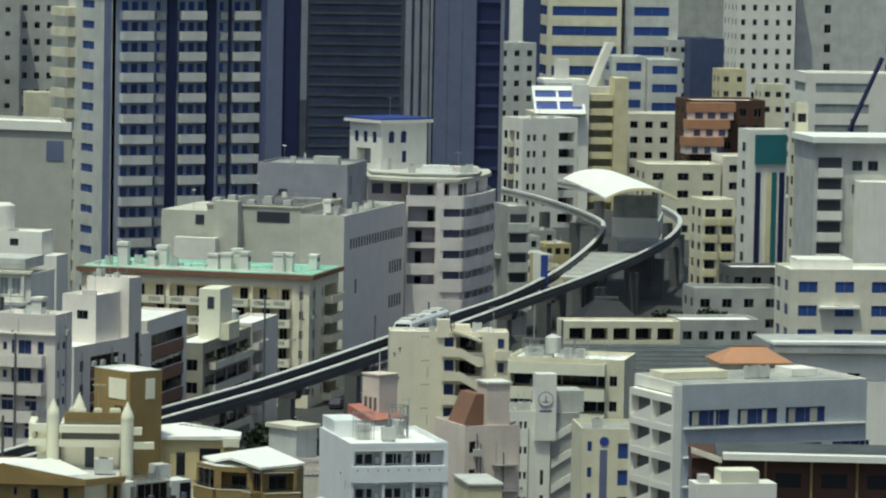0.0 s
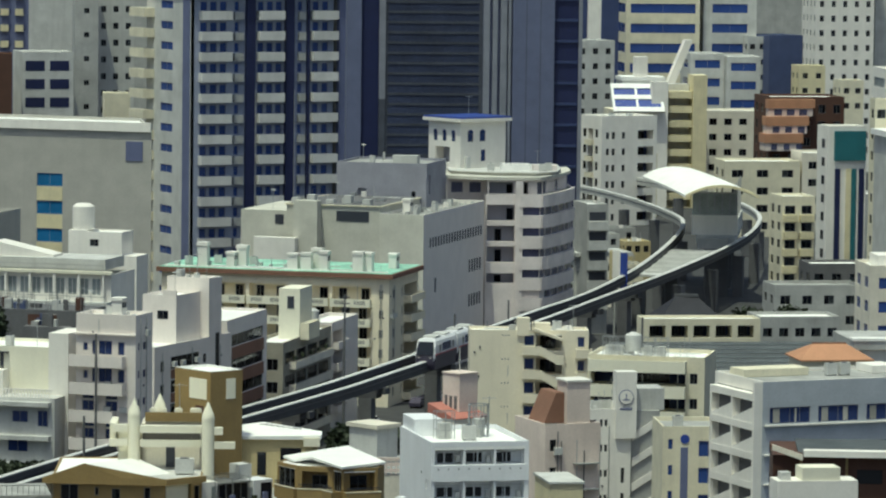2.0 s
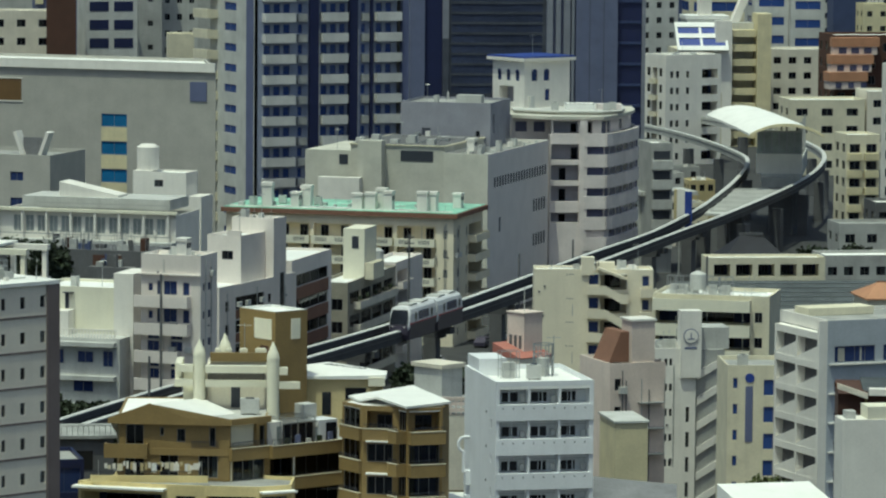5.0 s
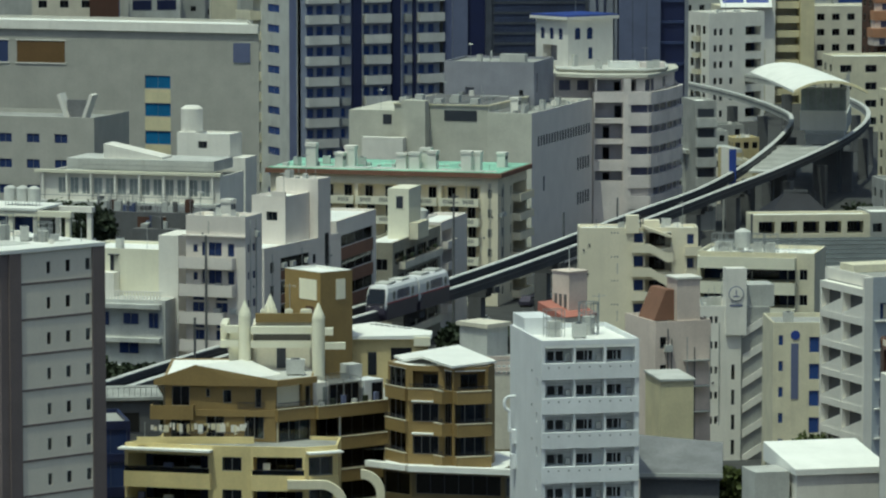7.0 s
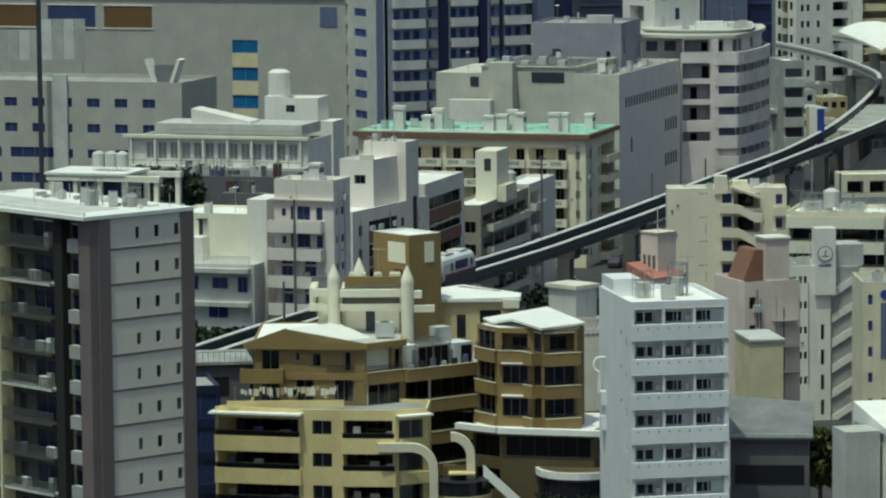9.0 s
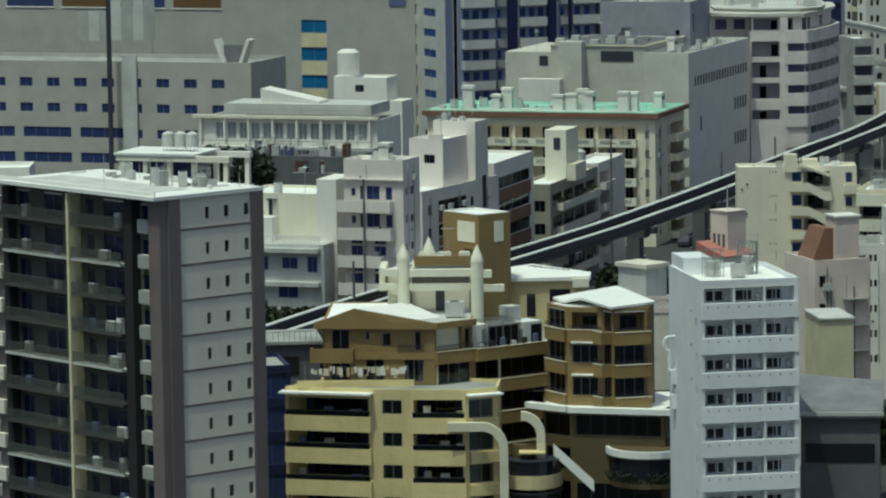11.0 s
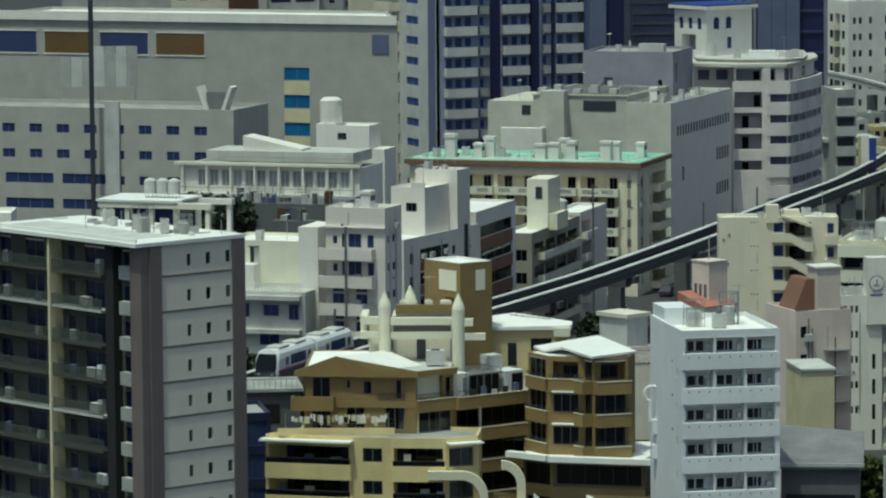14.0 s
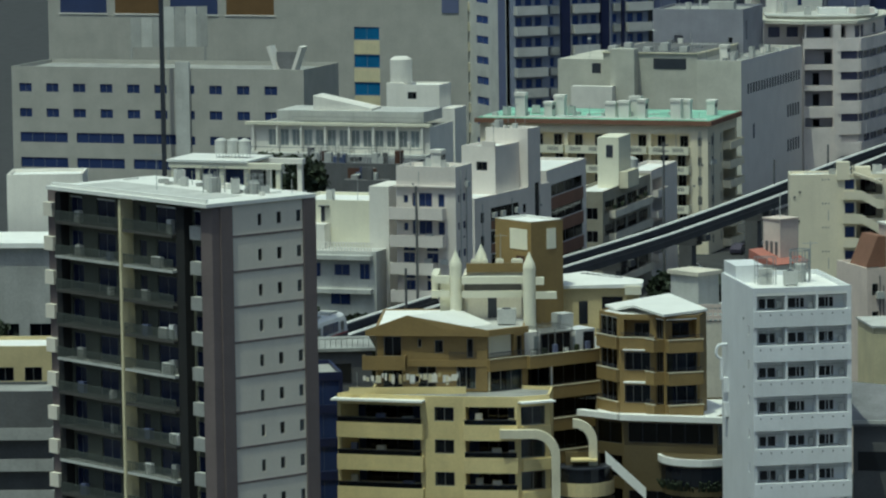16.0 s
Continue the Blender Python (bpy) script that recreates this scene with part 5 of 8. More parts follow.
ac_unit(on(b, 10.4, 2.2, SB - 0.3)), antenna(on(b, 12.4, 3.2, SB - 0.3))
b = thing("gallery_block", "cream block with long balcony bands", "apartment building", 29.4, 514.0, 0, -13)
pts = rect(13.5, 9)
shell(b, pts, 0, 21.3, PALECREAM, {0: [(0.4, 21.3 - 3.3 - 2.9 * i, 10.9, 1.45, "v") for i in range(6)] + [(11.8, 21.3 - 3.0 - 2.9 * i, 0.9, 1.2, "w") for i in range(6)]}, ROOFWHITE, 0.4)
fm, W = face_of(pts, 0)
for i in range(6):
    balcony(b, fm, 0.2, 21.3 - 1.75 - 2.9 * i, 11.2, 1.2, 1.35, FRAMECREAM)
clutter(b, 0.6, 0.6, 12.6, 8, 20.9, 76, 8, 5, 10)
services(b, fm, 13.4, 6, 20, 77, 3, 0, 3)
for x in (2, 3.1, 6.5, 8):
    ladder_frame(on(b, x, 3, 20.9))
water_tank(on(b, 4.6, 4, 20.9))

b = thing("pink_stair_house", "small pink-beige house with a water tower and red metal roof", "house", 13.4, 478.0, 0, 40)
part("wall", boxes((-1.2, -1.2, 0, 3.4, 3.0, 18.2)), BEIGE, b)
bm = bmesh.new()
prism(bm, [(-1.3, -1.3), (3.5, -1.3), (3.5, 3.1), (-1.3, 3.1)], 18.21, [18.3, 18.3, 19.6, 19.6])
part("roof", bm, REDROOF, b, "red metal pitched roof")
part("tower", boxes((0.6, 0.2, 18.3, 3.2, 2.9, 22.75)), PINK, b, "pink-beige box-shaped water tower")
part("tower_cap", boxes((0.5, 0.1, 22.754, 3.3, 3.0, 22.9)), PINK, b)
for k in range(3):
    part("tower_slat", boxes((0.54, 0.6 + 0.75 * k, 19.0, 0.596, 1.0 + 0.75 * k, 20.4)), DARKCONC, b)
part("mast", boxes((1.85, 1.6, 22.904, 1.93, 1.68, 25.5)), LIGHTCONC, b)

b = thing("tower_house", "narrow beige house with a brown roof room and pipe-covered wall", "house", 21.5, 448.0, 0, 20)
shell(b, rect(6.0, 8), 0, 21.2, PINK, {0: [(0.5, 18.5 - 2.8 * i, 0.7, 1.2, "w") for i in range(4)]}, ROOFGREY, 0.3)
part("stair_tower", boxes((2.4, 0.2, 20.8, 4.9, 2.8, 25.4)), PINK, b, "pink-beige stair tower")
part("stair_tower_cap", boxes((2.25, 0.05, 25.404, 5.05, 2.95, 25.6)), WHITE, b)
bm = boxes((0.2, 0.9, 21.25, 2.38, 5, 24.3))
for vv in bm.verts:
    if vv.co.z > 24 and vv.co.x < 1:
        vv.co.x = 1.5
part("roof_room", bm, REDBROWN, b, "brown tiled roof room with a raked side")
for k, x in enumerate((1.3, 1.7, 4.2)):
    bm = bmesh.new(); tube(bm, (x, -0.12, 4), (x, -0.12, 20.5 - k), 0.06)
    part("pipe", bm, DARKCONC, b)
for i in range(3):
    part("steel_landing", boxes((3.0, -1.0, 17.2 - 2.6 * i, 5.6, -0.01, 17.3 - 2.6 * i)), METAL, b, "steel stair landing")
    for x in (3.0, 5.5):
        part("landing_post", boxes((x, -1.0, 17.304 - 2.6 * i, x + 0.06, -0.94, 19.7 - 2.6 * i)), METAL, b)
    part("wall_ac", boxes((0.9, -0.45, 18.2 - 2.6 * i, 1.7, -0.01, 18.9 - 2.6 * i)), LIGHTCONC, b, "air conditioner on the wall")

b = thing("sign_stair_building", "white building with a sign panel tower and yellow diagonal stairs", "building", 28.6, 495.0, 0, 8)
shell(b, rect(4.7, 8), 0, 17.2, WHITE, {0: [(u, 17.2 - 1.9 - 2.8 * i, 0.34, 0.8, "w1") for i in range(6) for u in (0.45, 1.15, 1.7)] + [(3.6, 17.2 - 2.6 - 2.8 * i, 0.4, 1.7, "w1") for i in range(2, 6)]}, ROOFWHITE, 0.4)
part("panel_tower", boxes((2.9, -0.4, 14.0, 5.2, 1.6, 21.4)), WHITE, b, "white tower with a round emblem")
bm = bmesh.new()
cyl(bm, 0, 0, 0, 0.05, 0.85, 0.85, 24)
em = part("emblem", bm, SLATELIGHT, b, "round blue line emblem"); em.matrix_basis = pose(4.0, -0.42, 18.6, 90)
bm = bmesh.new(); cyl(bm, 0, 0, 0, 0.05, 0.76, 0.76, 24)
part("emblem_field", bm, WHITE, b).matrix_basis = pose(4.0, -0.48, 18.6, 90)
part("emblem_bar", boxes((3.62, -0.55, 18.25, 4.38, -0.535, 18.37), (3.94, -0.55, 18.372, 4.06, -0.535, 19.0)), SLATELIGHT, b)
part("sign_bar", boxes((3.3, -0.43, 17.2, 4.7, -0.405, 17.4)), SLATELIGHT, b, "unreadable grey sign line")
part("stair_core", boxes((4.72, 0.4, 0, 8.0, 6, 17.0)), CONC, b)
bm0 = bmesh.new()
prism(bm0, [(0, -0.15), (2.8, -0.15), (2.8, 0), (0, 0)], 0, 0.9)
for vv in bm0.verts:
    vv.co.z += vv.co.x * 0.62
fl = mesh_of("stair_flight", bm0, WHITE)
for i in range(6):
    put("stair_flight", fl, b, Matrix.Translation((4.9, 0.35, 13.6 - 2.8 * i)))
part("roof_room", boxes((5.4, 1.0, 17.0, 8.6, 5.0, 19.4)), LIGHTCONC, b)
ac_unit(on(b, 1.0, 1.5, 16.8)), ac_unit(on(b, 2.2, 2.0, 16.8))
clutter(b, 0.4, 0.4, 4.0, 6.0, 16.8, 79, 5, 3, 4)
services(b, face_of(rect(4.7, 8), 0)[0], 2.9, 4, 16, 80, 2, 0, 2)

b = thing("beige_shop_block", "pale beige block with large dark windows and a round sign", "building", 35.6, 480.0, 0, 3)
shell(b, rect(6.4, 9), 0, 17.2, PALECREAM, {0: [(0.6, 17.2 - 2.4 - 2.8 * i, 0.5, 1.1, "w1") for i in range(6)] + [(3.9, 17.2 - 3.2 - 2.9 * i, 2.1, 1.7, "w") for i in range(6)]}, ROOFGREY, 0.4, WINDOWBLUE)
bm = bmesh.new(); cyl(bm, 0, 0, 0, 0.06, 0.5, 0.5, 18)
part("round_sign", bm, BLUESIGN, b, "small round blue sign").matrix_basis = pose(2.4, -0.02, 15.9, 90)
part("sign_strip", boxes((1.95, -0.06, 9.0, 2.75, -0.004, 15.0)), SLATELIGHT, b)
ac_unit(on(b, 2, 3, 16.8))

b = thing("honeycomb_office", "long white office with a honeycomb concrete screen and strip windows", "office building", 42.4, 440.0, -0.4, 22)
pts = rect(20.8, 10.4)
shell(b, pts, 0, 27.0, WHITE, {0: [(0.8 + k * 5.4, 27.0 - 4.15 - 2.9 * i, 4.5 if i == 0 else 4.2, 1.6 if i == 0 else 0.9, "w4") for i in range(7) for k in range(4) if k < 3 or i]}, ROOFGREY, 0.3, NIGHTFILM, skip=(3, 0))
# long front: its blue shade is put into the wall colour
SHADEGREY = mat("white_front_in_blue_shade", (0.46, 0.49, 0.53), streak=0.12)
for e, m in ((0, SHADEGREY), (3, WHITE)):
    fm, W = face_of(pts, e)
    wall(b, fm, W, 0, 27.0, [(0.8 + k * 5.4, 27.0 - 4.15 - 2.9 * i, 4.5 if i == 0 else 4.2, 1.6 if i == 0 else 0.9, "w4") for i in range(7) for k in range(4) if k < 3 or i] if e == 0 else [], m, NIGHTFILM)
for k in range(3):
    for q in range(2):
        part("window_blind", boxes((1.2 + k * 5.4 + q * 2.4, 0.06, 22.95, 1.9 + k * 5.4 + q * (1.9 + 0.3 * k), 0.09, 24.3)), CURTAIN, b)
part("roof_room", boxes((1.2, 6.5, 26.75, 8.5, 9.5, 27.5)), PALECREAM, b, "low pale roof room")
part("roof_room", boxes((15.5, 6.0, 26.75, 18.5, 9.5, 27.5)), WHITE, b)
for x in (10.5, 12):
    ac_unit(on(b, x, 5.6, 26.75))
fm, W = face_of(pts, 3)
hc = bmesh.new()
bx(hc, 0, -0.9, 0, 0.35, -0.004, 2.9)
bx(hc, 0.352, -0.9, 2.2, 4.6, -0.004, 2.9)
prism(hc, [(0.352, -0.85), (4.6, -0.85), (4.6, -0.02), (0.352, -0.02)], 0, [0.2, 1.6, 1.6, 0.2])
hcm = mesh_of("screen_cell", hc, WHITE)
for i in range(9):
    for k in range(2):
        put("screen_cell", hcm, b, fm @ Matrix.Translation((0.7 + 4.61 * k, 0, 27.0 - 1.2 - 2.9 - i * 2.9)))
part("screen_edge", boxes((9.93, -0.9, 0, 10.38, -0.004, 27.0)), WHITE, b).matrix_basis = fm
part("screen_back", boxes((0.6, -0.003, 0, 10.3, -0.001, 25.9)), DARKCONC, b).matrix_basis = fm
for i in range(7):
    part("ledge", boxes((0.2, -0.3, 27.0 - 4.4 - 2.9 * i, 20.6, -0.004, 27.0 - 4.25 - 2.9 * i)), WHITE, b)

b = thing("orange_roof_house", "white roof house with an orange tiled hipped roof", "house", 49.2, 468.0, 0, 8)
part("wall", boxes((0, 0, 0, 7.3, 6, 25.7)), PALECREAM, b)
bm = bmesh.new()
prism(bm, [(-0.3, -0.4), (7.6, -0.4), (7.6, 6.4), (-0.3, 6.4)], 25.705, 25.85)
a = [bm.verts.new(p) for p in ((-0.3, -0.4, 25.854), (7.6, -0.4, 25.854), (7.6, 6.4, 25.854), (-0.3, 6.4, 25.854), (1.7, 2.6, 27.3), (5.2, 2.6, 27.3))]
for f in ((0, 1, 5, 4), (1, 2, 5), (2, 3, 4, 5), (3, 0, 4)):
    bm.faces.new([a[i] for i in f])
part("roof", bm, ORANGE, b, "orange clay tile roof")
part("ridge", boxes((1.6, 2.5, 27.25, 5.3, 2.7, 27.4)), REDBROWN, b)

b = thing("low_brown_hall", "low hall with a dark red-brown front and white fascia", "building", 34.2, 352.0, 0, -4)
part("wall", boxes((0.6, 0, 0, 30, 9, 30.75)), DARKRED, b)
part("fascia", boxes((3.0, -0.9, 30.75, 30, 0.2, 31.25)), WHITE, b, "white eaves board")
part("roof", boxes((2.6, 0.21, 30.76, 30, 9.2, 30.95)), OLDSHEET, b, "dark sheet roof")
for k in range(3):
    bm = bmesh.new()
    prism(bm, [(0.5 - 0.1 * k, -1.4 + 0.5 * k), (2.9, -1.4 + 0.5 * k), (2.9, -1.1 + 0.5 * k), (0.5 - 0.1 * k, -1.1 + 0.5 * k)], 30.2, [31.75, 30.95, 30.95, 31.75])
    for vv in bm.verts:
        if vv.co.z < 30.5:
            vv.co.z = 31.75 - (vv.co.x + 0.8) * 0.33
    part("barge_board", bm, (BEIGE, REDBROWN, DARKRED)[k], b, "sloping roof edge board")
for k in range(7):
    part("opening", boxes((3.6 + 3.6 * k, -0.05, 28.6, 5.6 + 3.6 * k, -0.004, 29.7)), TRAINGLASS, b)
    part("post", boxes((2.7 + 3.6 * k, -0.2, 0, 2.9 + 3.6 * k, -0.004, 30.74)), BROWN, b)

b = thing("cream_roof_hut", "cream stepped roof hut", "hut", 34.5, 345.0, 0, 8)
part("wall", boxes((0, 0, 0, 6.4, 2.6, 29.6)), WHITE, b)
part("cap", boxes((2.0, 0.1, 29.604, 5.0, 2.4, 30.6)), FRAMECREAM, b)
part("box", boxes((0.4, 0.6, 29.604, 1.2, 1.6, 30.2)), LIGHTCONC, b, "small grey box")

b = thing("grey_wall_block", "white block with a grey slab roof", "building", 56.3, 478.0, 0, 5)
shell(b, rect(24, 10), 0, 26.4, WHITE, {0: [(3 + 4.5 * k, 27.4 - 4.8 - 3 * i, 1.4, 1.2, "w") for i in range(7) for k in range(4)]}, ROOFGREY, 0.1)
part("roof_slab", boxes((-0.8, -0.8, 26.0, 24.5, 10.5, 26.9)), CONC, b, "dark grey roof slab")
part("roof_edge", boxes((-0.9, -0.9, 26.91, 24.6, 1.0, 27.2)), ROOFWHITE, b, "white roof edge")

# corrugated roofs of a covered market
b = thing("market_roof", "long grey corrugated market roof with pale ribs", "market hall", 38.5, 545.0, 0, 6)
part("wall", boxes((0, 0, 0, 34, 26, 15.0)), CONC, b)
for k in range(5):
    y = k * 5.2
    bm = bmesh.new()
    prism(bm, [(-0.5, y), (34.5, y), (34.5, y + 5.0), (-0.5, y + 5.0)], 15.01, [15.6, 15.6, 16.9, 16.9])
    part("roof_bay", bm, OLDSHEET, b, "dark weathered sheet roof bay")
    for j in range(3):
        part("batten", boxes((-0.4, y + 0.7 + 1.5 * j, 15.8 + 0.39 * j, 34.4, y + 0.82 + 1.5 * j, 15.95 + 0.39 * j)), METAL, b, "pale batten along the roof")
    part("eaves", boxes((-0.5, y - 0.16, 15.3, 34.5, y - 0.01, 15.66)), LIGHTCONC, b)
    # dark strip paints the shadow under the eaves
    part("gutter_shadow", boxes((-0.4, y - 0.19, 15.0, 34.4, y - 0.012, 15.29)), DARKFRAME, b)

b = thing("hipped_roof_house", "low house under a dark, almost black hipped tile roof", "house", 46.4, 634.0, 0, 6)
part("wall", boxes((0.5, 0.5, 0, 8.8, 9.5, 12.9)), WARMGREY, b)
bm = bmesh.new()
a = [bm.verts.new(p) for p in ((-0.4, -0.4, 12.9), (9.7, -0.4, 12.9), (9.7, 10.4, 12.9), (-0.4, 10.4, 12.9), (3.0, 4.8, 16.4), (6.2, 5.2, 16.4), (-0.4, -0.4, 12.7), (9.7, -0.4, 12.7), (9.7, 10.4, 12.7), (-0.4, 10.4, 12.7))]
for f in ((0, 1, 5, 4), (1, 2, 5), (2, 3, 4, 5), (3, 0, 4), (6, 7, 1, 0), (7, 8, 2, 1), (8, 9, 3, 2), (9, 6, 0, 3), (9, 8, 7, 6)):
    bm.faces.new([a[i] for i in f])
part("roof", bm, ROOFBLACK, b, "dark tiled hipped roof")
part("ridge", boxes((2.9, 4.8, 16.35, 6.3, 5.2, 16.75)), DARKCONC, b)
b = thing("pavilion", "low cream pavilion with square openings", "pavilion", 43.0, 620.0, 0, 6)
shell(b, rect(16.5, 5), 0, 15.0, PALECREAM, {0: [(0.9 + 3.1 * k, 12.4, 2.3, 1.7, "v") for k in range(5)]}, ROOFWHITE, 0.3)
b = thing("white_box_house", "pale grey box house with a flat overhanging roof", "house", 4.6, 440.0, 0, 45)
part("wall", boxes((0, 0, 0, 2.9, 3.8, 21.6)), LIGHTCONC, b)
part("roof", boxes((-0.25, -0.25, 21.604, 3.15, 4.05, 22.0)), BEIGE, b, "beige flat roof slab")
b = thing("terrace_house", "beige low house with a ribbed roof terrace parapet", "house", 0.5, 433.0, 0, 4)
part("wall", boxes((0, 0, 0, 9.0, 14, 18.0)), BEIGE, b)
for z in (18.6, 19.2, 19.7):
    part("parapet_rail", boxes((0, -0.1, z - 0.35, 9.0, 0.1, z)), PINK, b)
for k in range(19):
    part("parapet_post", boxes((k * 0.49, -0.08, 18.004, k * 0.49 + 0.12, 0.08, 19.34)), PINK, b)
part("terrace", boxes((0, 0.11, 18.004, 9.0, 14, 18.1)), ROOFGREY, b)
b = thing("grey_low_house", "dark grey low house with a sloping slab roof", "house", 16.8, 376.0, 0, -4)
part("wall", boxes((0, 0, 0, 6.6, 8, 16.8)), DARKCONC, b)
part("window_band", boxes((0.4, -0.05, 13.0, 6.2, -0.004, 14.6)), TRAINGLASS, b)
bm = bmesh.new()
prism(bm, [(-0.3, -0.4), (6.9, -0.4), (6.9, 9), (-0.3, 9)], 16.804, [17.2, 17.2, 18.6, 19.2])
part("roof", bm, MIDCONC, b)
part("roof_edge", boxes((-0.35, -0.45, 17.0, 6.95, -0.3, 17.3)), LIGHTCONC, b, "pale roof edge")
b = thing("cream_annex", "plain cream windowless annex", "annex", 18.6, 446.0, 0, 10)
part("wall", boxes((0.3, -14, 0, 3.5, -7, 17.4)), CREAM, b)
part("cap", boxes((0.15, -14.15, 17.404, 3.65, -6.85, 17.6)), LIGHTCONC, b)
b = thing("white_roof_store", "white store with a rounded slab roof", "building", 28.8, 361.0, 0, 14)
part("wall", boxes((0, 0, 0, 7.6, 8, 19.4)), WHITE, b)
bm = bmesh.new()
prism(bm, [(-0.2, -0.2), (7.8, -0.2), (7.8, 8.2), (-0.2, 8.2)], 19.404, [19.9, 19.9, 21.0, 21.0])
part("roof", bm, ROOFWHITE, b)
part("stair_hood", boxes((-3.2, 1, 0, -0.3, 4.5, 19.6)), LIGHTCONC, b)

# ---- along the track, far side ----
b = thing("balcony_house", "grey-white five-storey house with balconies and a corner pipe", "apartment building", -22.3, 515.0, 0, 70)
pts = rect(5.0, 7.4)
shell(b, pts, 0, 25.1, WARMWHITE, {0: [(0.7, 25.1 - 4.1 - 3.2 * i, 0.6, 0.9, "w1") for i in range(7)] + [(2.2, 25.1 - 4.1 - 3.2 * i, 0.9, 0.9, "w1") for i in range(7)],
    3: [(0.9, 25.1 - 4.2 - 3.2 * i, 0.55, 0.9, "w1") for i in range(2)] + [(2.0, 25.1 - 4.6 - 3.2 * i, 0.45, 1.6, "w1") for i in range(2)] + [(2.75, 25.1 - 4.6 - 3.2 * i, 1.7, 1.6, "d") for i in range(2)] + [(5.2, 25.1 - 4.6 - 3.2 * i, 0.8, 1.5, "w1") for i in range(2)]
        + [(u, 25.1 - 4.7 - 3.2 * i + dv, 1.45, h, "w2") for i in range(2, 7) for u in (0.8, 3.7) for dv, h in ((0, 1.15), (1.35, 0.65))]}, ROOFWHITE, 0.4, NIGHTFILM)
fm, W = face_of(pts, 3)
for i in range(7):
    balcony(b, fm, -0.4, 25.1 - 6.0 - 3.2 * i, 6.6 if i < 2 else 5.4, 1.2, 1.35, WARMWHITE)
part("top_ledge", boxes((-0.3, -0.35, 22.75, W + 0.1, -0.004, 22.95)), WARMWHITE, b).matrix_basis = fm
part("corner_pipe", boxes((2.9, -1.35, 0, 3.15, -1.205, 23)), DARKCONC, b).matrix_basis = fm
for x in (1, 2.2, 3.6):
    roof_vent(on(b, x, 2.5, 24.7)) if x == 1 else ac_unit(on(b, x, 4, 24.7))
antenna(on(b, 1, 6, 24.7))
clutter(b, 0.5, 0.5, 4.5, 6.8, 24.7, 75, 4, 2, 6)

services(b, fm, W, 10, 25, 41, 1, 3, 3)
services(b, face_of(pts, 0)[0], 5.0, 10, 25, 42, 2, 1, 4)
b = thing("stair_head_block", "white stepped block with a stair head and strip windows", "apartment building", -20.9, 541.6, 0, 65)
shell(b, [(5.6, 0.3), (12.1, 0.3), (12.1, 4.9), (5.6, 4.9)], 18.0, 24.45, WARMWHITE, {3: [(2.0, 21.5, 1.5, 1.1, "w")]}, ROOFWHITE, 0.3)
shell(b, [(12.11, -0.88), (15.6, -0.88), (15.6, 4.9), (12.11, 4.9)], 0, 26.1, WARMWHITE, {}, ROOFWHITE, 0.3)
low = [(-2.4, -0.9), (18.4, -0.9), (18.4, 7), (-2.4, 7)]
shell(b, low, 0, 18.9, WARMWHITE, {0: [q for i in range(5) for q in ((1.6, 15.8 - 2.85 * i, 1.0, 1.3, "w1"), (4.3, 15.9 - 2.85 * i, 7.7, 1.5, "w5"), (13.0, 15.9 - 2.85 * i, 0.9, 1.1, "w1"))]}, ROOFWHITE, 0.3, DARKGLASS, DARKFRAME)
for i in range(5):
    part("spandrel", boxes((1.9, -0.96, 14.75 - 2.85 * i, 9.6, -0.904, 15.86 - 2.85 * i)), REDBROWN, b, "red-brown panel under the windows")
part("stair_slot", boxes((13.9, -0.95, 13.8, 14.9, -0.904, 19.3)), TRAINGLASS, b, "tall dark stair window")
ac_unit(on(b, 3.0, 4.5, 18.6)), ac_unit(on(b, 13.2, 3.6, 25.8)), antenna(on(b, 14.6, 2.0, 25.8)), antenna(on(b, 7.4, 1.4, 24.15))
clutter(b, 12.4, -0.4, 15.2, 4.4, 25.8, 81, 2, 2, 4)
part("roof_parapet", boxes((5.6, 0.3, 24.5, 5.8, 2.2, 25.1)), WARMWHITE, b)

for e, W0 in ((0, 20), (3, 7)):
    services(b, face_of(low, e)[0], W0, 8, 18.6, 50 + e, 3, 4, 3)
b = thing("brown_strip_house", "white and brown street building with strip windows", "building", -12.9, 560.0, 0, 74)
shell(b, rect(17, 7), 0, 20.1, WARMWHITE, {0: [(0.8, 20.1 - 3.4 - 3.1 * i, 14.6, 1.5, "w4") for i in range(6)]}, ROOFWHITE, 0.3)
for i in range(6):
    part("brown_band", boxes((0.7, -0.08, 20.1 - 5.0 - 3.1 * i, 15.5, -0.004, 20.1 - 3.45 - 3.1 * i)), REDBROWN, b)

b = thing("grey_glazed_house", "grey street building with dark glazing and flower balconies", "building", -6.2, 585.0, 0, 75)
shell(b, rect(24, 4.4), 0, 14.8, WARMGREY, {0: [(1.0 + 5.6 * k, 14.8 - 3.0 - 3.0 * i, 4.8, 1.6, "w4") for i in range(4) for k in range(4)], 3: [(0.5, 14.8 - 3.3 - 3.0 * i, 0.8, 1.2, "w1") for i in range(4)] + [(2.2, 14.8 - 3.6 - 3.0 * i, 1.5, 1.5, "w2") for i in range(4)]}, ROOFWHITE, 0.3, DARKGLASS)
fm, W = face_of(rect(24, 4.4), 0)
for i in range(4):
    balcony(b, fm, 3.0, 14.8 - 3.7 - 3.0 * i, 19, 0.9, 1.0, BEIGE)
part("stair_head", boxes((8, 0.0, 14.5, 14, 2.9, 21.2)), FRAMECREAM, b, "cream stair head")
part("stair_window", boxes((7.94, 0.8, 18.6, 7.996, 1.7, 20.2)), DARKFRAME, b)
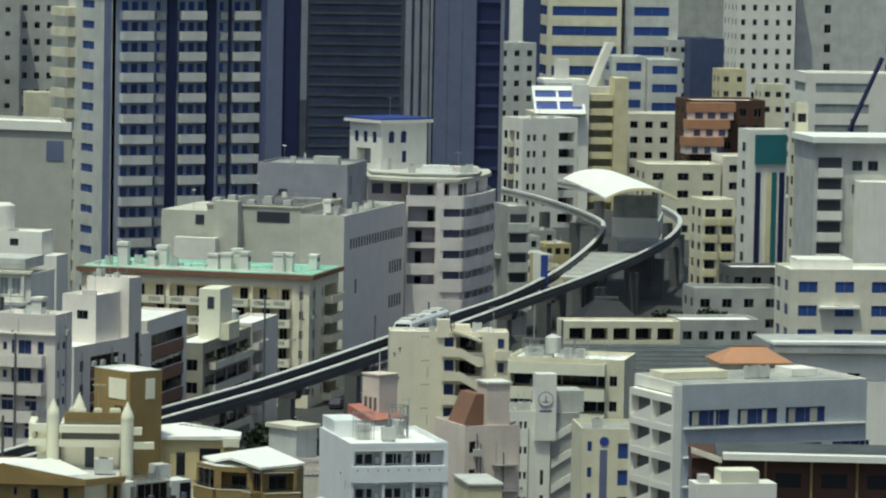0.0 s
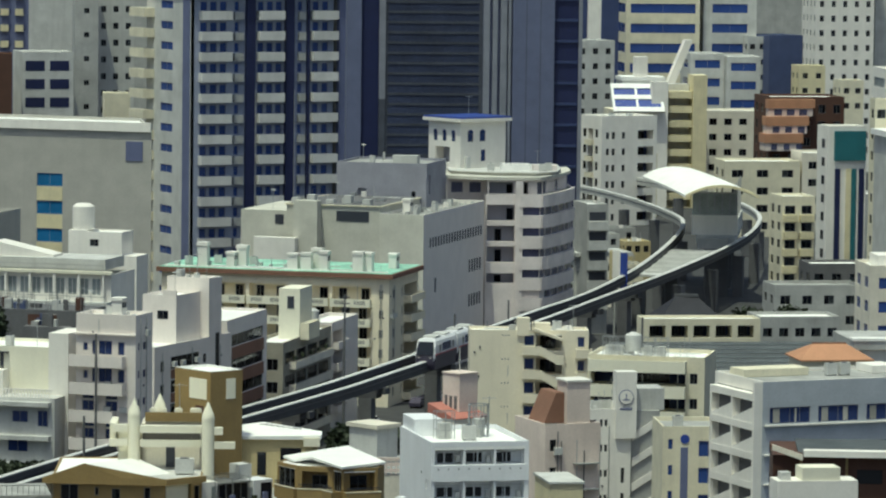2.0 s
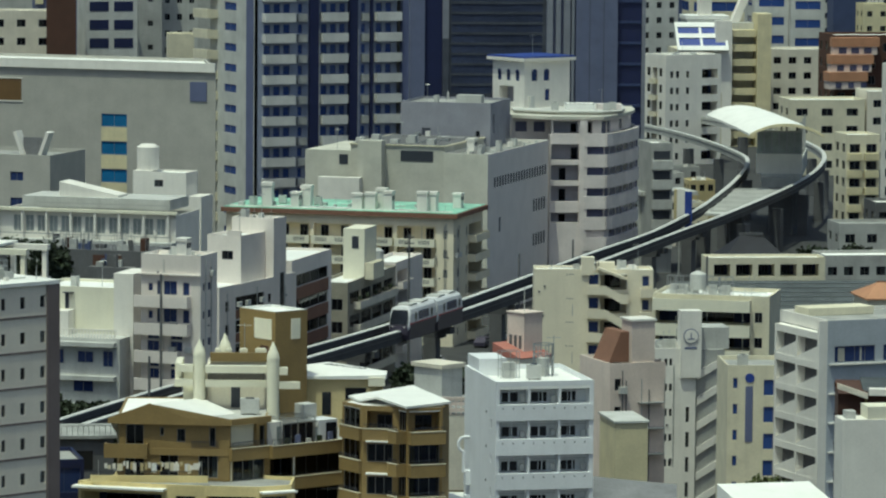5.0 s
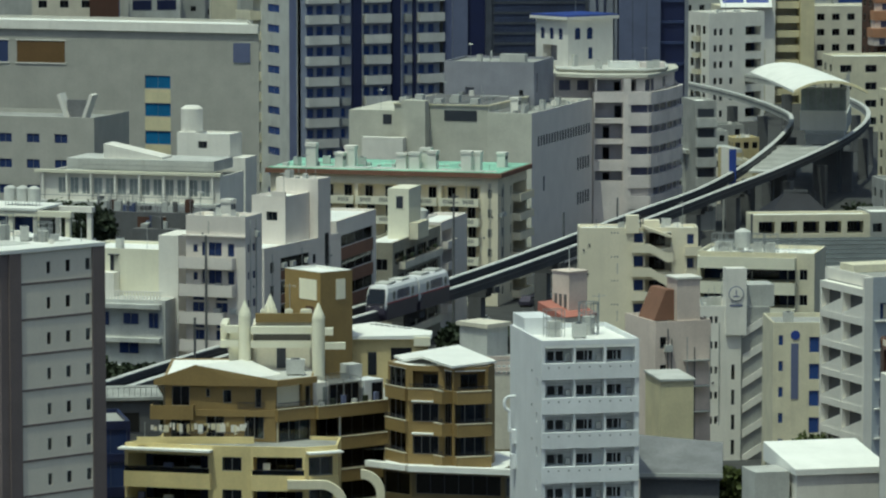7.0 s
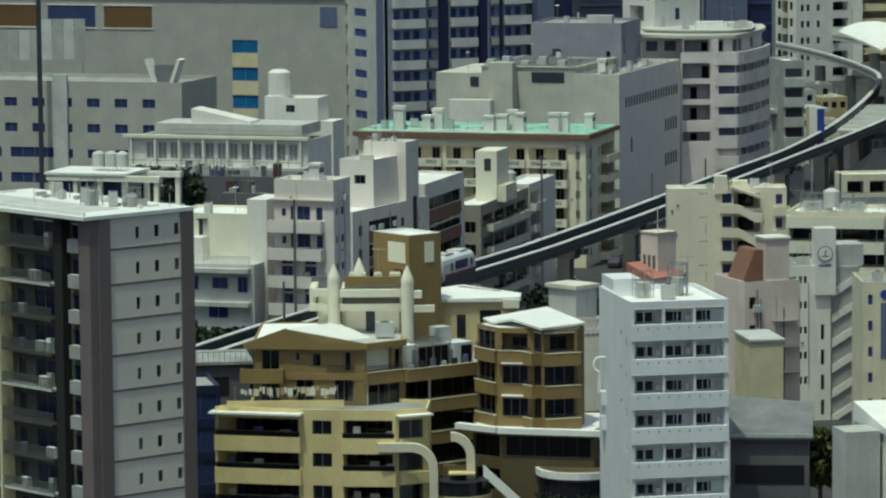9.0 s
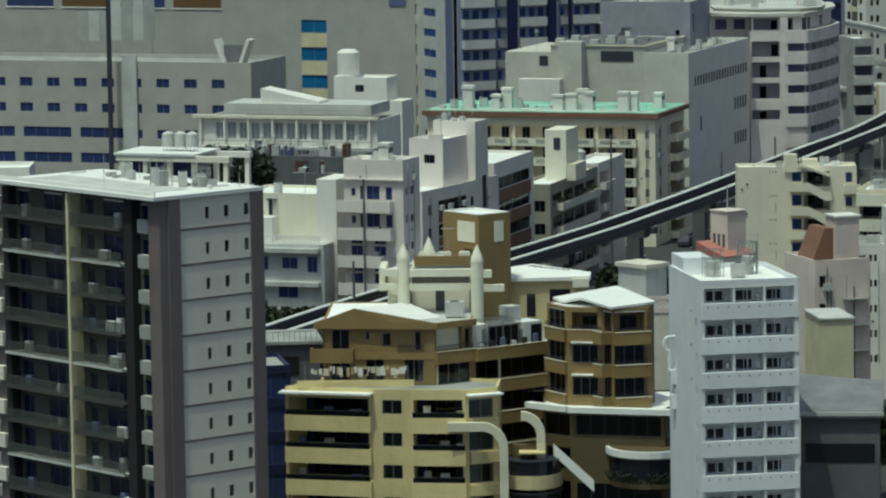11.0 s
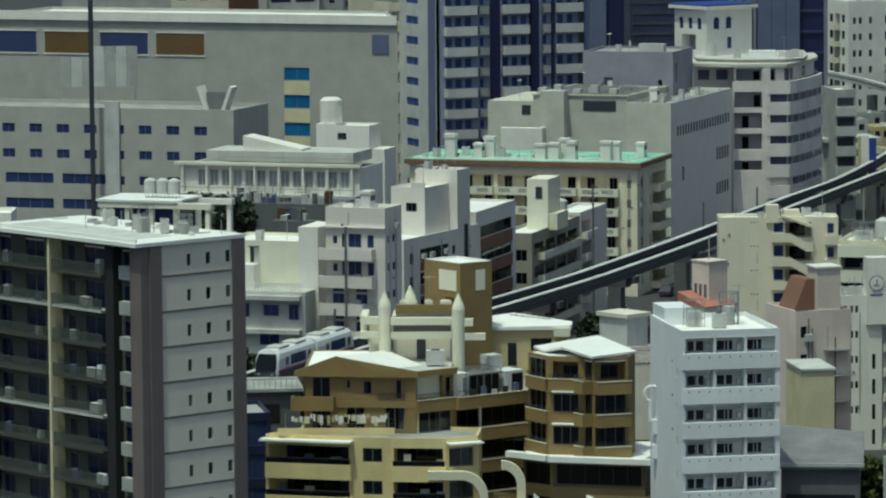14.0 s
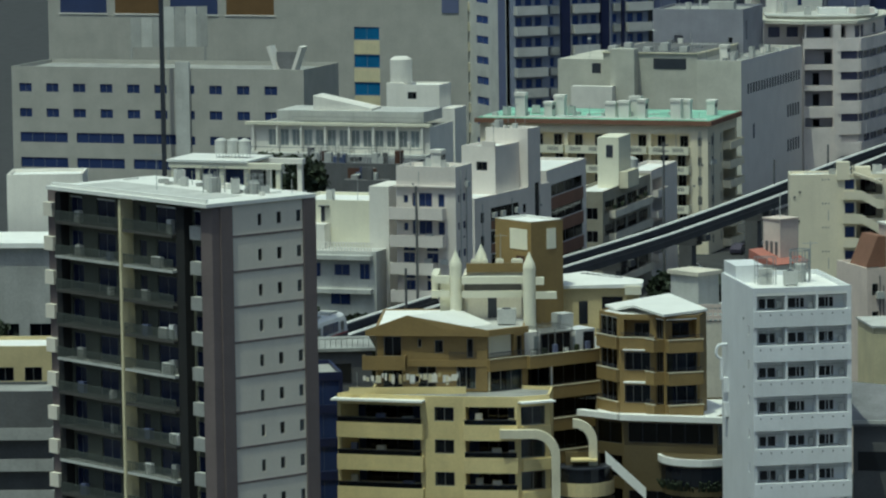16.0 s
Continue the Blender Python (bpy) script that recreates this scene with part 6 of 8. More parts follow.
part("stair_step", boxes((8.2, -1.2, 14.5, 13.6, -0.01, 16.7)), PALECREAM, b)
for k in range(0, 14, 3):
    part("planter", boxes((3.2 + 1.3 * k, -0.85, 12.35, 4.1 + 1.3 * k, -0.5, 12.8 + 0.12 * (k % 3))), LEAF, b)
water_tank(on(b, 20, 1.6, 14.8))
b = thing("white_side_house", "narrow white street house with open balconies", "building", 0.1, 609.0, 0, 75)
shell(b, rect(14, 4.4), 0, 15.1, WARMWHITE, {0: [(0.6, 15.1 - 3.1 - 2.9 * i, 5.2, 1.9, "v") for i in range(4)]}, ROOFWHITE, 0.4)
fm, W = face_of(rect(14, 4.4), 0)
for i in range(4):
    balcony(b, fm, 0.4, 15.1 - 3.6 - 2.9 * i, 5.6, 0.9, 1.0, WARMWHITE)

b = thing("low_white_hall", "low white hall with a stair hood and a roof terrace", "building", -32.4, 520.0, 0, 74)
shell(b, rect(9, 9.6), 0, 20.8, FRAMECREAM, {}, ROOFWHITE, 0.3)
part("raised_wall", boxes((-0.5, -2.4, 0, 6, -0.004, 22.6)), WHITE, b)
fm, W = face_of(rect(9, 9.6), 3)
part("doorway", boxes((2.2, -0.05, 17.4, 2.7, -0.004, 20.2)), DARKFRAME, b).matrix_basis = fm
part("terrace", boxes((-0.5, -4.0, 0, W + 2, -0.006, 15.4)), LIGHTCONC, b).matrix_basis = fm
bm = boxes((2, -3.9, 16.3, W + 1.8, -3.8, 16.42))
for k in range(24):
    bx(bm, 2.1 + k * 0.38, -3.88, 15.404, 2.3 + k * 0.38, -3.82, 16.296)
part("balustrade", bm, WHITE, b, "white terrace balustrade").matrix_basis = fm
for u, v, w, h in ((6.5, 12.6, 1.9, 1.3), (1.0, 12.6, 0.8, 1.0), (3.2, 12.4, 1.6, 1.6), (6.0, 9.2, 2.4, 1.5), (2.4, 9.2, 1.8, 1.5), (9.6, 12.2, 1.2, 1.8)):
    window(b, fm @ Matrix.Translation((u, -4.08, v)), w, h, NIGHTFILM)
for v in (14.5, 10.6, 7.4):
    part("ledge", boxes((0, -5.0, v, W + 1.6, -4.006, v + 0.5)), LIGHTCONC, b, "pale projecting ledge").matrix_basis = fm
part("white_room", boxes((2.6, -2.0, 15.404, 4.6, -0.01, 18.2)), WHITE, b, "small white roof room").matrix_basis = fm
part("slot", boxes((3.5, -0.06, 18.3, 3.95, -0.006, 20.1)), DARKFRAME, b, "tall dark slot").matrix_basis = fm
part("slot_hood", boxes((3.4, -0.7, 20.12, 4.6, -0.006, 20.22)), DARKFRAME, b).matrix_basis = fm
antenna(on(b, 4, 3, 20.5)), ac_unit(on(b, 3, 6, 20.5))

b = thing("colonnade_hall", "cream hall with tall windows under a deep eave", "hall", -29.8, 610.0, 0, 74)
pts = rect(10, 26)
shell(b, pts, 0, 21.2, WHITE, {3: [(2.6 + 1.72 * k, 18.4, 1.25, 2.3, "w") for k in range(13)]}, ROOFGREY, 0.2, gm=PALEGLAZE, frames=WHITE)
fm, W = face_of(pts, 3)
part("eave", boxes((-0.6, -0.7, 21.3, W + 0.3, 0.2, 21.7)), FRAMECREAM, b, "bright cream projecting eave").matrix_basis = fm
for k in range(8):
    part("column", boxes((0.4 + 3.5 * k, -0.6, 17.6, 0.7 + 3.5 * k, -0.3, 21.29)), WHITE, b, "slim white column").matrix_basis = fm
part("terrace_rail", boxes((0.2, -1.6, 18.3, W - 0.4, -1.52, 18.4)), METAL, b).matrix_basis = fm
part("terrace_kerb", boxes((0.0, -1.9, 0, W, -0.01, 17.55)), LIGHTCONC, b, "pale terrace edge").matrix_basis = fm
part("upper_storey", boxes((1, 1.2, 21.76, 9, 22.5, 23.2)), LIGHTCONC, b)
part("upper_rail", boxes((0.2, 1.2, 22.4, 0.26, 20, 22.5), (0.2, 1.2, 21.76, 0.26, 1.26, 22.4), (0.2, 19.9, 21.76, 0.26, 19.96, 22.4)), METAL, b)
bm = bmesh.new()
prism(bm, [(2, 9), (6, 9), (6, 17.5), (2, 17.5)], 23.204, [23.5, 23.5, 25.2, 25.2])
part("sloped_hood", bm, WHITE, b, "white sloping roof hood")
b = thing("water_tower_block", "white stepped stair tower with a round white water tank", "building", -29.2, 627.0, 0, 74)
shell(b, [(0, 0), (5, 0), (5, 5.2), (0, 5.2)], 0, 25.6, WHITE, {3: [(0.5, 23.6, 1.3, 1.0, "w"), (0.6, 20.4, 0.9, 0.7, "w")]}, ROOFWHITE, 0.2)
part("side_wing", boxes((-0.02, -2.2, 0, 5, -0.004, 22.4)), WHITE, b)
bm = bmesh.new(); cyl(bm, 2, 6.3, 25.8, 29.0, 1.55, 1.55, 20); cyl(bm, 2, 6.3, 29.004, 29.4, 1.55, 1.0, 20)
part("tank", bm, WHITE, b, "round white water tank")
part("tank_base", boxes((0.2, 5.21, 0, 4, 7.9, 25.796)), WHITE, b)
b = thing("clinic_block", "long grey-white clinic with rows of small windows", "building", -49.5, 645.0, 0, 73)
pts = rect(14, 46)
shell(b, pts, 0, 26.5, STOREGREY, {3: [(1.2 + 4.3 * k, 26.5 - 3.7 - 3.7 * i, 2.0, 1.3, "w") for i in range(5) for k in range(10) if i < 2 or k > 5] + [(1.2 + 9.0 * k, 26.5 - 3.7 - 3.7 * i, 7.6, 1.5, "w4") for i in (2, 3) for k in range(3)]}, ROOFGREY, 0.5, NIGHTFILM)
fm, W = face_of(pts, 3)
part("pilaster", boxes((26.2, -0.5, 0, 28.4, -0.004, 27.5)), LIGHTCONC, b).matrix_basis = fm
for u, lean in ((41.6, -20), (44.2, 20)):
    part("horn_panel", boxes((-0.25, 0, 0, 0.25, 2.2, 3.6)), WHITE, b, "white leaning roof panel").matrix_basis = fm @ pose(u, 0.4, 26.45, 0, lean, 0)
# dark plate added where the panels leave only a dark gap
part("horn_back", boxes((41.4, 1.2, 26.5, 44.4, 1.5, 29.0)), MIDCONC, b, "dark plate filling the gap between the leaning panels").matrix_basis = fm
part("mast", boxes((24.6, -2.2, 0, 25.2, -1.8, 44)), DARKFRAME, b, "thin dark pole").matrix_basis = fm
b = thing("roof_pavilion", "white roof pavilion with dark glazed front and water tanks", "pavilion", -38.3, 466.0, 0, 72)
pts = rect(7, 12.6)
shell(b, pts, 0, 27.0, WHITE, {3: [(9.8, 23.6, 1.5, 2.4, "w1")]}, ROOFWHITE, 0.1)
fm, W = face_of(pts, 3)
for u in (0.1, 2.9, 5.6, 8.4, 12.0):
    part("column", boxes((u, 0.05, 27.0, u + 0.5, 0.55, 29.9)), FRAMECREAM, b, "white square column").matrix_basis = fm
    part("rear_column", boxes((u, 5.9, 27.0, u + 0.5, 6.4, 29.9)), WHITE, b).matrix_basis = fm
part("roof_beam", boxes((-0.1, -0.1, 29.904, W + 0.1, 0.7, 30.5)), FRAMECREAM, b, "white roof beam").matrix_basis = fm
part("roof_beam", boxes((-0.1, 5.7, 29.904, W + 0.1, 6.5, 30.5)), WHITE, b).matrix_basis = fm
part("roof_slab", boxes((-0.3, -0.2, 30.504, 8.9, 6.8, 30.75)), ROOFWHITE, b, "white flat roof slab").matrix_basis = fm
part("dark_room", boxes((0.8, 1.6, 27.0, 8.2, 5.6, 29.9)), DARKCONC, b, "dark glazed room under the roof").matrix_basis = fm
for u in (0.8, 3.2, 5.7):
    part("glazing", boxes((u, 1.54, 27.1, u + 2.3, 1.596, 29.8)), NIGHTFILM, b).matrix_basis = fm
for u in (4.6, 6.0, 7.3):
    water_tank(PLACE[b.name] @ fm @ pose(u, 3.0, 30.75) @ Matrix.Diagonal((0.7, 0.7, 0.75, 1)))
part("low_box", boxes((9.2, -0.9, 0, 12.4, -0.01, 27.9)), FRAMECREAM, b, "small white roof box").matrix_basis = fm

b = thing("dark_yard_house", "dark grey low house with cluttered roof frames", "house", -32.0, 588.0, 0, 74)
part("wall", boxes((0, 0, 0, 8, 15, 18.4)), DARKCONC, b)
part("step", boxes((-2, 2, 0, -0.004, 8, 16.4)), DARKCONC, b)
part("recess", boxes((-0.05, 4, 15.4, -0.004, 8, 17.8)), DARKRED, b)
for y in (1, 3, 4.4, 9, 11, 13):
    (ladder_frame if y > 3 else antenna)(on(b, 1.0, y, 18.4, 90))
yr = random.Random(12)
for k in range(26):
    x, y, h = yr.uniform(-1.8, 3.0), yr.uniform(0.4, 14.0), yr.uniform(0.4, 1.8)
    base = 18.4 if x > 0 else 16.4
    if x > 0 or 2.3 < y < 7.0:
        part("roof_clutter", boxes((x, y, base + 0.004, x + yr.uniform(0.3, 1.1), y + yr.uniform(0.3, 1.4), base + h)), (DARKCONC, CONC, LIGHTCONC, DARKRED, SLATE)[k % 5], b)
for k in range(9):
    bm = bmesh.new(); tube(bm, (0.4, 0.8 + 1.6 * k, 18.4), (0.4, 0.8 + 1.6 * k, 20.0 + 0.3 * (k % 3)), 0.05)
    part("roof_post", bm, METAL, b)
b = thing("store_sign", "grey lattice sign frame on a low roof", "sign frame", -77.0, 668.0, 26.0, 0)
for x in (0, 5.5, 11.0):
    part("post", boxes((x, 0, 0, x + 0.3, 0.3, 2.4)), CONC, b)
for k in range(7):
    part("panel", boxes((0.1 + 1.65 * k, -0.05, 2.404, 1.65 + 1.65 * k, 0.2, 8.4 if k > 2 else 6.8)), LIGHTCONC if k % 2 else CONC, b)

# department store
b = thing("department_store", "huge pale grey department store wall with a few blue windows", "department store", -27.7, 690.0, 0, 70)
pts = [(0, 0), (0.8, 0.3), (26, 12.5), (26, 72), (0, 72)]
shell(b, pts, 0, 36.5, STOREGREY, {4: [(53.0, 27.2 - 4.3 * i, 4.3, 2.0, "w2") for i in range(4)]}, ROOFWHITE, 0.4, SKYPANE)
fm, W = face_of(pts, 4)
for k in range(4):
    part("store_window", boxes((2.2 + 9.7 * k, -0.03, 30.8, 10.4 + 9.7 * k, 0.3, 34.2)), BRONZE if k % 2 else NIGHTBLUE, b, "wide tinted shop window").matrix_basis = fm
    part("window_frame", boxes((2.0 + 9.7 * k, -0.12, 30.6, 10.6 + 9.7 * k, -0.034, 30.8), (2.0 + 9.7 * k, -0.12, 34.2, 10.6 + 9.7 * k, -0.034, 34.4)), WHITE, b).matrix_basis = fm
part("parapet_band", boxes((0, -0.4, 36.0, W, -0.004, 37.4)), WHITE, b).matrix_basis = fm
part("wall_panel", boxes((W - 4.2, -0.12, 31.5, W - 1.4, -0.004, 34.5)), SLATELIGHT, b, "blue-grey wall panel").matrix_basis = fm
part("window_sill", boxes((52.8, -0.3, 13, 57.5, -0.2, 13.4)), CREAM, b).matrix_basis = fm
for i in range(4):
    part("spandrel", boxes((53.0, -0.05, 25.0 - 4.3 * i, 57.3, -0.004, 27.1 - 4.3 * i)), CREAM, b).matrix_basis = fm

# green-roofed apartment house
APTCREAM = mat("sunny_apartment_render", (0.83, 0.755, 0.575), streak=0.14, vary=0.08)
b = thing("green_roof_apartments", "cream apartment house with a green roof deck and brown cornice", "apartment building", 8.2, 640.0, 0, 74)
pts = [(0, 0), (16, 0), (16, 34), (0, 34)]
ops3, ops0 = [], []
BAYS = (0.8, 7.0, 13.2, 19.4, 25.6)
for i in range(6):
    v = round(19.2 - 4.1 - 2.8 * i, 3)
    ops3 += [(u, v, 5.7, 2.0, "l2") for u in BAYS] + [(32.5, v + 0.35, 0.6, 1.2, "w1")]
    ops0 += [(2.3, v + 0.3, 0.9, 1.25, "w1"), (6.9, v + 0.2, 0.7, 1.4, "w1"), (8.2, v - 0.1, 7.2, 1.9, "v")]
shell(b, pts, 0, 18.4, APTCREAM, {0: ops0, 3: ops3}, GREENROOF, 0.02)
part("cornice", boxes((-0.7, -0.7, 18.41, 16.5, 34.6, 19.05)), REDBROWN, b, "red-brown roof cornice")
part("roof_deck", boxes((-0.4, -0.4, 19.054, 16.2, 34.3, 19.15)), GREENROOF, b, "pale green roof coating")
fm, W = face_of(pts, 3)
for i in range(6):
    for u in BAYS:
        balcony(b, fm, u - 0.1, round(19.2 - 4.95 - 2.8 * i, 3), 5.9, 1.0, 1.15, FRAMECREAM)
slots = boxes(*[(u - 0.1 + x0 + 0.24 * k, -1.02, 19.2 - 4.57 - 2.8 * i, u + x0 + 0.24 * k + 0.02, -1.004, 19.2 - 4.0 - 2.8 * i) for u in BAYS for i in range(6) for x0 in (0.7, 3.6) for k in range(7)])
tagged(part("openwork", slots, DARKCONC, b, "slots between the balusters of the balcony fronts"), kind="stuff").matrix_basis = fm
fm, W = face_of(pts, 0)
for i in range(6):
    balcony(b, fm, 8.0, 19.2 - 4.9 - 2.8 * i, 7.7, 1.2, 1.1, APTCREAM)
for x, y in ((1.6, 28.2), (1.8, 24.0), (3.2, 22.8), (1.3, 14.6), (1.6, 12.7), (3.4, 11.6), (1.2, 9.9), (1.6, 5.0), (2.6, 3.9), (9, 1.8)):
    roof_vent(on(b, x, y, 19.15, 90 if (x * 10) % 3 else 0) @ Matrix.Diagonal((1, 1, 0.85 + 0.17 * ((x * 7 + y * 3) % 4), 1)))
clutter(b, 0.8, 1.0, 9.0, 33.0, 19.15, 74, 14, 12, 8)
part("deck_kerb", boxes((0.4, 0.3, 19.154, 0.55, 33.6, 19.35)), WHITE, b)

fm, W = face_of(pts, 0)
services(b, fm, 5.5, 6, 18, 61, 2, 2, 3)
fm, W = face_of(pts, 3)
services(b, fm @ Matrix.Translation((26.8, 0, 0)), 7.0, 4, 18, 62, 3, 1, 3)
for x, y in ((3.5, 31), (6.5, 27.5), (2.6, 24), (6, 22), (5, 14.5), (3.5, 10.5), (8, 6.5), (11.5, 2.4)):
    ac_unit(on(b, x, y, 19.15, 15 * x))
# white block with a slotted wall
b = thing("white_slot_block", "large white block with a blank slotted wall and roof room", "building", 13.8, 680.0, 0, 72)
pts = rect(33, 7)
shell(b, pts, 0, 24.5, GREIGE, {}, ROOFGREY, 0.5, cap=WHITE, skip=(0,))
fm, W = face_of(pts, 0)
wall(b, fm, W, 0, 24.5, [], SLOTWHITE)
for n, u, z, w, h in ((20, 3.2, 19.3, 0.78, 1.5), (5, 24.5, 13.9, 0.8, 1.9), (5, 24.5, 8.5, 0.8, 1.9), (1, 6.0, 12.3, 0.8, 2.2)):
    me = mesh_of("slot_louvre", boxes((0, -0.03, 0, w, -0.004, h)), DARKCONC)
    for k in range(n):
        put("slot_louvre", me, b, fm @ Matrix.Translation((u + 1.45 * k, 0, z)))
part("lift_block", boxes((0.5, 7.01, 0, 22, 22.0, 25.4)), GREIGE, b, "cream machine room block")
part("louvre", boxes((0.44, 8.8, 23.1, 0.496, 14.0, 24.7)), DARKFRAME, b, "long dark louvre")
part("shaft", boxes((-1.6, 16.4, 0, 0.496, 20.2, 26.2)), GREIGE, b, "white projecting shaft")
part("roof_edge", boxes((0.3, 6.8, 25.404, 22, 22.2, 25.6)), PALECREAM, b)
part("roof_felt", boxes((0.7, 7.2, 25.604, 21.6, 21.8, 25.64)), DARKCONC, b, "dark roof felt")
for x, y, h in ((1.5, 9, 0.8), (3, 12.5, 1.2), (2, 15, 0.6), (5, 19, 1.0), (2.2, 20.6, 0.7)):
    part("roof_box", boxes((x, y, 25.644, x + 1.4, y + 1.2, 25.64 + h)), LIGHTCONC, b)
part("side_block", boxes((1.0, 22.01, 0, 20, 29.5, 24.4)), GREIGE, b)
part("side_louvre", boxes((0.94, 22.6, 22.3, 0.996, 24.0, 23.8)), DARKFRAME, b)
part("front_wing", boxes((-3.2, 19.4, 0, -1.61, 26, 20.6)), WHITE, b)
for x, y in ((6, 3), (10, 4), (14, 2.5), (19, 4), (24, 3)):
    ac_unit(on(b, x, y, 24.0))
clutter(b, 1.5, 0.6, 30, 6.4, 24.0, 72, 16, 8, 8)
clutter(b, 1.0, 8, 20, 21, 25.64, 73, 8, 4, 4)
roof_vent(on(b, 8, 5, 24.0)), antenna(on(b, 4, 15, 25.7)), antenna(on(b, 3, 25, 24.4))
b = thing("grey_roof_hall", "grey blank upper hall with dishes on its roof", "building", 14.6, 702.0, 0, 76)
shell(b, rect(14, 14.4), 0, 30.8, MAUVE, {0: [(1.6, 29.4 - 3.4, 1.3, 3.0, "n")], 3: [(12.0, 25.6, 0.7, 0.9, "w1"), (3.4, 24.6, 1.4, 2.2, "n")]}, ROOFGREY, 0.3)
dish(on(b, 2, 7.5, 30.5)), antenna(on(b, 1.5, 10.5, 30.5)), ac_unit(on(b, 3, 9.4, 30.5))
part("dome_vent", boxes((2.2, 2.0, 30.51, 4.2, 6.0, 31.9)), LIGHTCONC, b)

# rounded balcony building
b = thing("round_balcony_building", "mauve-white building with a rounded front and balcony bands", "apartment building", 24.2, 712.0, 0, 2)
LILAC = mat("lilac_white_tile", (0.79, 0.72, 0.68), rough=0.6, streak=0.12)
front = [(0, 0), (5.1, 0), (8.7, 0.25), (9.6, 1.5), (10.9, 4.6), (12.3, 8.2), (13.6, 11.9), (14.6, 15.2), (15.3, 19.0)]
pts = front + [(15.3, 27), (0, 27)]
ops = {0: [(0.25, 21.3 - 3.3 * k, 4.4, 2.55 if k < 3 else 1.6, "m") for k in range(4)]}
for i in range(1, 8):
    ops[i] = [(0.0 if i > 1 else 0.35, 22.2 - 3.3 * k, face_of(pts, i)[1] - (0.12 if i > 1 else 0.4), 1.35, "w1") for k in range(6 if i > 2 else 4)]
shell(b, pts, 0, 25.4, LILAC, ops, ROOFGREY, 0.2, VIOLETGLAZE, MAUVE, MAUVE)
for i in range(1, 8):
    fm, W = face_of(pts, i)
    for k in range(6):
        part("balcony_band", boxes((0.25 if i == 1 else -0.1, -0.5, 22.2 - 2.0 - 3.3 * k + 3.3, W + 0.1, -0.004, 22.2 + 3.3 - 3.3 * k)), LILAC, b, "pale rounded balcony band").matrix_basis = fm
part("pier", boxes((4.75, -0.35, 0, 5.9, -0.004, 27.6)), LILAC, b, "plain upright pier")
crown = [(0.3, 0.9)] + [(0.94 * p[0], 0.9 + 0.92 * p[1]) for p in front[1:]] + [(14.2, 25), (0.3, 25)]
shell(b, crown, 25.41, 27.7, LILAC, {0: [(0.3, 25.5, 3.9, 1.9, "m")], 1: [(0.5, 25.5, 1.5, 1.9, "m")], 2: [(0.1, 25.5, 1.7, 1.9, "w1")], 3: [(0.5, 25.5, 1.6, 1.9, "w1")], 5: [(0.2, 25.6, 2.0, 1.7, "w1")]}, ROOFGREY, 0.1, VIOLETGLAZE, MAUVE, MAUVE)
bm = bmesh.new(); prism(bm, [(-6.0, 4.0), (-0.3, 0.3)] + [(0.985 * p[0], 0.3 + 0.985 * p[1]) for p in front[1:]] + [(15.2, 27), (-6.0, 27)], 27.72, 28.2)
part("roof_slab", bm, GREIGE, b, "pale projecting roof slab")
bm = bmesh.new(); prism(bm, [(-5, 8), (1.2, 4.2), (8.2, 3.6), (11.5, 7), (12.8, 14), (13.0, 25), (-5, 25)], 28.204, 28.6)
part("top_storey", bm, GREIGE, b)
bm = bmesh.new(); prism(bm, [(-5.3, 7.8), (1.0, 3.9), (8.4, 3.3), (11.8, 6.8), (13.1, 14), (13.3, 25.2), (-5.3, 25.2)], 28.604, 28.75)
part("top_roof", bm, LIGHTCONC, b, "pale grey top roof")
part("crown_wing", boxes((-5.8, 4.6, 0, 0.29, 20, 27.7)), LILAC, b)
for k in range(2):
    part("crown_window", boxes((-5.2 + 2.9 * k, 4.5, 25.5, -3.4 + 2.9 * k, 4.596, 27.1)), VIOLETGLAZE, b)
part("skylight", boxes((3.0, 8.0, 28.754, 7.6, 11.0, 29.75)), ROOFWHITE, b, "bright white skylight")
for k in range(7):
    part("skylight_bar", boxes((3.0 + 0.72 * k, 7.9, 29.754, 3.14 + 0.72 * k, 11.1, 29.87)), METAL, b)
part("roof_wall", boxes((8.2, 9.0, 28.754, 12.0, 12.0, 29.6)), LILAC, b)
for x, y in ((1.2, 6.5), (9.4, 6.0), (10.6, 9.0)):
    ac_unit(on(b, x, y, 28.75))
antenna(on(b, 9.0, 11.0, 28.75))
b = thing("lookout_tower", "white roof tower with arched windows and a blue-edged roof", "tower", 19.8, 702.0, 0, 38)
PLACE[b.name] = pose(20.42, 724.0, 76 - 76 * 1.0313, 0, 0, 38) @ Matrix.Scale(1.0313, 4)
b.matrix_basis = PLACE[b.name]
pts = rect(9.2, 7.8)
shell(b, pts, 0, 37.4, WHITE, {0: [(1.45, 34.3, 1.15, 1.3, "w1"), (3.9, 34.3, 1.15, 1.3, "w1"), (4.2, 31.2, 0.9, 1.8, "w1")], 3: [(1.2, 34.3, 0.95, 1.3, "w1"), (3.4, 34.3, 0.95, 1.3, "w1"), (5.6, 34.3, 0.95, 1.3, "w1"), (1.7, 30.9, 3.5, 2.5, "m")]}, ROOFWHITE, 0.02, NIGHTFILM, DARKFRAME, MAUVE)
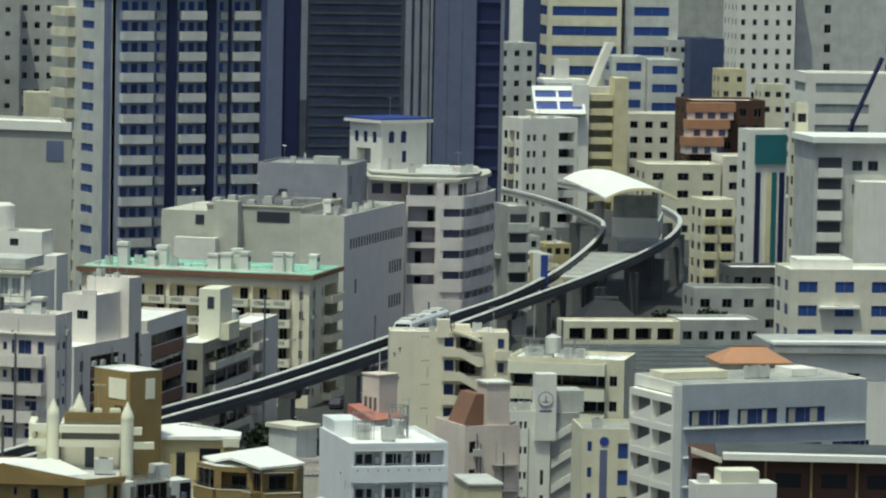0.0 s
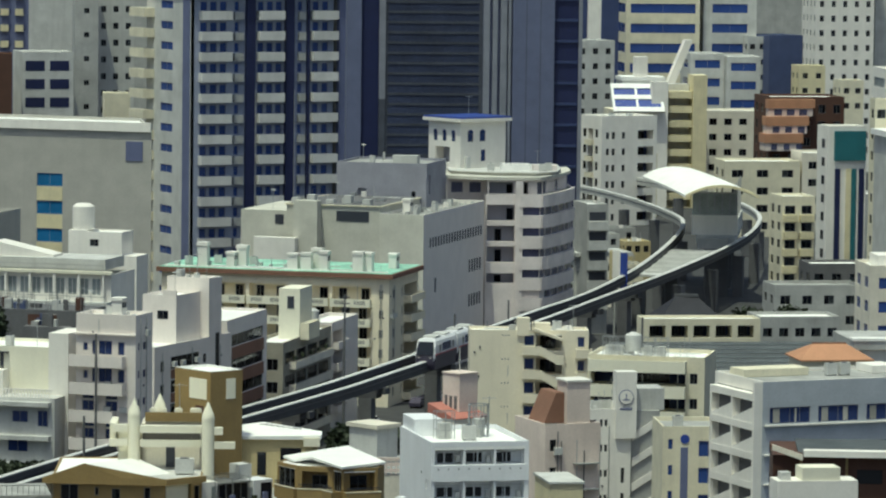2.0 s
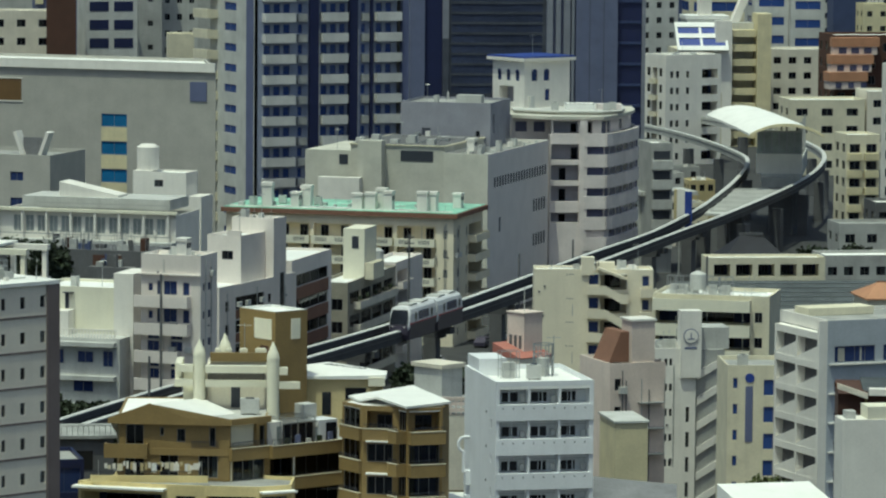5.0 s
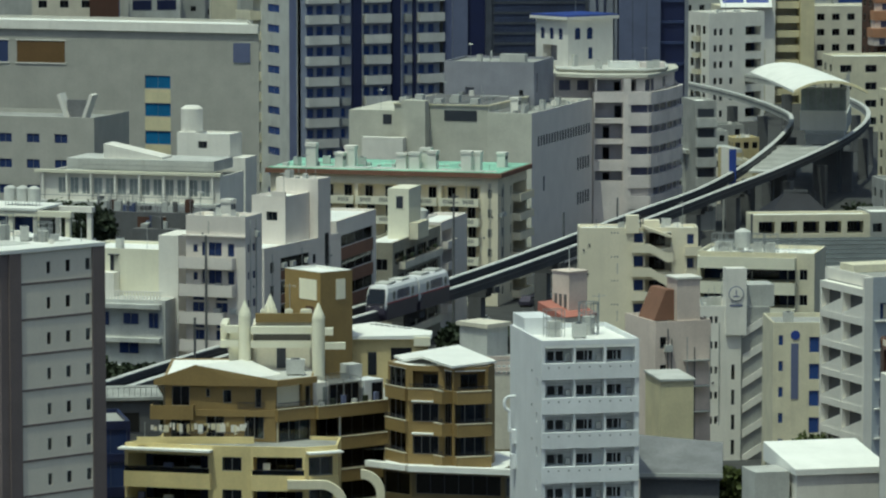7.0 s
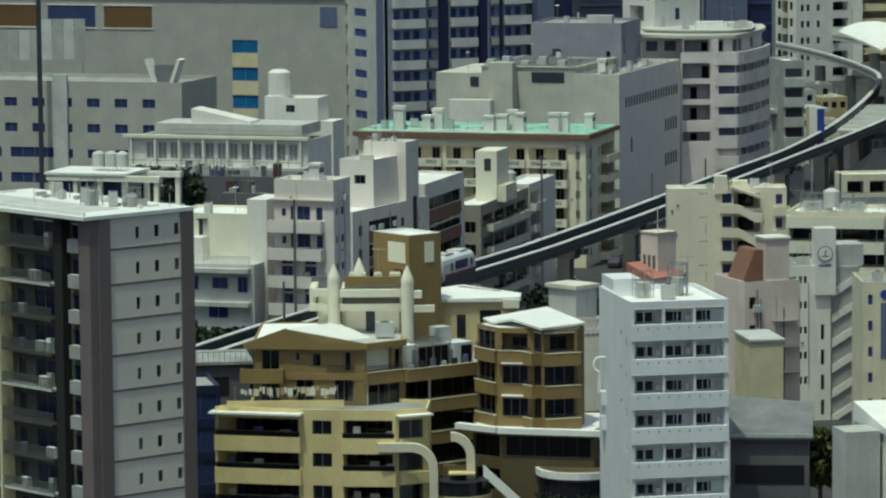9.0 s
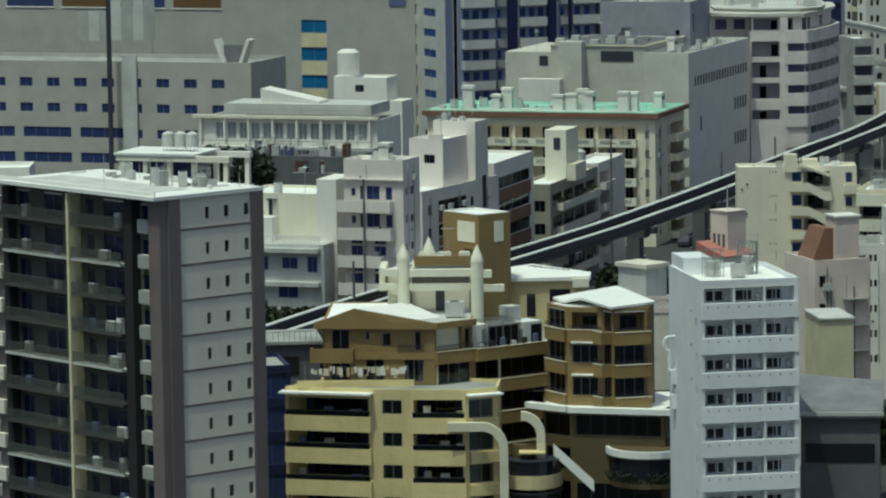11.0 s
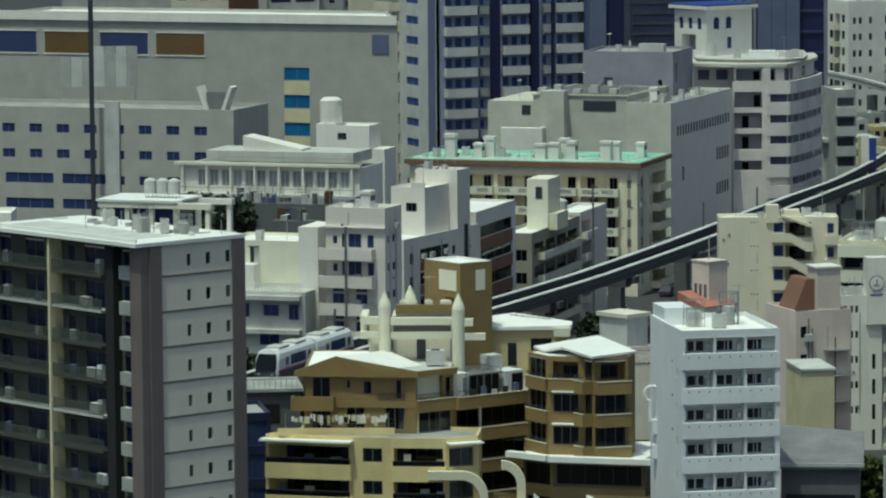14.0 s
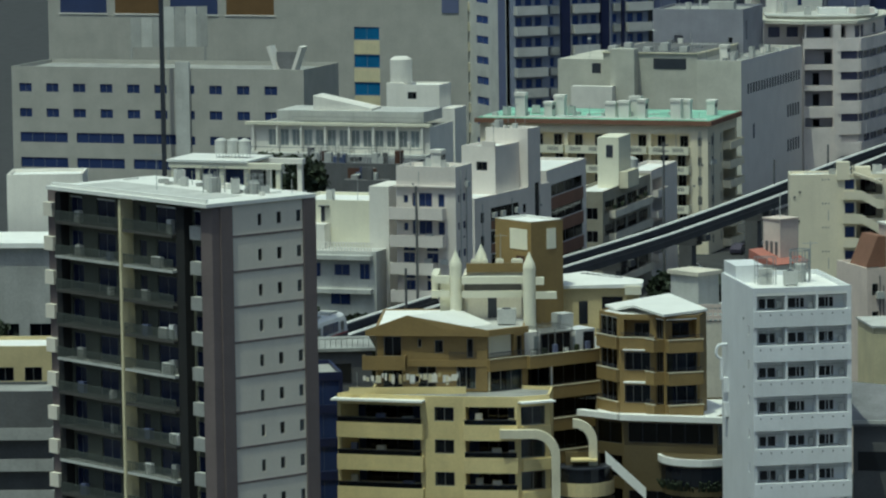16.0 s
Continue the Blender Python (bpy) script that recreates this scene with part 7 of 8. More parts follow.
for e, us, wd in ((0, (1.45, 3.9), 1.15), (3, (1.2, 3.4, 5.6), 0.95)):
    fm, W = face_of(pts, e)
    for u in us:
        bm = bmesh.new()
        arc_pts = [(u + wd / 2 + wd / 2 * math.cos(radians(k)), 35.6 + wd / 2 * math.sin(radians(k))) for k in range(0, 181, 20)]
        lo, hi = [bm.verts.new((x, -0.03, z)) for x, z in arc_pts], [bm.verts.new((x, -0.004, z)) for x, z in arc_pts]
        bm.faces.new(lo); bm.faces.new(hi[::-1])
        for k in range(len(lo)):
            bm.faces.new((lo[k], hi[k], hi[(k + 1) % len(lo)], lo[(k + 1) % len(lo)]))
        part("window_arch", bm, NIGHTFILM, b, "dark rounded head of an arched window").matrix_basis = fm
part("roof_slab", boxes((-0.7, -0.7, 37.41, 9.9, 8.5, 37.9)), WHITE, b, "white overhanging roof slab")
part("roof_edge", boxes((-0.6, -0.6, 37.904, 9.8, 8.4, 38.15)), BLUESIGN, b, "blue roof edge")
part("chimney", boxes((0.8, -0.6, 28, 1.6, -0.004, 32)), LIGHTCONC, b)
antenna(on(b, 4.5, 3.5, 38.15))

# balcony tower
TOWERBAND = mat("pale_lilac_band", (0.64, 0.63, 0.60), streak=0.15)
b = thing("balcony_tower", "tall grey apartment tower with cream balcony bands and dark service shafts", "apartment tower", -24.0, 760.0, 0, 26)
pts = rect(27.2, 18.5)
o0 = []
for i in range(17):
    v = 55 - 2.6 - 3.48 * i
    if v > 0.5:
        o0 += [(u, v, w, 1.55, "w1") for u, w in ((1.1, 1.2), (2.9, 1.2), (4.7, 1.2), (7.4, 0.8), (11.7, 1.1), (13.4, 1.1), (15.1, 1.1), (19.2, 0.8), (22.0, 1.1), (23.8, 1.1))]
o3 = [(6.0, 55 - 2.5 - 3.48 * i, 5.0, 1.35, "w") for i in range(15)]
shell(b, pts, 0, 55, LIGHTCONC, {3: o3}, ROOFWHITE, 0.3, WINDOWBLUE, skip=(0,))
fm, W = face_of(pts, 0)
wall(b, fm @ Matrix.Translation((0.6, -0.03, 0)), 26.0, 0, 54.9, o0, BLUEGREY, WINDOWBLUE, FRAME)
for i in range(16):
    v = 55 - 4.1 - 3.48 * i
    for u, w in ((1.4, 5.6), (12.1, 4.7), (22.2, 4.7)):
        balcony(b, fm, u, v, w, 1.5, 1.5, TOWERBAND)
    for u, w in ((7.8, 1.7), (19.8, 1.3)):
        balcony(b, fm, u, v, w, 0.7, 1.3, CONC)
    part("rear_balcony", boxes((27.22, 0.5, v, 29.0, 4, v + 1.7)), PALECREAM, b)
    part("gable_balcony", boxes((-2.0, 15.2, v, -0.004, 21.4, v + 1.5)), PALECREAM, b, "pale balcony at the gable's far end")
for u in (10.0, 17.3):
    part("service_shaft", boxes((u, -0.9, 0, u + 1.55, -0.04, 55.4)), NAVY, b, "dark blue-black service shaft")
    part("pipe", boxes((u + 1.58, -0.7, 0, u + 1.8, -0.4, 39)), WHITE, b)
part("slim_pipe", boxes((21.4, -0.6, 0, 21.85, -0.1, 55)), NAVY, b)
part("end_column", boxes((27.22, -1.0, 0, 28.4, 0.49, 55)), SLATELIGHT, b)
part("roof_cornice", boxes((-0.4, -1.7, 55.06, 27.8, 18.9, 55.9)), CREAM, b)
part("gable_strip", boxes((-0.10, 0.3, 0, -0.004, 3.2, 54.8)), SLATELIGHT, b)

# dark skyscraper
TOWERGLASS = mat("slate_tower_glazing", (0.042, 0.052, 0.098), rough=0.3, streak=0.15, vary=0.35, scale=0.12, bump=0)
TOWERLINE = mat("grey_tower_spandrel", (0.068, 0.075, 0.098), rough=0.5, streak=0.2, vary=0.3)
TOWERPIER = mat("pale_tower_pier", (0.25, 0.26, 0.30), rough=0.5, streak=0.25, vary=0.15)
TOWERCORE = mat("slate_tower_wall", (0.135, 0.152, 0.245), rough=0.5, streak=0.2, vary=0.12)
b = thing("office_skyscraper", "dark blue-grey office skyscraper with faint floor lines", "skyscraper", 9.8, 860.0, 0, 4)
shell(b, rect(18.6, 24), 0, 75, TOWERLINE, {0: [(0.5, 3 + 1.95 * i, 17.4, 1.5, "w8") for i in range(36)]}, ROOFGREY, 0.3, TOWERGLASS, TOWERGLASS)
for x, w in ((18.7, 1.1), (20.4, 0.9), (21.9, 1.2), (23.4, 0.5)):
    part("pale_pier", boxes((x, -0.8, 0, x + w, -0.004, 75)), TOWERPIER, b, "pale grey upright pier")
part("pier_back", boxes((18.61, 0.0, 0, 24.2, 22, 75)), TOWERCORE, b)
part("core_wall", boxes((24.21, -0.9, 0, 32.2, 22, 76)), TOWERCORE, b, "blank slate side wall")
for x in (26.8, 29.5):
    part("wall_joint", boxes((x, -0.93, 0, x + 0.12, -0.904, 76)), TOWERLINE, b)
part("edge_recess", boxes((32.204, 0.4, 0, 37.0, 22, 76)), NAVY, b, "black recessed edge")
for i in range(18):
    part("edge_floor", boxes((32.3, 0.1, 4 + 4 * i, 36.9, 0.396, 4.5 + 4 * i)), NIGHTBLUE, b)
part("edge_pier", boxes((37.004, 0.2, 0, 37.7, 22, 76)), TOWERPIER, b)
part("left_pier", boxes((-1.2, -0.4, 33, -0.004, 22, 76)), TOWERPIER, b)
part("left_recess", boxes((-4.6, 0.6, 0, -1.204, 22, 76)), NAVY, b)
part("left_edge", boxes((-7.4, -0.2, 0, -4.604, 22, 76)), TOWERCORE, b)
part("left_low_pier", boxes((-1.2, -0.4, 0, -0.004, 22, 32.99)), TOWERLINE, b)

# ---- beyond the station ----

def farther(ob):
    """What lies beyond the guideway's bend stands one ninth farther off and larger."""
    p = ob.matrix_basis.translation
    if p.y > 865 and p.x > 40:
        k = 1.11
        PLACE[ob.name] = pose(p.x * k, p.y * k, 76 - 76 * k, 0, 0, math.degrees(ob.matrix_basis.to_euler().z)) @ Matrix.Scale(k, 4)
        ob.matrix_basis = PLACE[ob.name]
    return ob


def recede(ob, k):
    """Stand a thing farther off and larger by the same share, as seen from the eye's place."""
    p = ob.matrix_basis.translation
    PLACE[ob.name] = pose(p.x * k, p.y * k, 76 - 76 * k, 0, 0, math.degrees(ob.matrix_basis.to_euler().z)) @ Matrix.Scale(k, 4)
    ob.matrix_basis = PLACE[ob.name]
    return ob


def plain_block(label, x, y, yaw, w, d, h, material, rows=0, cols=0, ww=1.4, wh=1.4, pitch=3.1, first=1.6, side=True, gm=None, kind="w", name="apartment_building", roof=None):
    ob = thing(name, label, "building", x, y, 0, yaw, "far town buildings")
    farther(ob)
    o0 = [(w * (k + 0.5) / cols - ww / 2, h - first - wh - pitch * i, ww, wh, kind) for i in range(rows) for k in range(cols) if h - first - wh - pitch * i > 0.5]
    n = max(1, int(d / (w / max(cols, 1)))) if cols else 0
    w3 = min(ww, 0.8 * d / n) if n else 0
    o3 = [(d * (k + 0.5) / n - w3 / 2, h - first - wh - pitch * i, w3, wh, kind) for i in range(rows) for k in range(n) if side and h - first - wh - pitch * i > 0.5]
    shell(ob, rect(w, d), 0, h, material, {0: o0, 3: o3}, roof or ROOFWHITE, 0.4, gm)
    return ob


b = thing("apartment_building", "white apartment block with a cream balcony end", "building", 52.4, 880, 0, 27, "far town buildings")
farther(b)
pts = rect(12.5, 8.5)
shell(b, pts, 0, 29.0, WHITE, {0: [(1.0 + 1.3 * k, 24.6 - 3.2 * i, 0.7, 1.3, "w1") for i in range(7) for k in (0, 1)] + [(4.6, 24.6 - 3.2 * i, 0.7, 1.3, "w1") for i in range(7)] + [(8.2, 24.4 - 3.2 * i, 3.6, 1.8, "v") for i in range(7)],
    3: [(1.2, 24.8 - 3.2 * i, 1.3, 1.6, "w1") for i in range(7)] + [(3.2, 24.2 - 3.2 * i, 2.0, 2.3, "v") for i in range(7)] + [(5.9, 24.8 - 3.2 * i, 1.1, 1.6, "w1") for i in range(7)]}, ROOFWHITE, 0.8)
fm, W = face_of(pts, 3)
for i in range(7):
    balcony(b, fm, 3.0, 23.3 - 3.2 * i, 2.4, 0.7, 1.0, PALECREAM)
ac_unit(on(b, 4, 3, 28.2)), ac_unit(on(b, 8, 3, 28.2)), antenna(on(b, 6, 4, 28.2))
b = thing("apartment_building", "stepped white apartment block with a sloping glazed top", "building", 58.0, 930, 0, 6, "far town buildings")
farther(b)
part("wall", boxes((0, 1.5, 0, 11, 14, 27.6)), PALECREAM, b)
tilt = pose(-0.6, -2.2, 27.6, -42, 0, 0)
part("sloping_frame", lattice([0, 0.5, 4.9, 5.4, 10.1, 10.65], [0, 1.2, 3.3, 4.4, 6.2, 7.4], lambda i, j: i % 2 == 0 or j % 2 == 0, 0, 0.5), ROOFWHITE, b, "bright white frame of a sloping glazed top").matrix_basis = tilt
part("sloping_glazing", boxes((0.1, 0.25, 0.1, 10.5, 0.35, 7.3)), BLUESIGN, b, "blue sloping glazing").matrix_basis = tilt
part("roof_core", boxes((2.2, 3.6, 27.6, 10.0, 12, 33.5)), LIGHTCONC, b)
part("chimney", boxes((5.0, 5.0, 34.404, 7.6, 8.0, 38.5)), WHITE, b, "white roof chimney block")
part("top_roof", boxes((2.0, 4.0, 33.6, 11.2, 12, 34.4)), ROOFWHITE, b)
part("end_slab", boxes((7.6, -0.5, 0, 11.0, 1.49, 33.6)), WHITE, b, "plain white end slab")
for i in range(9):
    part("balcony", boxes((11.1, 0.5, 30.2 - 3.0 * i, 16.2, 3.5, 31.6 - 3.0 * i)), CREAM, b)
part("balcony_back", boxes((11.1, 3.6, 0, 16.2, 8, 33)), LIGHTCONC, b)
part("cream_slab", boxes((16.3, -0.5, 0, 19.2, 6, 35)), CREAM, b)
bm = bmesh.new()
prism(bm, [(0, 0), (1.6, 0), (1.6, 3), (0, 3)], 0, 9.0)
for vv in bm.verts:
    vv.co.x += 0.05 * max(0, vv.co.z) ** 2 * 0.9
part("curved_fin", bm, WHITE, b, "white curved roof fin").matrix_basis = pose(12.0, 6, 33.0)
plain_block("grey apartment block with small windows", 51.5, 960, 22, 9, 9, 40.8, LIGHTCONC, 9, 3, 1.2, 1.3, 3.2)
plain_block("banded office tower with cream and blue window strips", 64.6, 1000, 6, 16.5, 14, 58, PALECREAM, 12, 1, 14.6, 2.1, 4.4, 1.5, gm=WINDOWBLUE, name="office_tower")
plain_block("pale office tower with short blue window strips", 82.0, 1004, 6, 12, 14, 58, LIGHTCONC, 12, 1, 8, 2.0, 4.4, 1.5, gm=WINDOWBLUE, name="office_tower")
plain_block("grey office with short window strips", 77.4, 980, 6, 7.5, 12, 37.5, LIGHTCONC, 8, 1, 5.6, 1.8, 4.0, 1.3, gm=WINDOWBLUE, name="office_tower")
plain_block("pale grey office with short window strips", 85.2, 979, 6, 7.5, 12, 37.0, LIGHTCONC, 8, 1, 5.6, 1.8, 4.0, 1.3, gm=WINDOWBLUE, name="office_tower")
plain_block("slim white chimney-like tower", 55.4, 986, 0, 2.8, 4, 62, WHITE, 0, 0, name="office_tower")
plain_block("dark blue office behind the slim tower", 47.0, 1010, 0, 17, 8, 64, NIGHTBLUE, 0, 0, name="office_tower")
b = plain_block("blue-grey glazed block with a pale rim", 96.4, 1000, 20, 8.2, 10, 41, SLATE, 0, 0, name="office_tower")
plain_block("pale grey block beside the glazed office", 91.8, 1002, 15, 4.6, 8, 40.6, LIGHTCONC, 6, 2, 1.2, 1.2, 3.4)
plain_block("tall white apartment tower in haze", 112, 1050, 10, 14, 12, 66, WHITE, 16, 5, 1.0, 1.4, 3.4)
plain_block("pale grey tower in far haze", 127, 1060, 6, 30, 14, 72, LIGHTCONC, 14, 2, 1.6, 2.0, 4.6)
plain_block("wide pale grey tower in far haze", 84, 1120, 5, 44, 12, 70, CONC, 0, 0)
plain_block("cream stepped block before the towers", 101.5, 985, 10, 6, 6, 35, CREAM, 2, 2, 1.2, 1.2, 3.2)
plain_block("small cream block beside the red-brown flats", 108, 960, 10, 5, 6, 33, PALECREAM, 2, 2, 1.2, 1.2, 3.2)
b = plain_block("red-brown tiled apartment block with orange terraces", 87.6, 905, 10, 15.5, 12, 32, DARKRED, 7, 5, 1.5, 1.7, 3.3)
for k in range(3):
    part("orange_terrace", boxes((-1.0 - 0.6 * k, -2 - 1.2 * k, 29.8 - 3.4 * k, 8.8 - 1.5 * k, -0.01, 31.6 - 3.4 * k)), ORANGE, b, "orange rendered terrace front")
    part("terrace_wall", boxes((-0.8 - 0.6 * k, -1.8 - 1.2 * k, 28.2 - 3.4 * k, 8.4 - 1.5 * k, -0.012, 29.796 - 3.4 * k)), PINK, b, "pinkish wall between the terraces")
    for j in range(3):
        part("terrace_window", boxes((0.4 + 2.6 * j - 0.6 * k, -1.86 - 1.2 * k, 28.4 - 3.4 * k, 2.0 + 2.6 * j - 0.8 * k, -1.804 - 1.2 * k, 29.6 - 3.4 * k)), VIOLETGLAZE, b)
recede(plain_block("cream apartment rows with square windows", 74.0, 850, 7, 14.5, 10, 22.4, PALECREAM, 6, 3, 2.2, 1.4, 3.3), 1.12)
recede(plain_block("pale cream wing beside the apartment rows", 88.8, 852, 7, 8, 10, 24, BEIGE, 6, 2, 1.6, 1.4, 3.3), 1.12)
b = plain_block("small cream balcony flats near the station", 78.5, 786, 10, 6.0, 8, 20.4, PALECREAM, 5, 2, 1.9, 1.5, 3.0)
for i in range(5):
    for k in range(2):
        part("balcony", boxes((0.2 + 3.0 * k, -0.9, 16.0 - 3.0 * i, 2.6 + 3.0 * k, -0.01, 17.2 - 3.0 * i)), CREAM, b)
plain_block("low cream house beyond the guideway curve", 56.4, 905, 10, 9, 8, 20.2, PALECREAM, 3, 4, 1.4, 1.3, 3.0)
plain_block("low grey flats beyond the station", 92, 800, 10, 14, 8, 20, CONC, 5, 5, 1.5, 1.5, 3.2)
plain_block("grey and cream flats behind the canopy", 62, 960, 4, 24, 10, 26, LIGHTCONC, 6, 7, 1.6, 1.4, 3.2)
plain_block("cream flats beyond the guideway", 78, 945, 6, 16, 10, 27, BEIGE, 6, 5, 1.6, 1.4, 3.2)
b = plain_block("narrow white block with blue glazing and a teal top", 83.4, 760, 14, 7.0, 5.0, 34.2, WHITE, 0, 0)
part("teal_top", boxes((1.2, -0.4, 28.4, 6.8, -0.01, 33.4)), TEAL, b, "teal sheet cladding")
for x, m in ((1.4, NAVY), (3.4, CREAM), (4.3, TEAL), (5.7, NAVY)):
    part("glazing_strip", boxes((x, -0.2, 0, x + 0.9, -0.01, 27.0)), m, b)
fm, W = face_of(rect(7, 5), 3)
for i in range(9):
    window(b, fm @ Matrix.Translation((2.4, -0.05, 30.5 - 3.1 * i)), 1.4, 1.5)
plain_block("slender cream slab block", 84.4, 702, 10, 2.0, 3, 41.7, PALECREAM, 11, 1, 1.4, 1.4, 3.3)
b = plain_block("white apartment block with a bright roof slab", 86.0, 690, 8, 16.5, 12, 36.2, LIGHTCONC, 0, 0)
for i in range(9):
    part("balcony", boxes((0.6, -1.0, 31.0 - 3.3 * i, 4.3, -0.01, 32.3 - 3.3 * i)), WHITE, b)
    # dark sheet paints the shade above each balcony front
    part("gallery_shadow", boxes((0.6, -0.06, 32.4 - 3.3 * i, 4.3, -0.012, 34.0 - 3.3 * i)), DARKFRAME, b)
for x in (6.0, 8.5, 11.5):
    window(b, Matrix.Translation((x, -0.08, 32.0)), 1.6, 1.5)
    window(b, Matrix.Translation((x, -0.08, 28.4)), 1.6, 1.5)
part("roof_slab", boxes((-0.6, -1.2, 36.3, 17, 12.2, 37.2)), ROOFWHITE, b, "bright white roof slab")
part("blank_wing", boxes((6.4, -4.0, 0, 13.0, -0.02, 30.5)), WHITE, b, "plain white projecting wing")
part("side_wing", boxes((13.6, -3.0, 0, 22, -0.02, 33)), LIGHTCONC, b)
for i in range(6):
    window(b, Matrix.Translation((13.9, -3.06, 27.5 - 4.4 * i)), 2.6, 2.0, WINDOWBLUE)
plain_block("tall white slab with long window bands", 90, 735, 6, 24, 10, 45, WHITE, 4, 2, 9.0, 1.5, 3.4, gm=PALEGLAZE)
b = thing("crane_jib", "dark slanted crane jib over the roofs", "crane", 96.7, 728, 0, 0)
bm = bmesh.new(); tube(bm, (0, 0, 0), (0, 0, 38), 0.3); tube(bm, (-0.5, 0, 36), (4.6, 0, 48), 0.4)
part("jib", bm, NAVY, b)
b = plain_block("white low block with two rows of windows", 71.9, 600, 5, 20, 10, 24.4, BEIGE, 6, 4, 2.6, 1.5, 3.2, gm=WINDOWBLUE)
part("penthouse", boxes((1.5, 2, 24.0, 9, 8, 25.6)), WHITE, b)
part("bright_awning", boxes((4.0, -0.8, 19.2, 9.5, -0.01, 19.5)), ROOFWHITE, b)
plain_block("grey low block by the station road", 69, 700, 8, 14, 8, 12.6, CONC, 3, 4, 1.6, 1.4, 3.2, roof=ROOFGREY)
plain_block("dark grey low block by the station road", 79, 742, 8, 12, 8, 12.4, DARKCONC, 3, 4, 1.6, 1.4, 3.2, roof=ROOFWHITE)
plain_block("grey low block near the pavilion", 62, 650, 8, 12, 8, 12.5, CONC, 3, 5, 1.4, 1.3, 3.2)
b = plain_block("grey flats with balcony bands beside the rounded building", 42.2, 746, 12, 3.6, 9, 21.6, CONC, 0, 0)
for i in range(5):
    part("balcony", boxes((0.1, -0.9, 17.3 - 3.3 * i, 3.5, -0.01, 18.8 - 3.3 * i)), LIGHTCONC, b)
    part("gallery_window", boxes((0.4, -0.05, 18.9 - 3.3 * i, 3.2, -0.012, 20.3 - 3.3 * i)), DARKFRAME, b)
b = plain_block("grey low house beside the guideway", 40.5, 752, 16, 5, 8, 12.5, LIGHTCONC, 2, 2, 1.4, 1.3, 3.2)
part("flat_roof", boxes((-0.4, -2.6, 12.56, 9.5, 6, 13.2)), LIGHTCONC, b)
for label, x, y, w, h, m, roof in (("low beige house inside the guideway bend", 44.5, 792, 5.0, 8.5, BEIGE, ROOFWHITE), ("small cream house inside the guideway bend", 50.5, 806, 5.5, 6.5, PALECREAM, ROOFGREY),
        ("grey workshop inside the guideway bend", 46.0, 826, 7.0, 10.2, LIGHTCONC, ROOFGREY), ("narrow beige house inside the guideway bend", 54.5, 838, 5.0, 8.0, YELLOW, ROOFWHITE), ("plain grey house inside the guideway bend", 50.0, 856, 8.0, 9.0, CONC, ROOFGREY)):
    b = plain_block(label, x, y, 12, w, 6, h, m, 2, 3, 1.0, 1.2, 2.9, 0.8, roof=roof, name="house")
    clutter(b, 0.5, 0.6, w - 0.5, 5.4, h - 0.4, int(x * 7), 3, 2, 3)
b = thing("street_sign", "upright white street sign board with painted colour fringes", "sign", 46.2, 741, 0, 0)
part("post", boxes((0.3, 0.1, 0, 0.6, 0.3, 8.0)), CONC, b)
part("board", boxes((0, 0, 8.0, 1.3, 0.3, 14.4)), WHITE, b)
# blue and yellow strips paint a lens colour fringe beside the white board
part("blue_board", boxes((1.304, 0, 8.0, 2.5, 0.3, 14.0)), BLUESIGN, b, "blue strip painting a lens colour fringe")
part("yellow_edge", boxes((-0.5, 0, 8.0, -0.004, 0.3, 14.4)), YELLOW, b)

# ---- far town behind the store ----
plain_block("grey flats with small windows", -45, 862, 6, 7.0, 10, 58, LIGHTCONC, 13, 3, 1.0, 1.2, 3.2)
plain_block("plain grey gable wall with one window column", -48.6, 850, 6, 4.4, 10, 56, CONC, 10, 1, 1.0, 1.0, 4.5)
b = plain_block("grey flats with dark balconies", -57.6, 838, 14, 9.6, 10, 42, LIGHTCONC, 0, 0)
for i in range(8):
    for k in range(2):
        part("balcony_gap", boxes((0.6 + 4.6 * k, -0.05, 38.6 - 3.4 * i, 4.2 + 4.6 * k, -0.01, 40.4 - 3.4 * i)), NAVY, b)
plain_block("dark red tiled block", -64.2, 828, 4, 5.4, 8, 42, DARKRED, 0, 0)
b = plain_block("blue-banded flats in haze", -73, 905, 4, 12, 8, 58, SLATELIGHT, 0, 0)
for i in range(8):
    for k in range(4):
        part("balcony", boxes((0.6 + 2.9 * k, -0.8, 53 - 3.2 * i, 2.2 + 2.9 * k, -0.01, 54.3 - 3.2 * i)), CREAM, b)
plain_block("plain light grey tower in far haze", -66, 935, 2, 14, 8, 62, LIGHTCONC, 0, 0)
plain_block("wide grey block in far haze", -110, 960, 0, 90, 10, 60, CONC, 0, 0)
plain_block("yellow-grey low flats behind the store", -76, 842, 4, 12, 8, 38.4, BEIGE, 3, 3, 1.6, 1.4, 3.4)
plain_block("small bright cream block behind the store", -40.6, 802, 6, 4.6, 6, 36.3, PALECREAM, 0, 0)


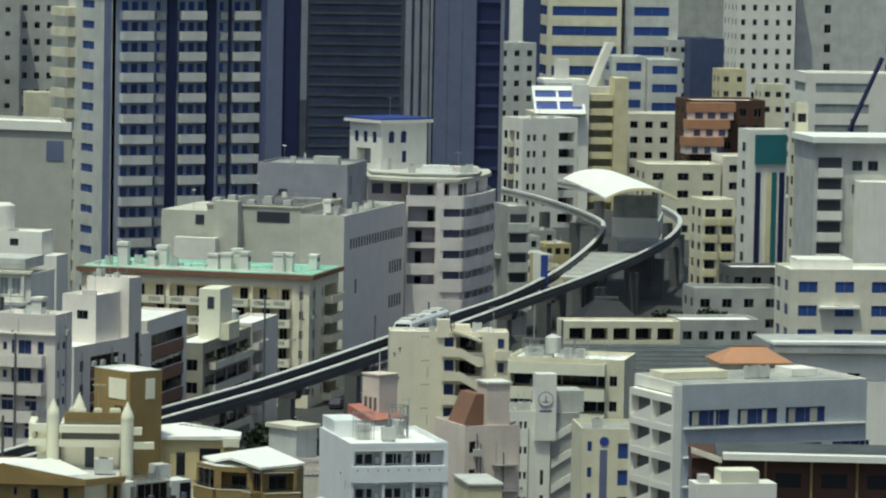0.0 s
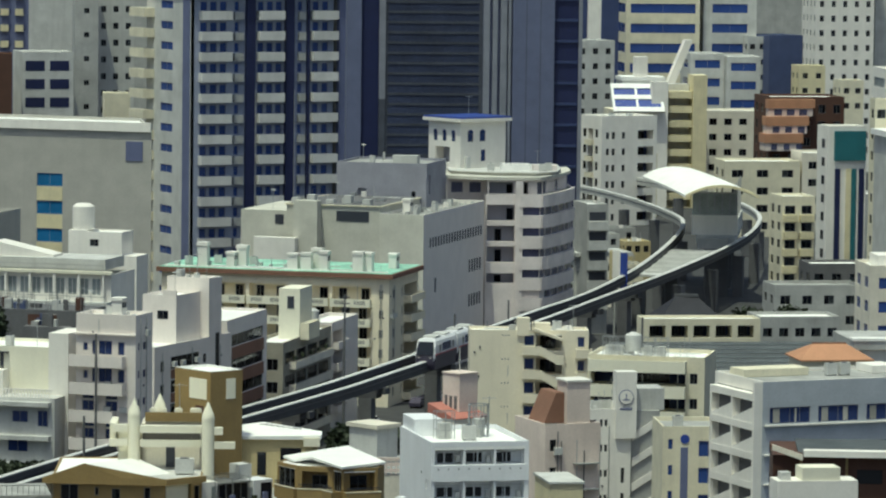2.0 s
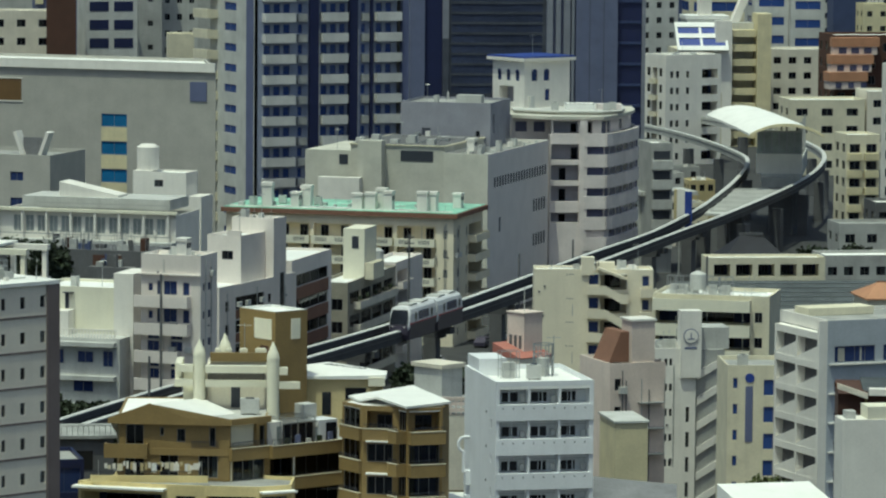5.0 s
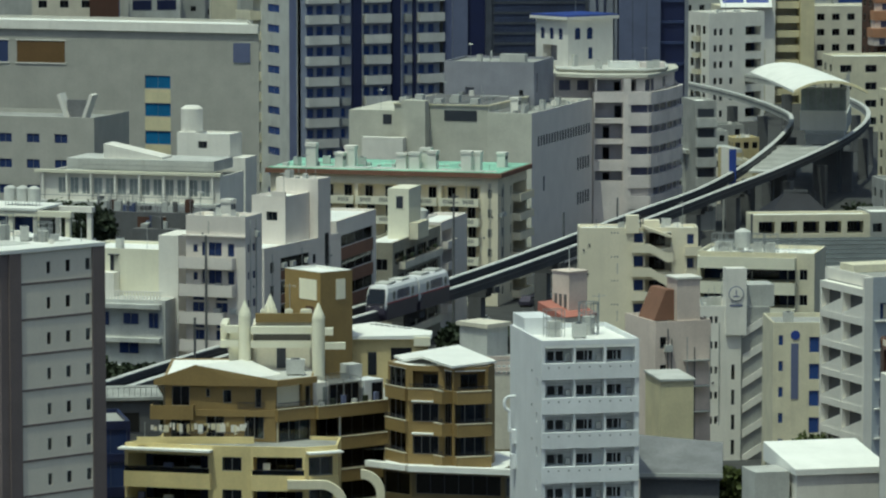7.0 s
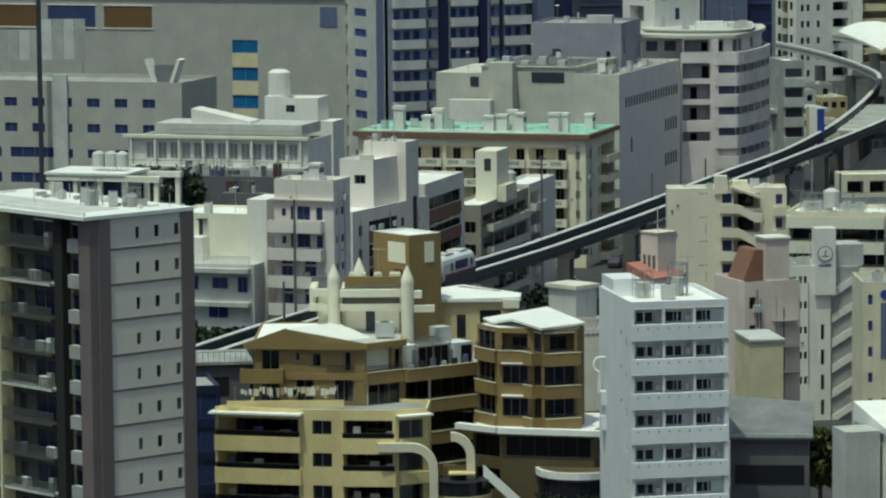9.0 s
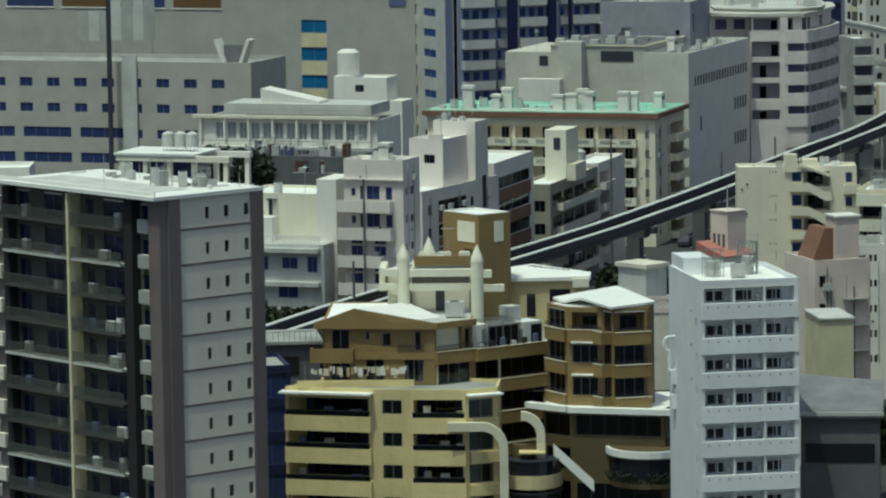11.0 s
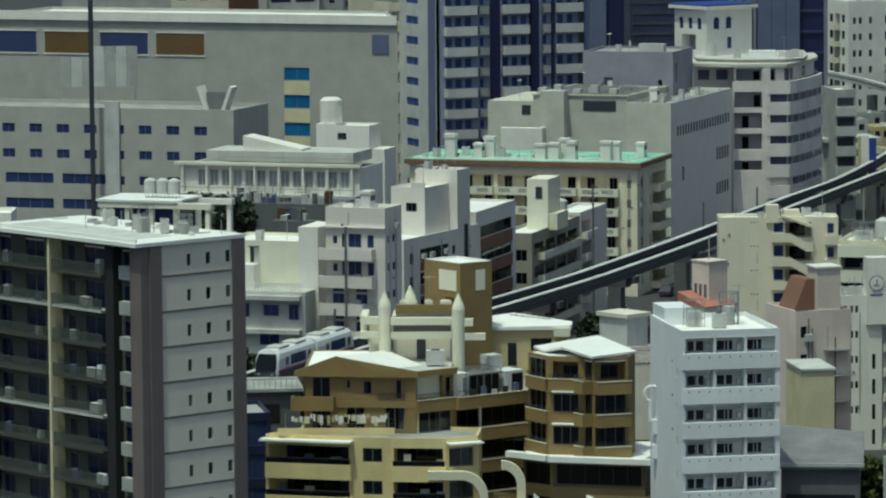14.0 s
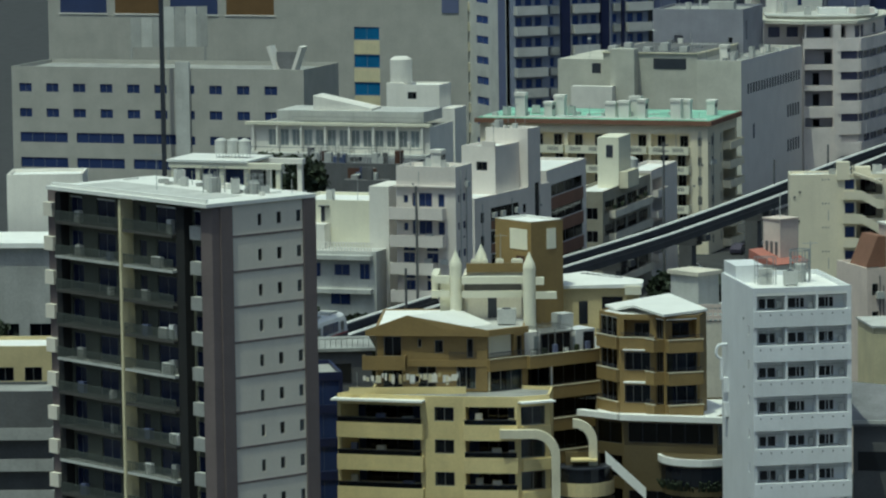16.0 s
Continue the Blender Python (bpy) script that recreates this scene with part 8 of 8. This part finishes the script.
# ---- trees ----
def tree(label, x, y, h, r, seed, z=0.0, leaf=None):
    rr = random.Random(seed)
    ob = thing("tree", label, "tree", x, y, z, 0, "street trees")
    bm = bmesh.new()
    cyl(bm, 0, 0, 0, h * 0.55, 0.28, 0.14, 8)
    for k in range(6):
        a = k * 1.05 + rr.random()
        tube(bm, (0, 0, h * (0.35 + 0.03 * k)), (math.cos(a) * r * 0.6, math.sin(a) * r * 0.6, h * (0.6 + 0.05 * rr.random())), 0.07)
    part("trunk", bm, BARK, ob)
    verts, faces = [], []
    for c in range(44):
        a, q, hh = rr.random() * 6.283, r * rr.random() ** 0.5, rr.random()
        k = 0.55 + 0.45 * math.sin(hh * 3.0)
        cx, cy, cz = math.cos(a) * q * k, math.sin(a) * q * k, h * (0.42 + 0.55 * hh)
        for _ in range(75):
            p = Vector((rr.gauss(0, 0.42), rr.gauss(0, 0.42), rr.gauss(0, 0.32))) * (r * 0.42) + Vector((cx, cy, cz))
            u = Vector((rr.uniform(-1, 1), rr.uniform(-1, 1), rr.uniform(-1, 1))).normalized() * 0.36
            w = u.cross(Vector((rr.uniform(-1, 1), rr.uniform(-1, 1), rr.uniform(-1, 1)))).normalized() * 0.26
            n = len(verts)
            verts += [p - u, p + w, p + u, p - w]
            faces.append((n, n + 1, n + 2, n + 3))
    me = bpy.data.meshes.new("crown")
    me.from_pydata(verts, [], faces)
    me.materials.append(leaf or LEAF)
    put("crown", me, ob, Matrix())
    return ob


tree("dark green street tree near the station", 59, 662, 7.5, 3.0, 2)
tree("green tree behind the tower block", -47, 560, 20, 5, 3)
tree("green tree by the white hall", -43, 552, 18, 4, 4)
for k, (x, y, h, r) in enumerate(((24.5, 430, 10.5, 2.2), (28, 432, 9, 1.8), (36, 436, 11.5, 2.4), (2, 560, 7, 2), (-6, 520, 8, 3), (-14, 505, 9, 2.5), (64, 690, 9.5, 3), (72, 700, 9, 3), (8, 545, 8, 3))):
    tree("small green street tree", x, y, h, r, 10 + k, 0, LEAFBRIGHT if k < 3 else LEAF)


for k, (x, y, h, r) in enumerate(((-42.8, 541, 25.2, 2.8), (-45.5, 545, 25.0, 2.4), (-41.0, 546, 23.2, 2.2), (-39, 503, 10, 2.6), (-36.5, 508, 9, 2.2), (-41.5, 506, 11, 2.6), (-34, 499, 7, 2.0), (-30.5, 500, 8, 1.8), (-52, 575, 17, 4.0), (-38, 600, 17, 3.0), (-68, 418, 21, 3.2), (-61, 417, 20.5, 2.6), (31, 428, 10, 1.8))):
    tree("dark green tree among the houses", x, y, h, r, 40 + k)


tree("dark bushy tree before the white hall", -33.6, 512.0, 8.6, 1.4, 92)


# ---- parked cars ----
def car(label, x, y, yaw, paint):
    ob = thing("car", label, "car", x, y, 0, yaw, "parked cars")
    prof = [(-2.1, 0.3), (2.1, 0.3), (2.15, 0.75), (1.3, 0.9), (0.7, 1.42), (-1.1, 1.45), (-1.9, 0.95), (-2.15, 0.8)]
    bm = bmesh.new()
    l, r = ([bm.verts.new((px, sy * (0.82 if pz < 1.2 else 0.66), pz)) for px, pz in prof] for sy in (1, -1))
    bm.faces.new(l[::-1]); bm.faces.new(r)
    for i in range(8):
        bm.faces.new((l[i], l[(i + 1) % 8], r[(i + 1) % 8], r[i]))
    body = part("body", bm, paint, ob)
    for sy in (0.75, -0.78):
        part("side_window", boxes((-1.2, sy, 1.0, 0.75, sy + 0.03, 1.34)), TRAINGLASS, body)
    for wx in (-1.3, 1.3):
        for wy in (-0.84, 0.66):
            bm = bmesh.new()
            cyl(bm, 0, 0, 0, 0.18, 0.31, 0.31, 14)
            part("wheel", bm, RUBBERSHADE, ob).matrix_basis = pose(wx, wy + 0.18, 0.31, 90)
    return ob


for k, (x, y) in enumerate(((15.2, 648), (12.6, 641), (19.0, 660), (-9.0, 566), (5.6, 618), (60, 690), (66, 672))):
    car("white parked car" if k % 2 == 0 else "dark grey parked car", x, y, 72, TRAINWHITE if k % 2 == 0 else TRAINGREY)["label"] = "white hatchback parked at the roadside" if k % 2 == 0 else "dark grey hatchback parked at the roadside"


# ---- utility poles ----
for x, y, h in ((1.8, 603, 19.6), (17.6, 641, 13.4), (26.3, 668, 12.9), (-27.5, 503, 15), (38.5, 556, 21.5)):
    ob = thing("utility_pole", "slim concrete utility pole with cross arms", "utility pole", x, y, 0, 20, "utility poles")
    bm = bmesh.new(); cyl(bm, 0, 0, 0, h, 0.2, 0.14, 8)
    part("pole", bm, DARKCONC, ob)
    for k in range(3 if abs(x) < 10 else 0):
        part("cross_arm", boxes((-0.7, -0.06, h - 0.5 - 0.8 * k, 0.7, 0.06, h - 0.38 - 0.8 * k)), DARKFRAME, ob)


# ---- movement ----
def motions():
    rows = []
    for t, s in TRAIN_ROWS:
        a, c = along(s), along(s + 22.2)
        d = c - a
        rows.append((t, pose(a.x, a.y, BEAM_TOP, 0, 0, math.degrees(math.atan2(d.y, d.x)))))
    walk(train, rows)


motions()
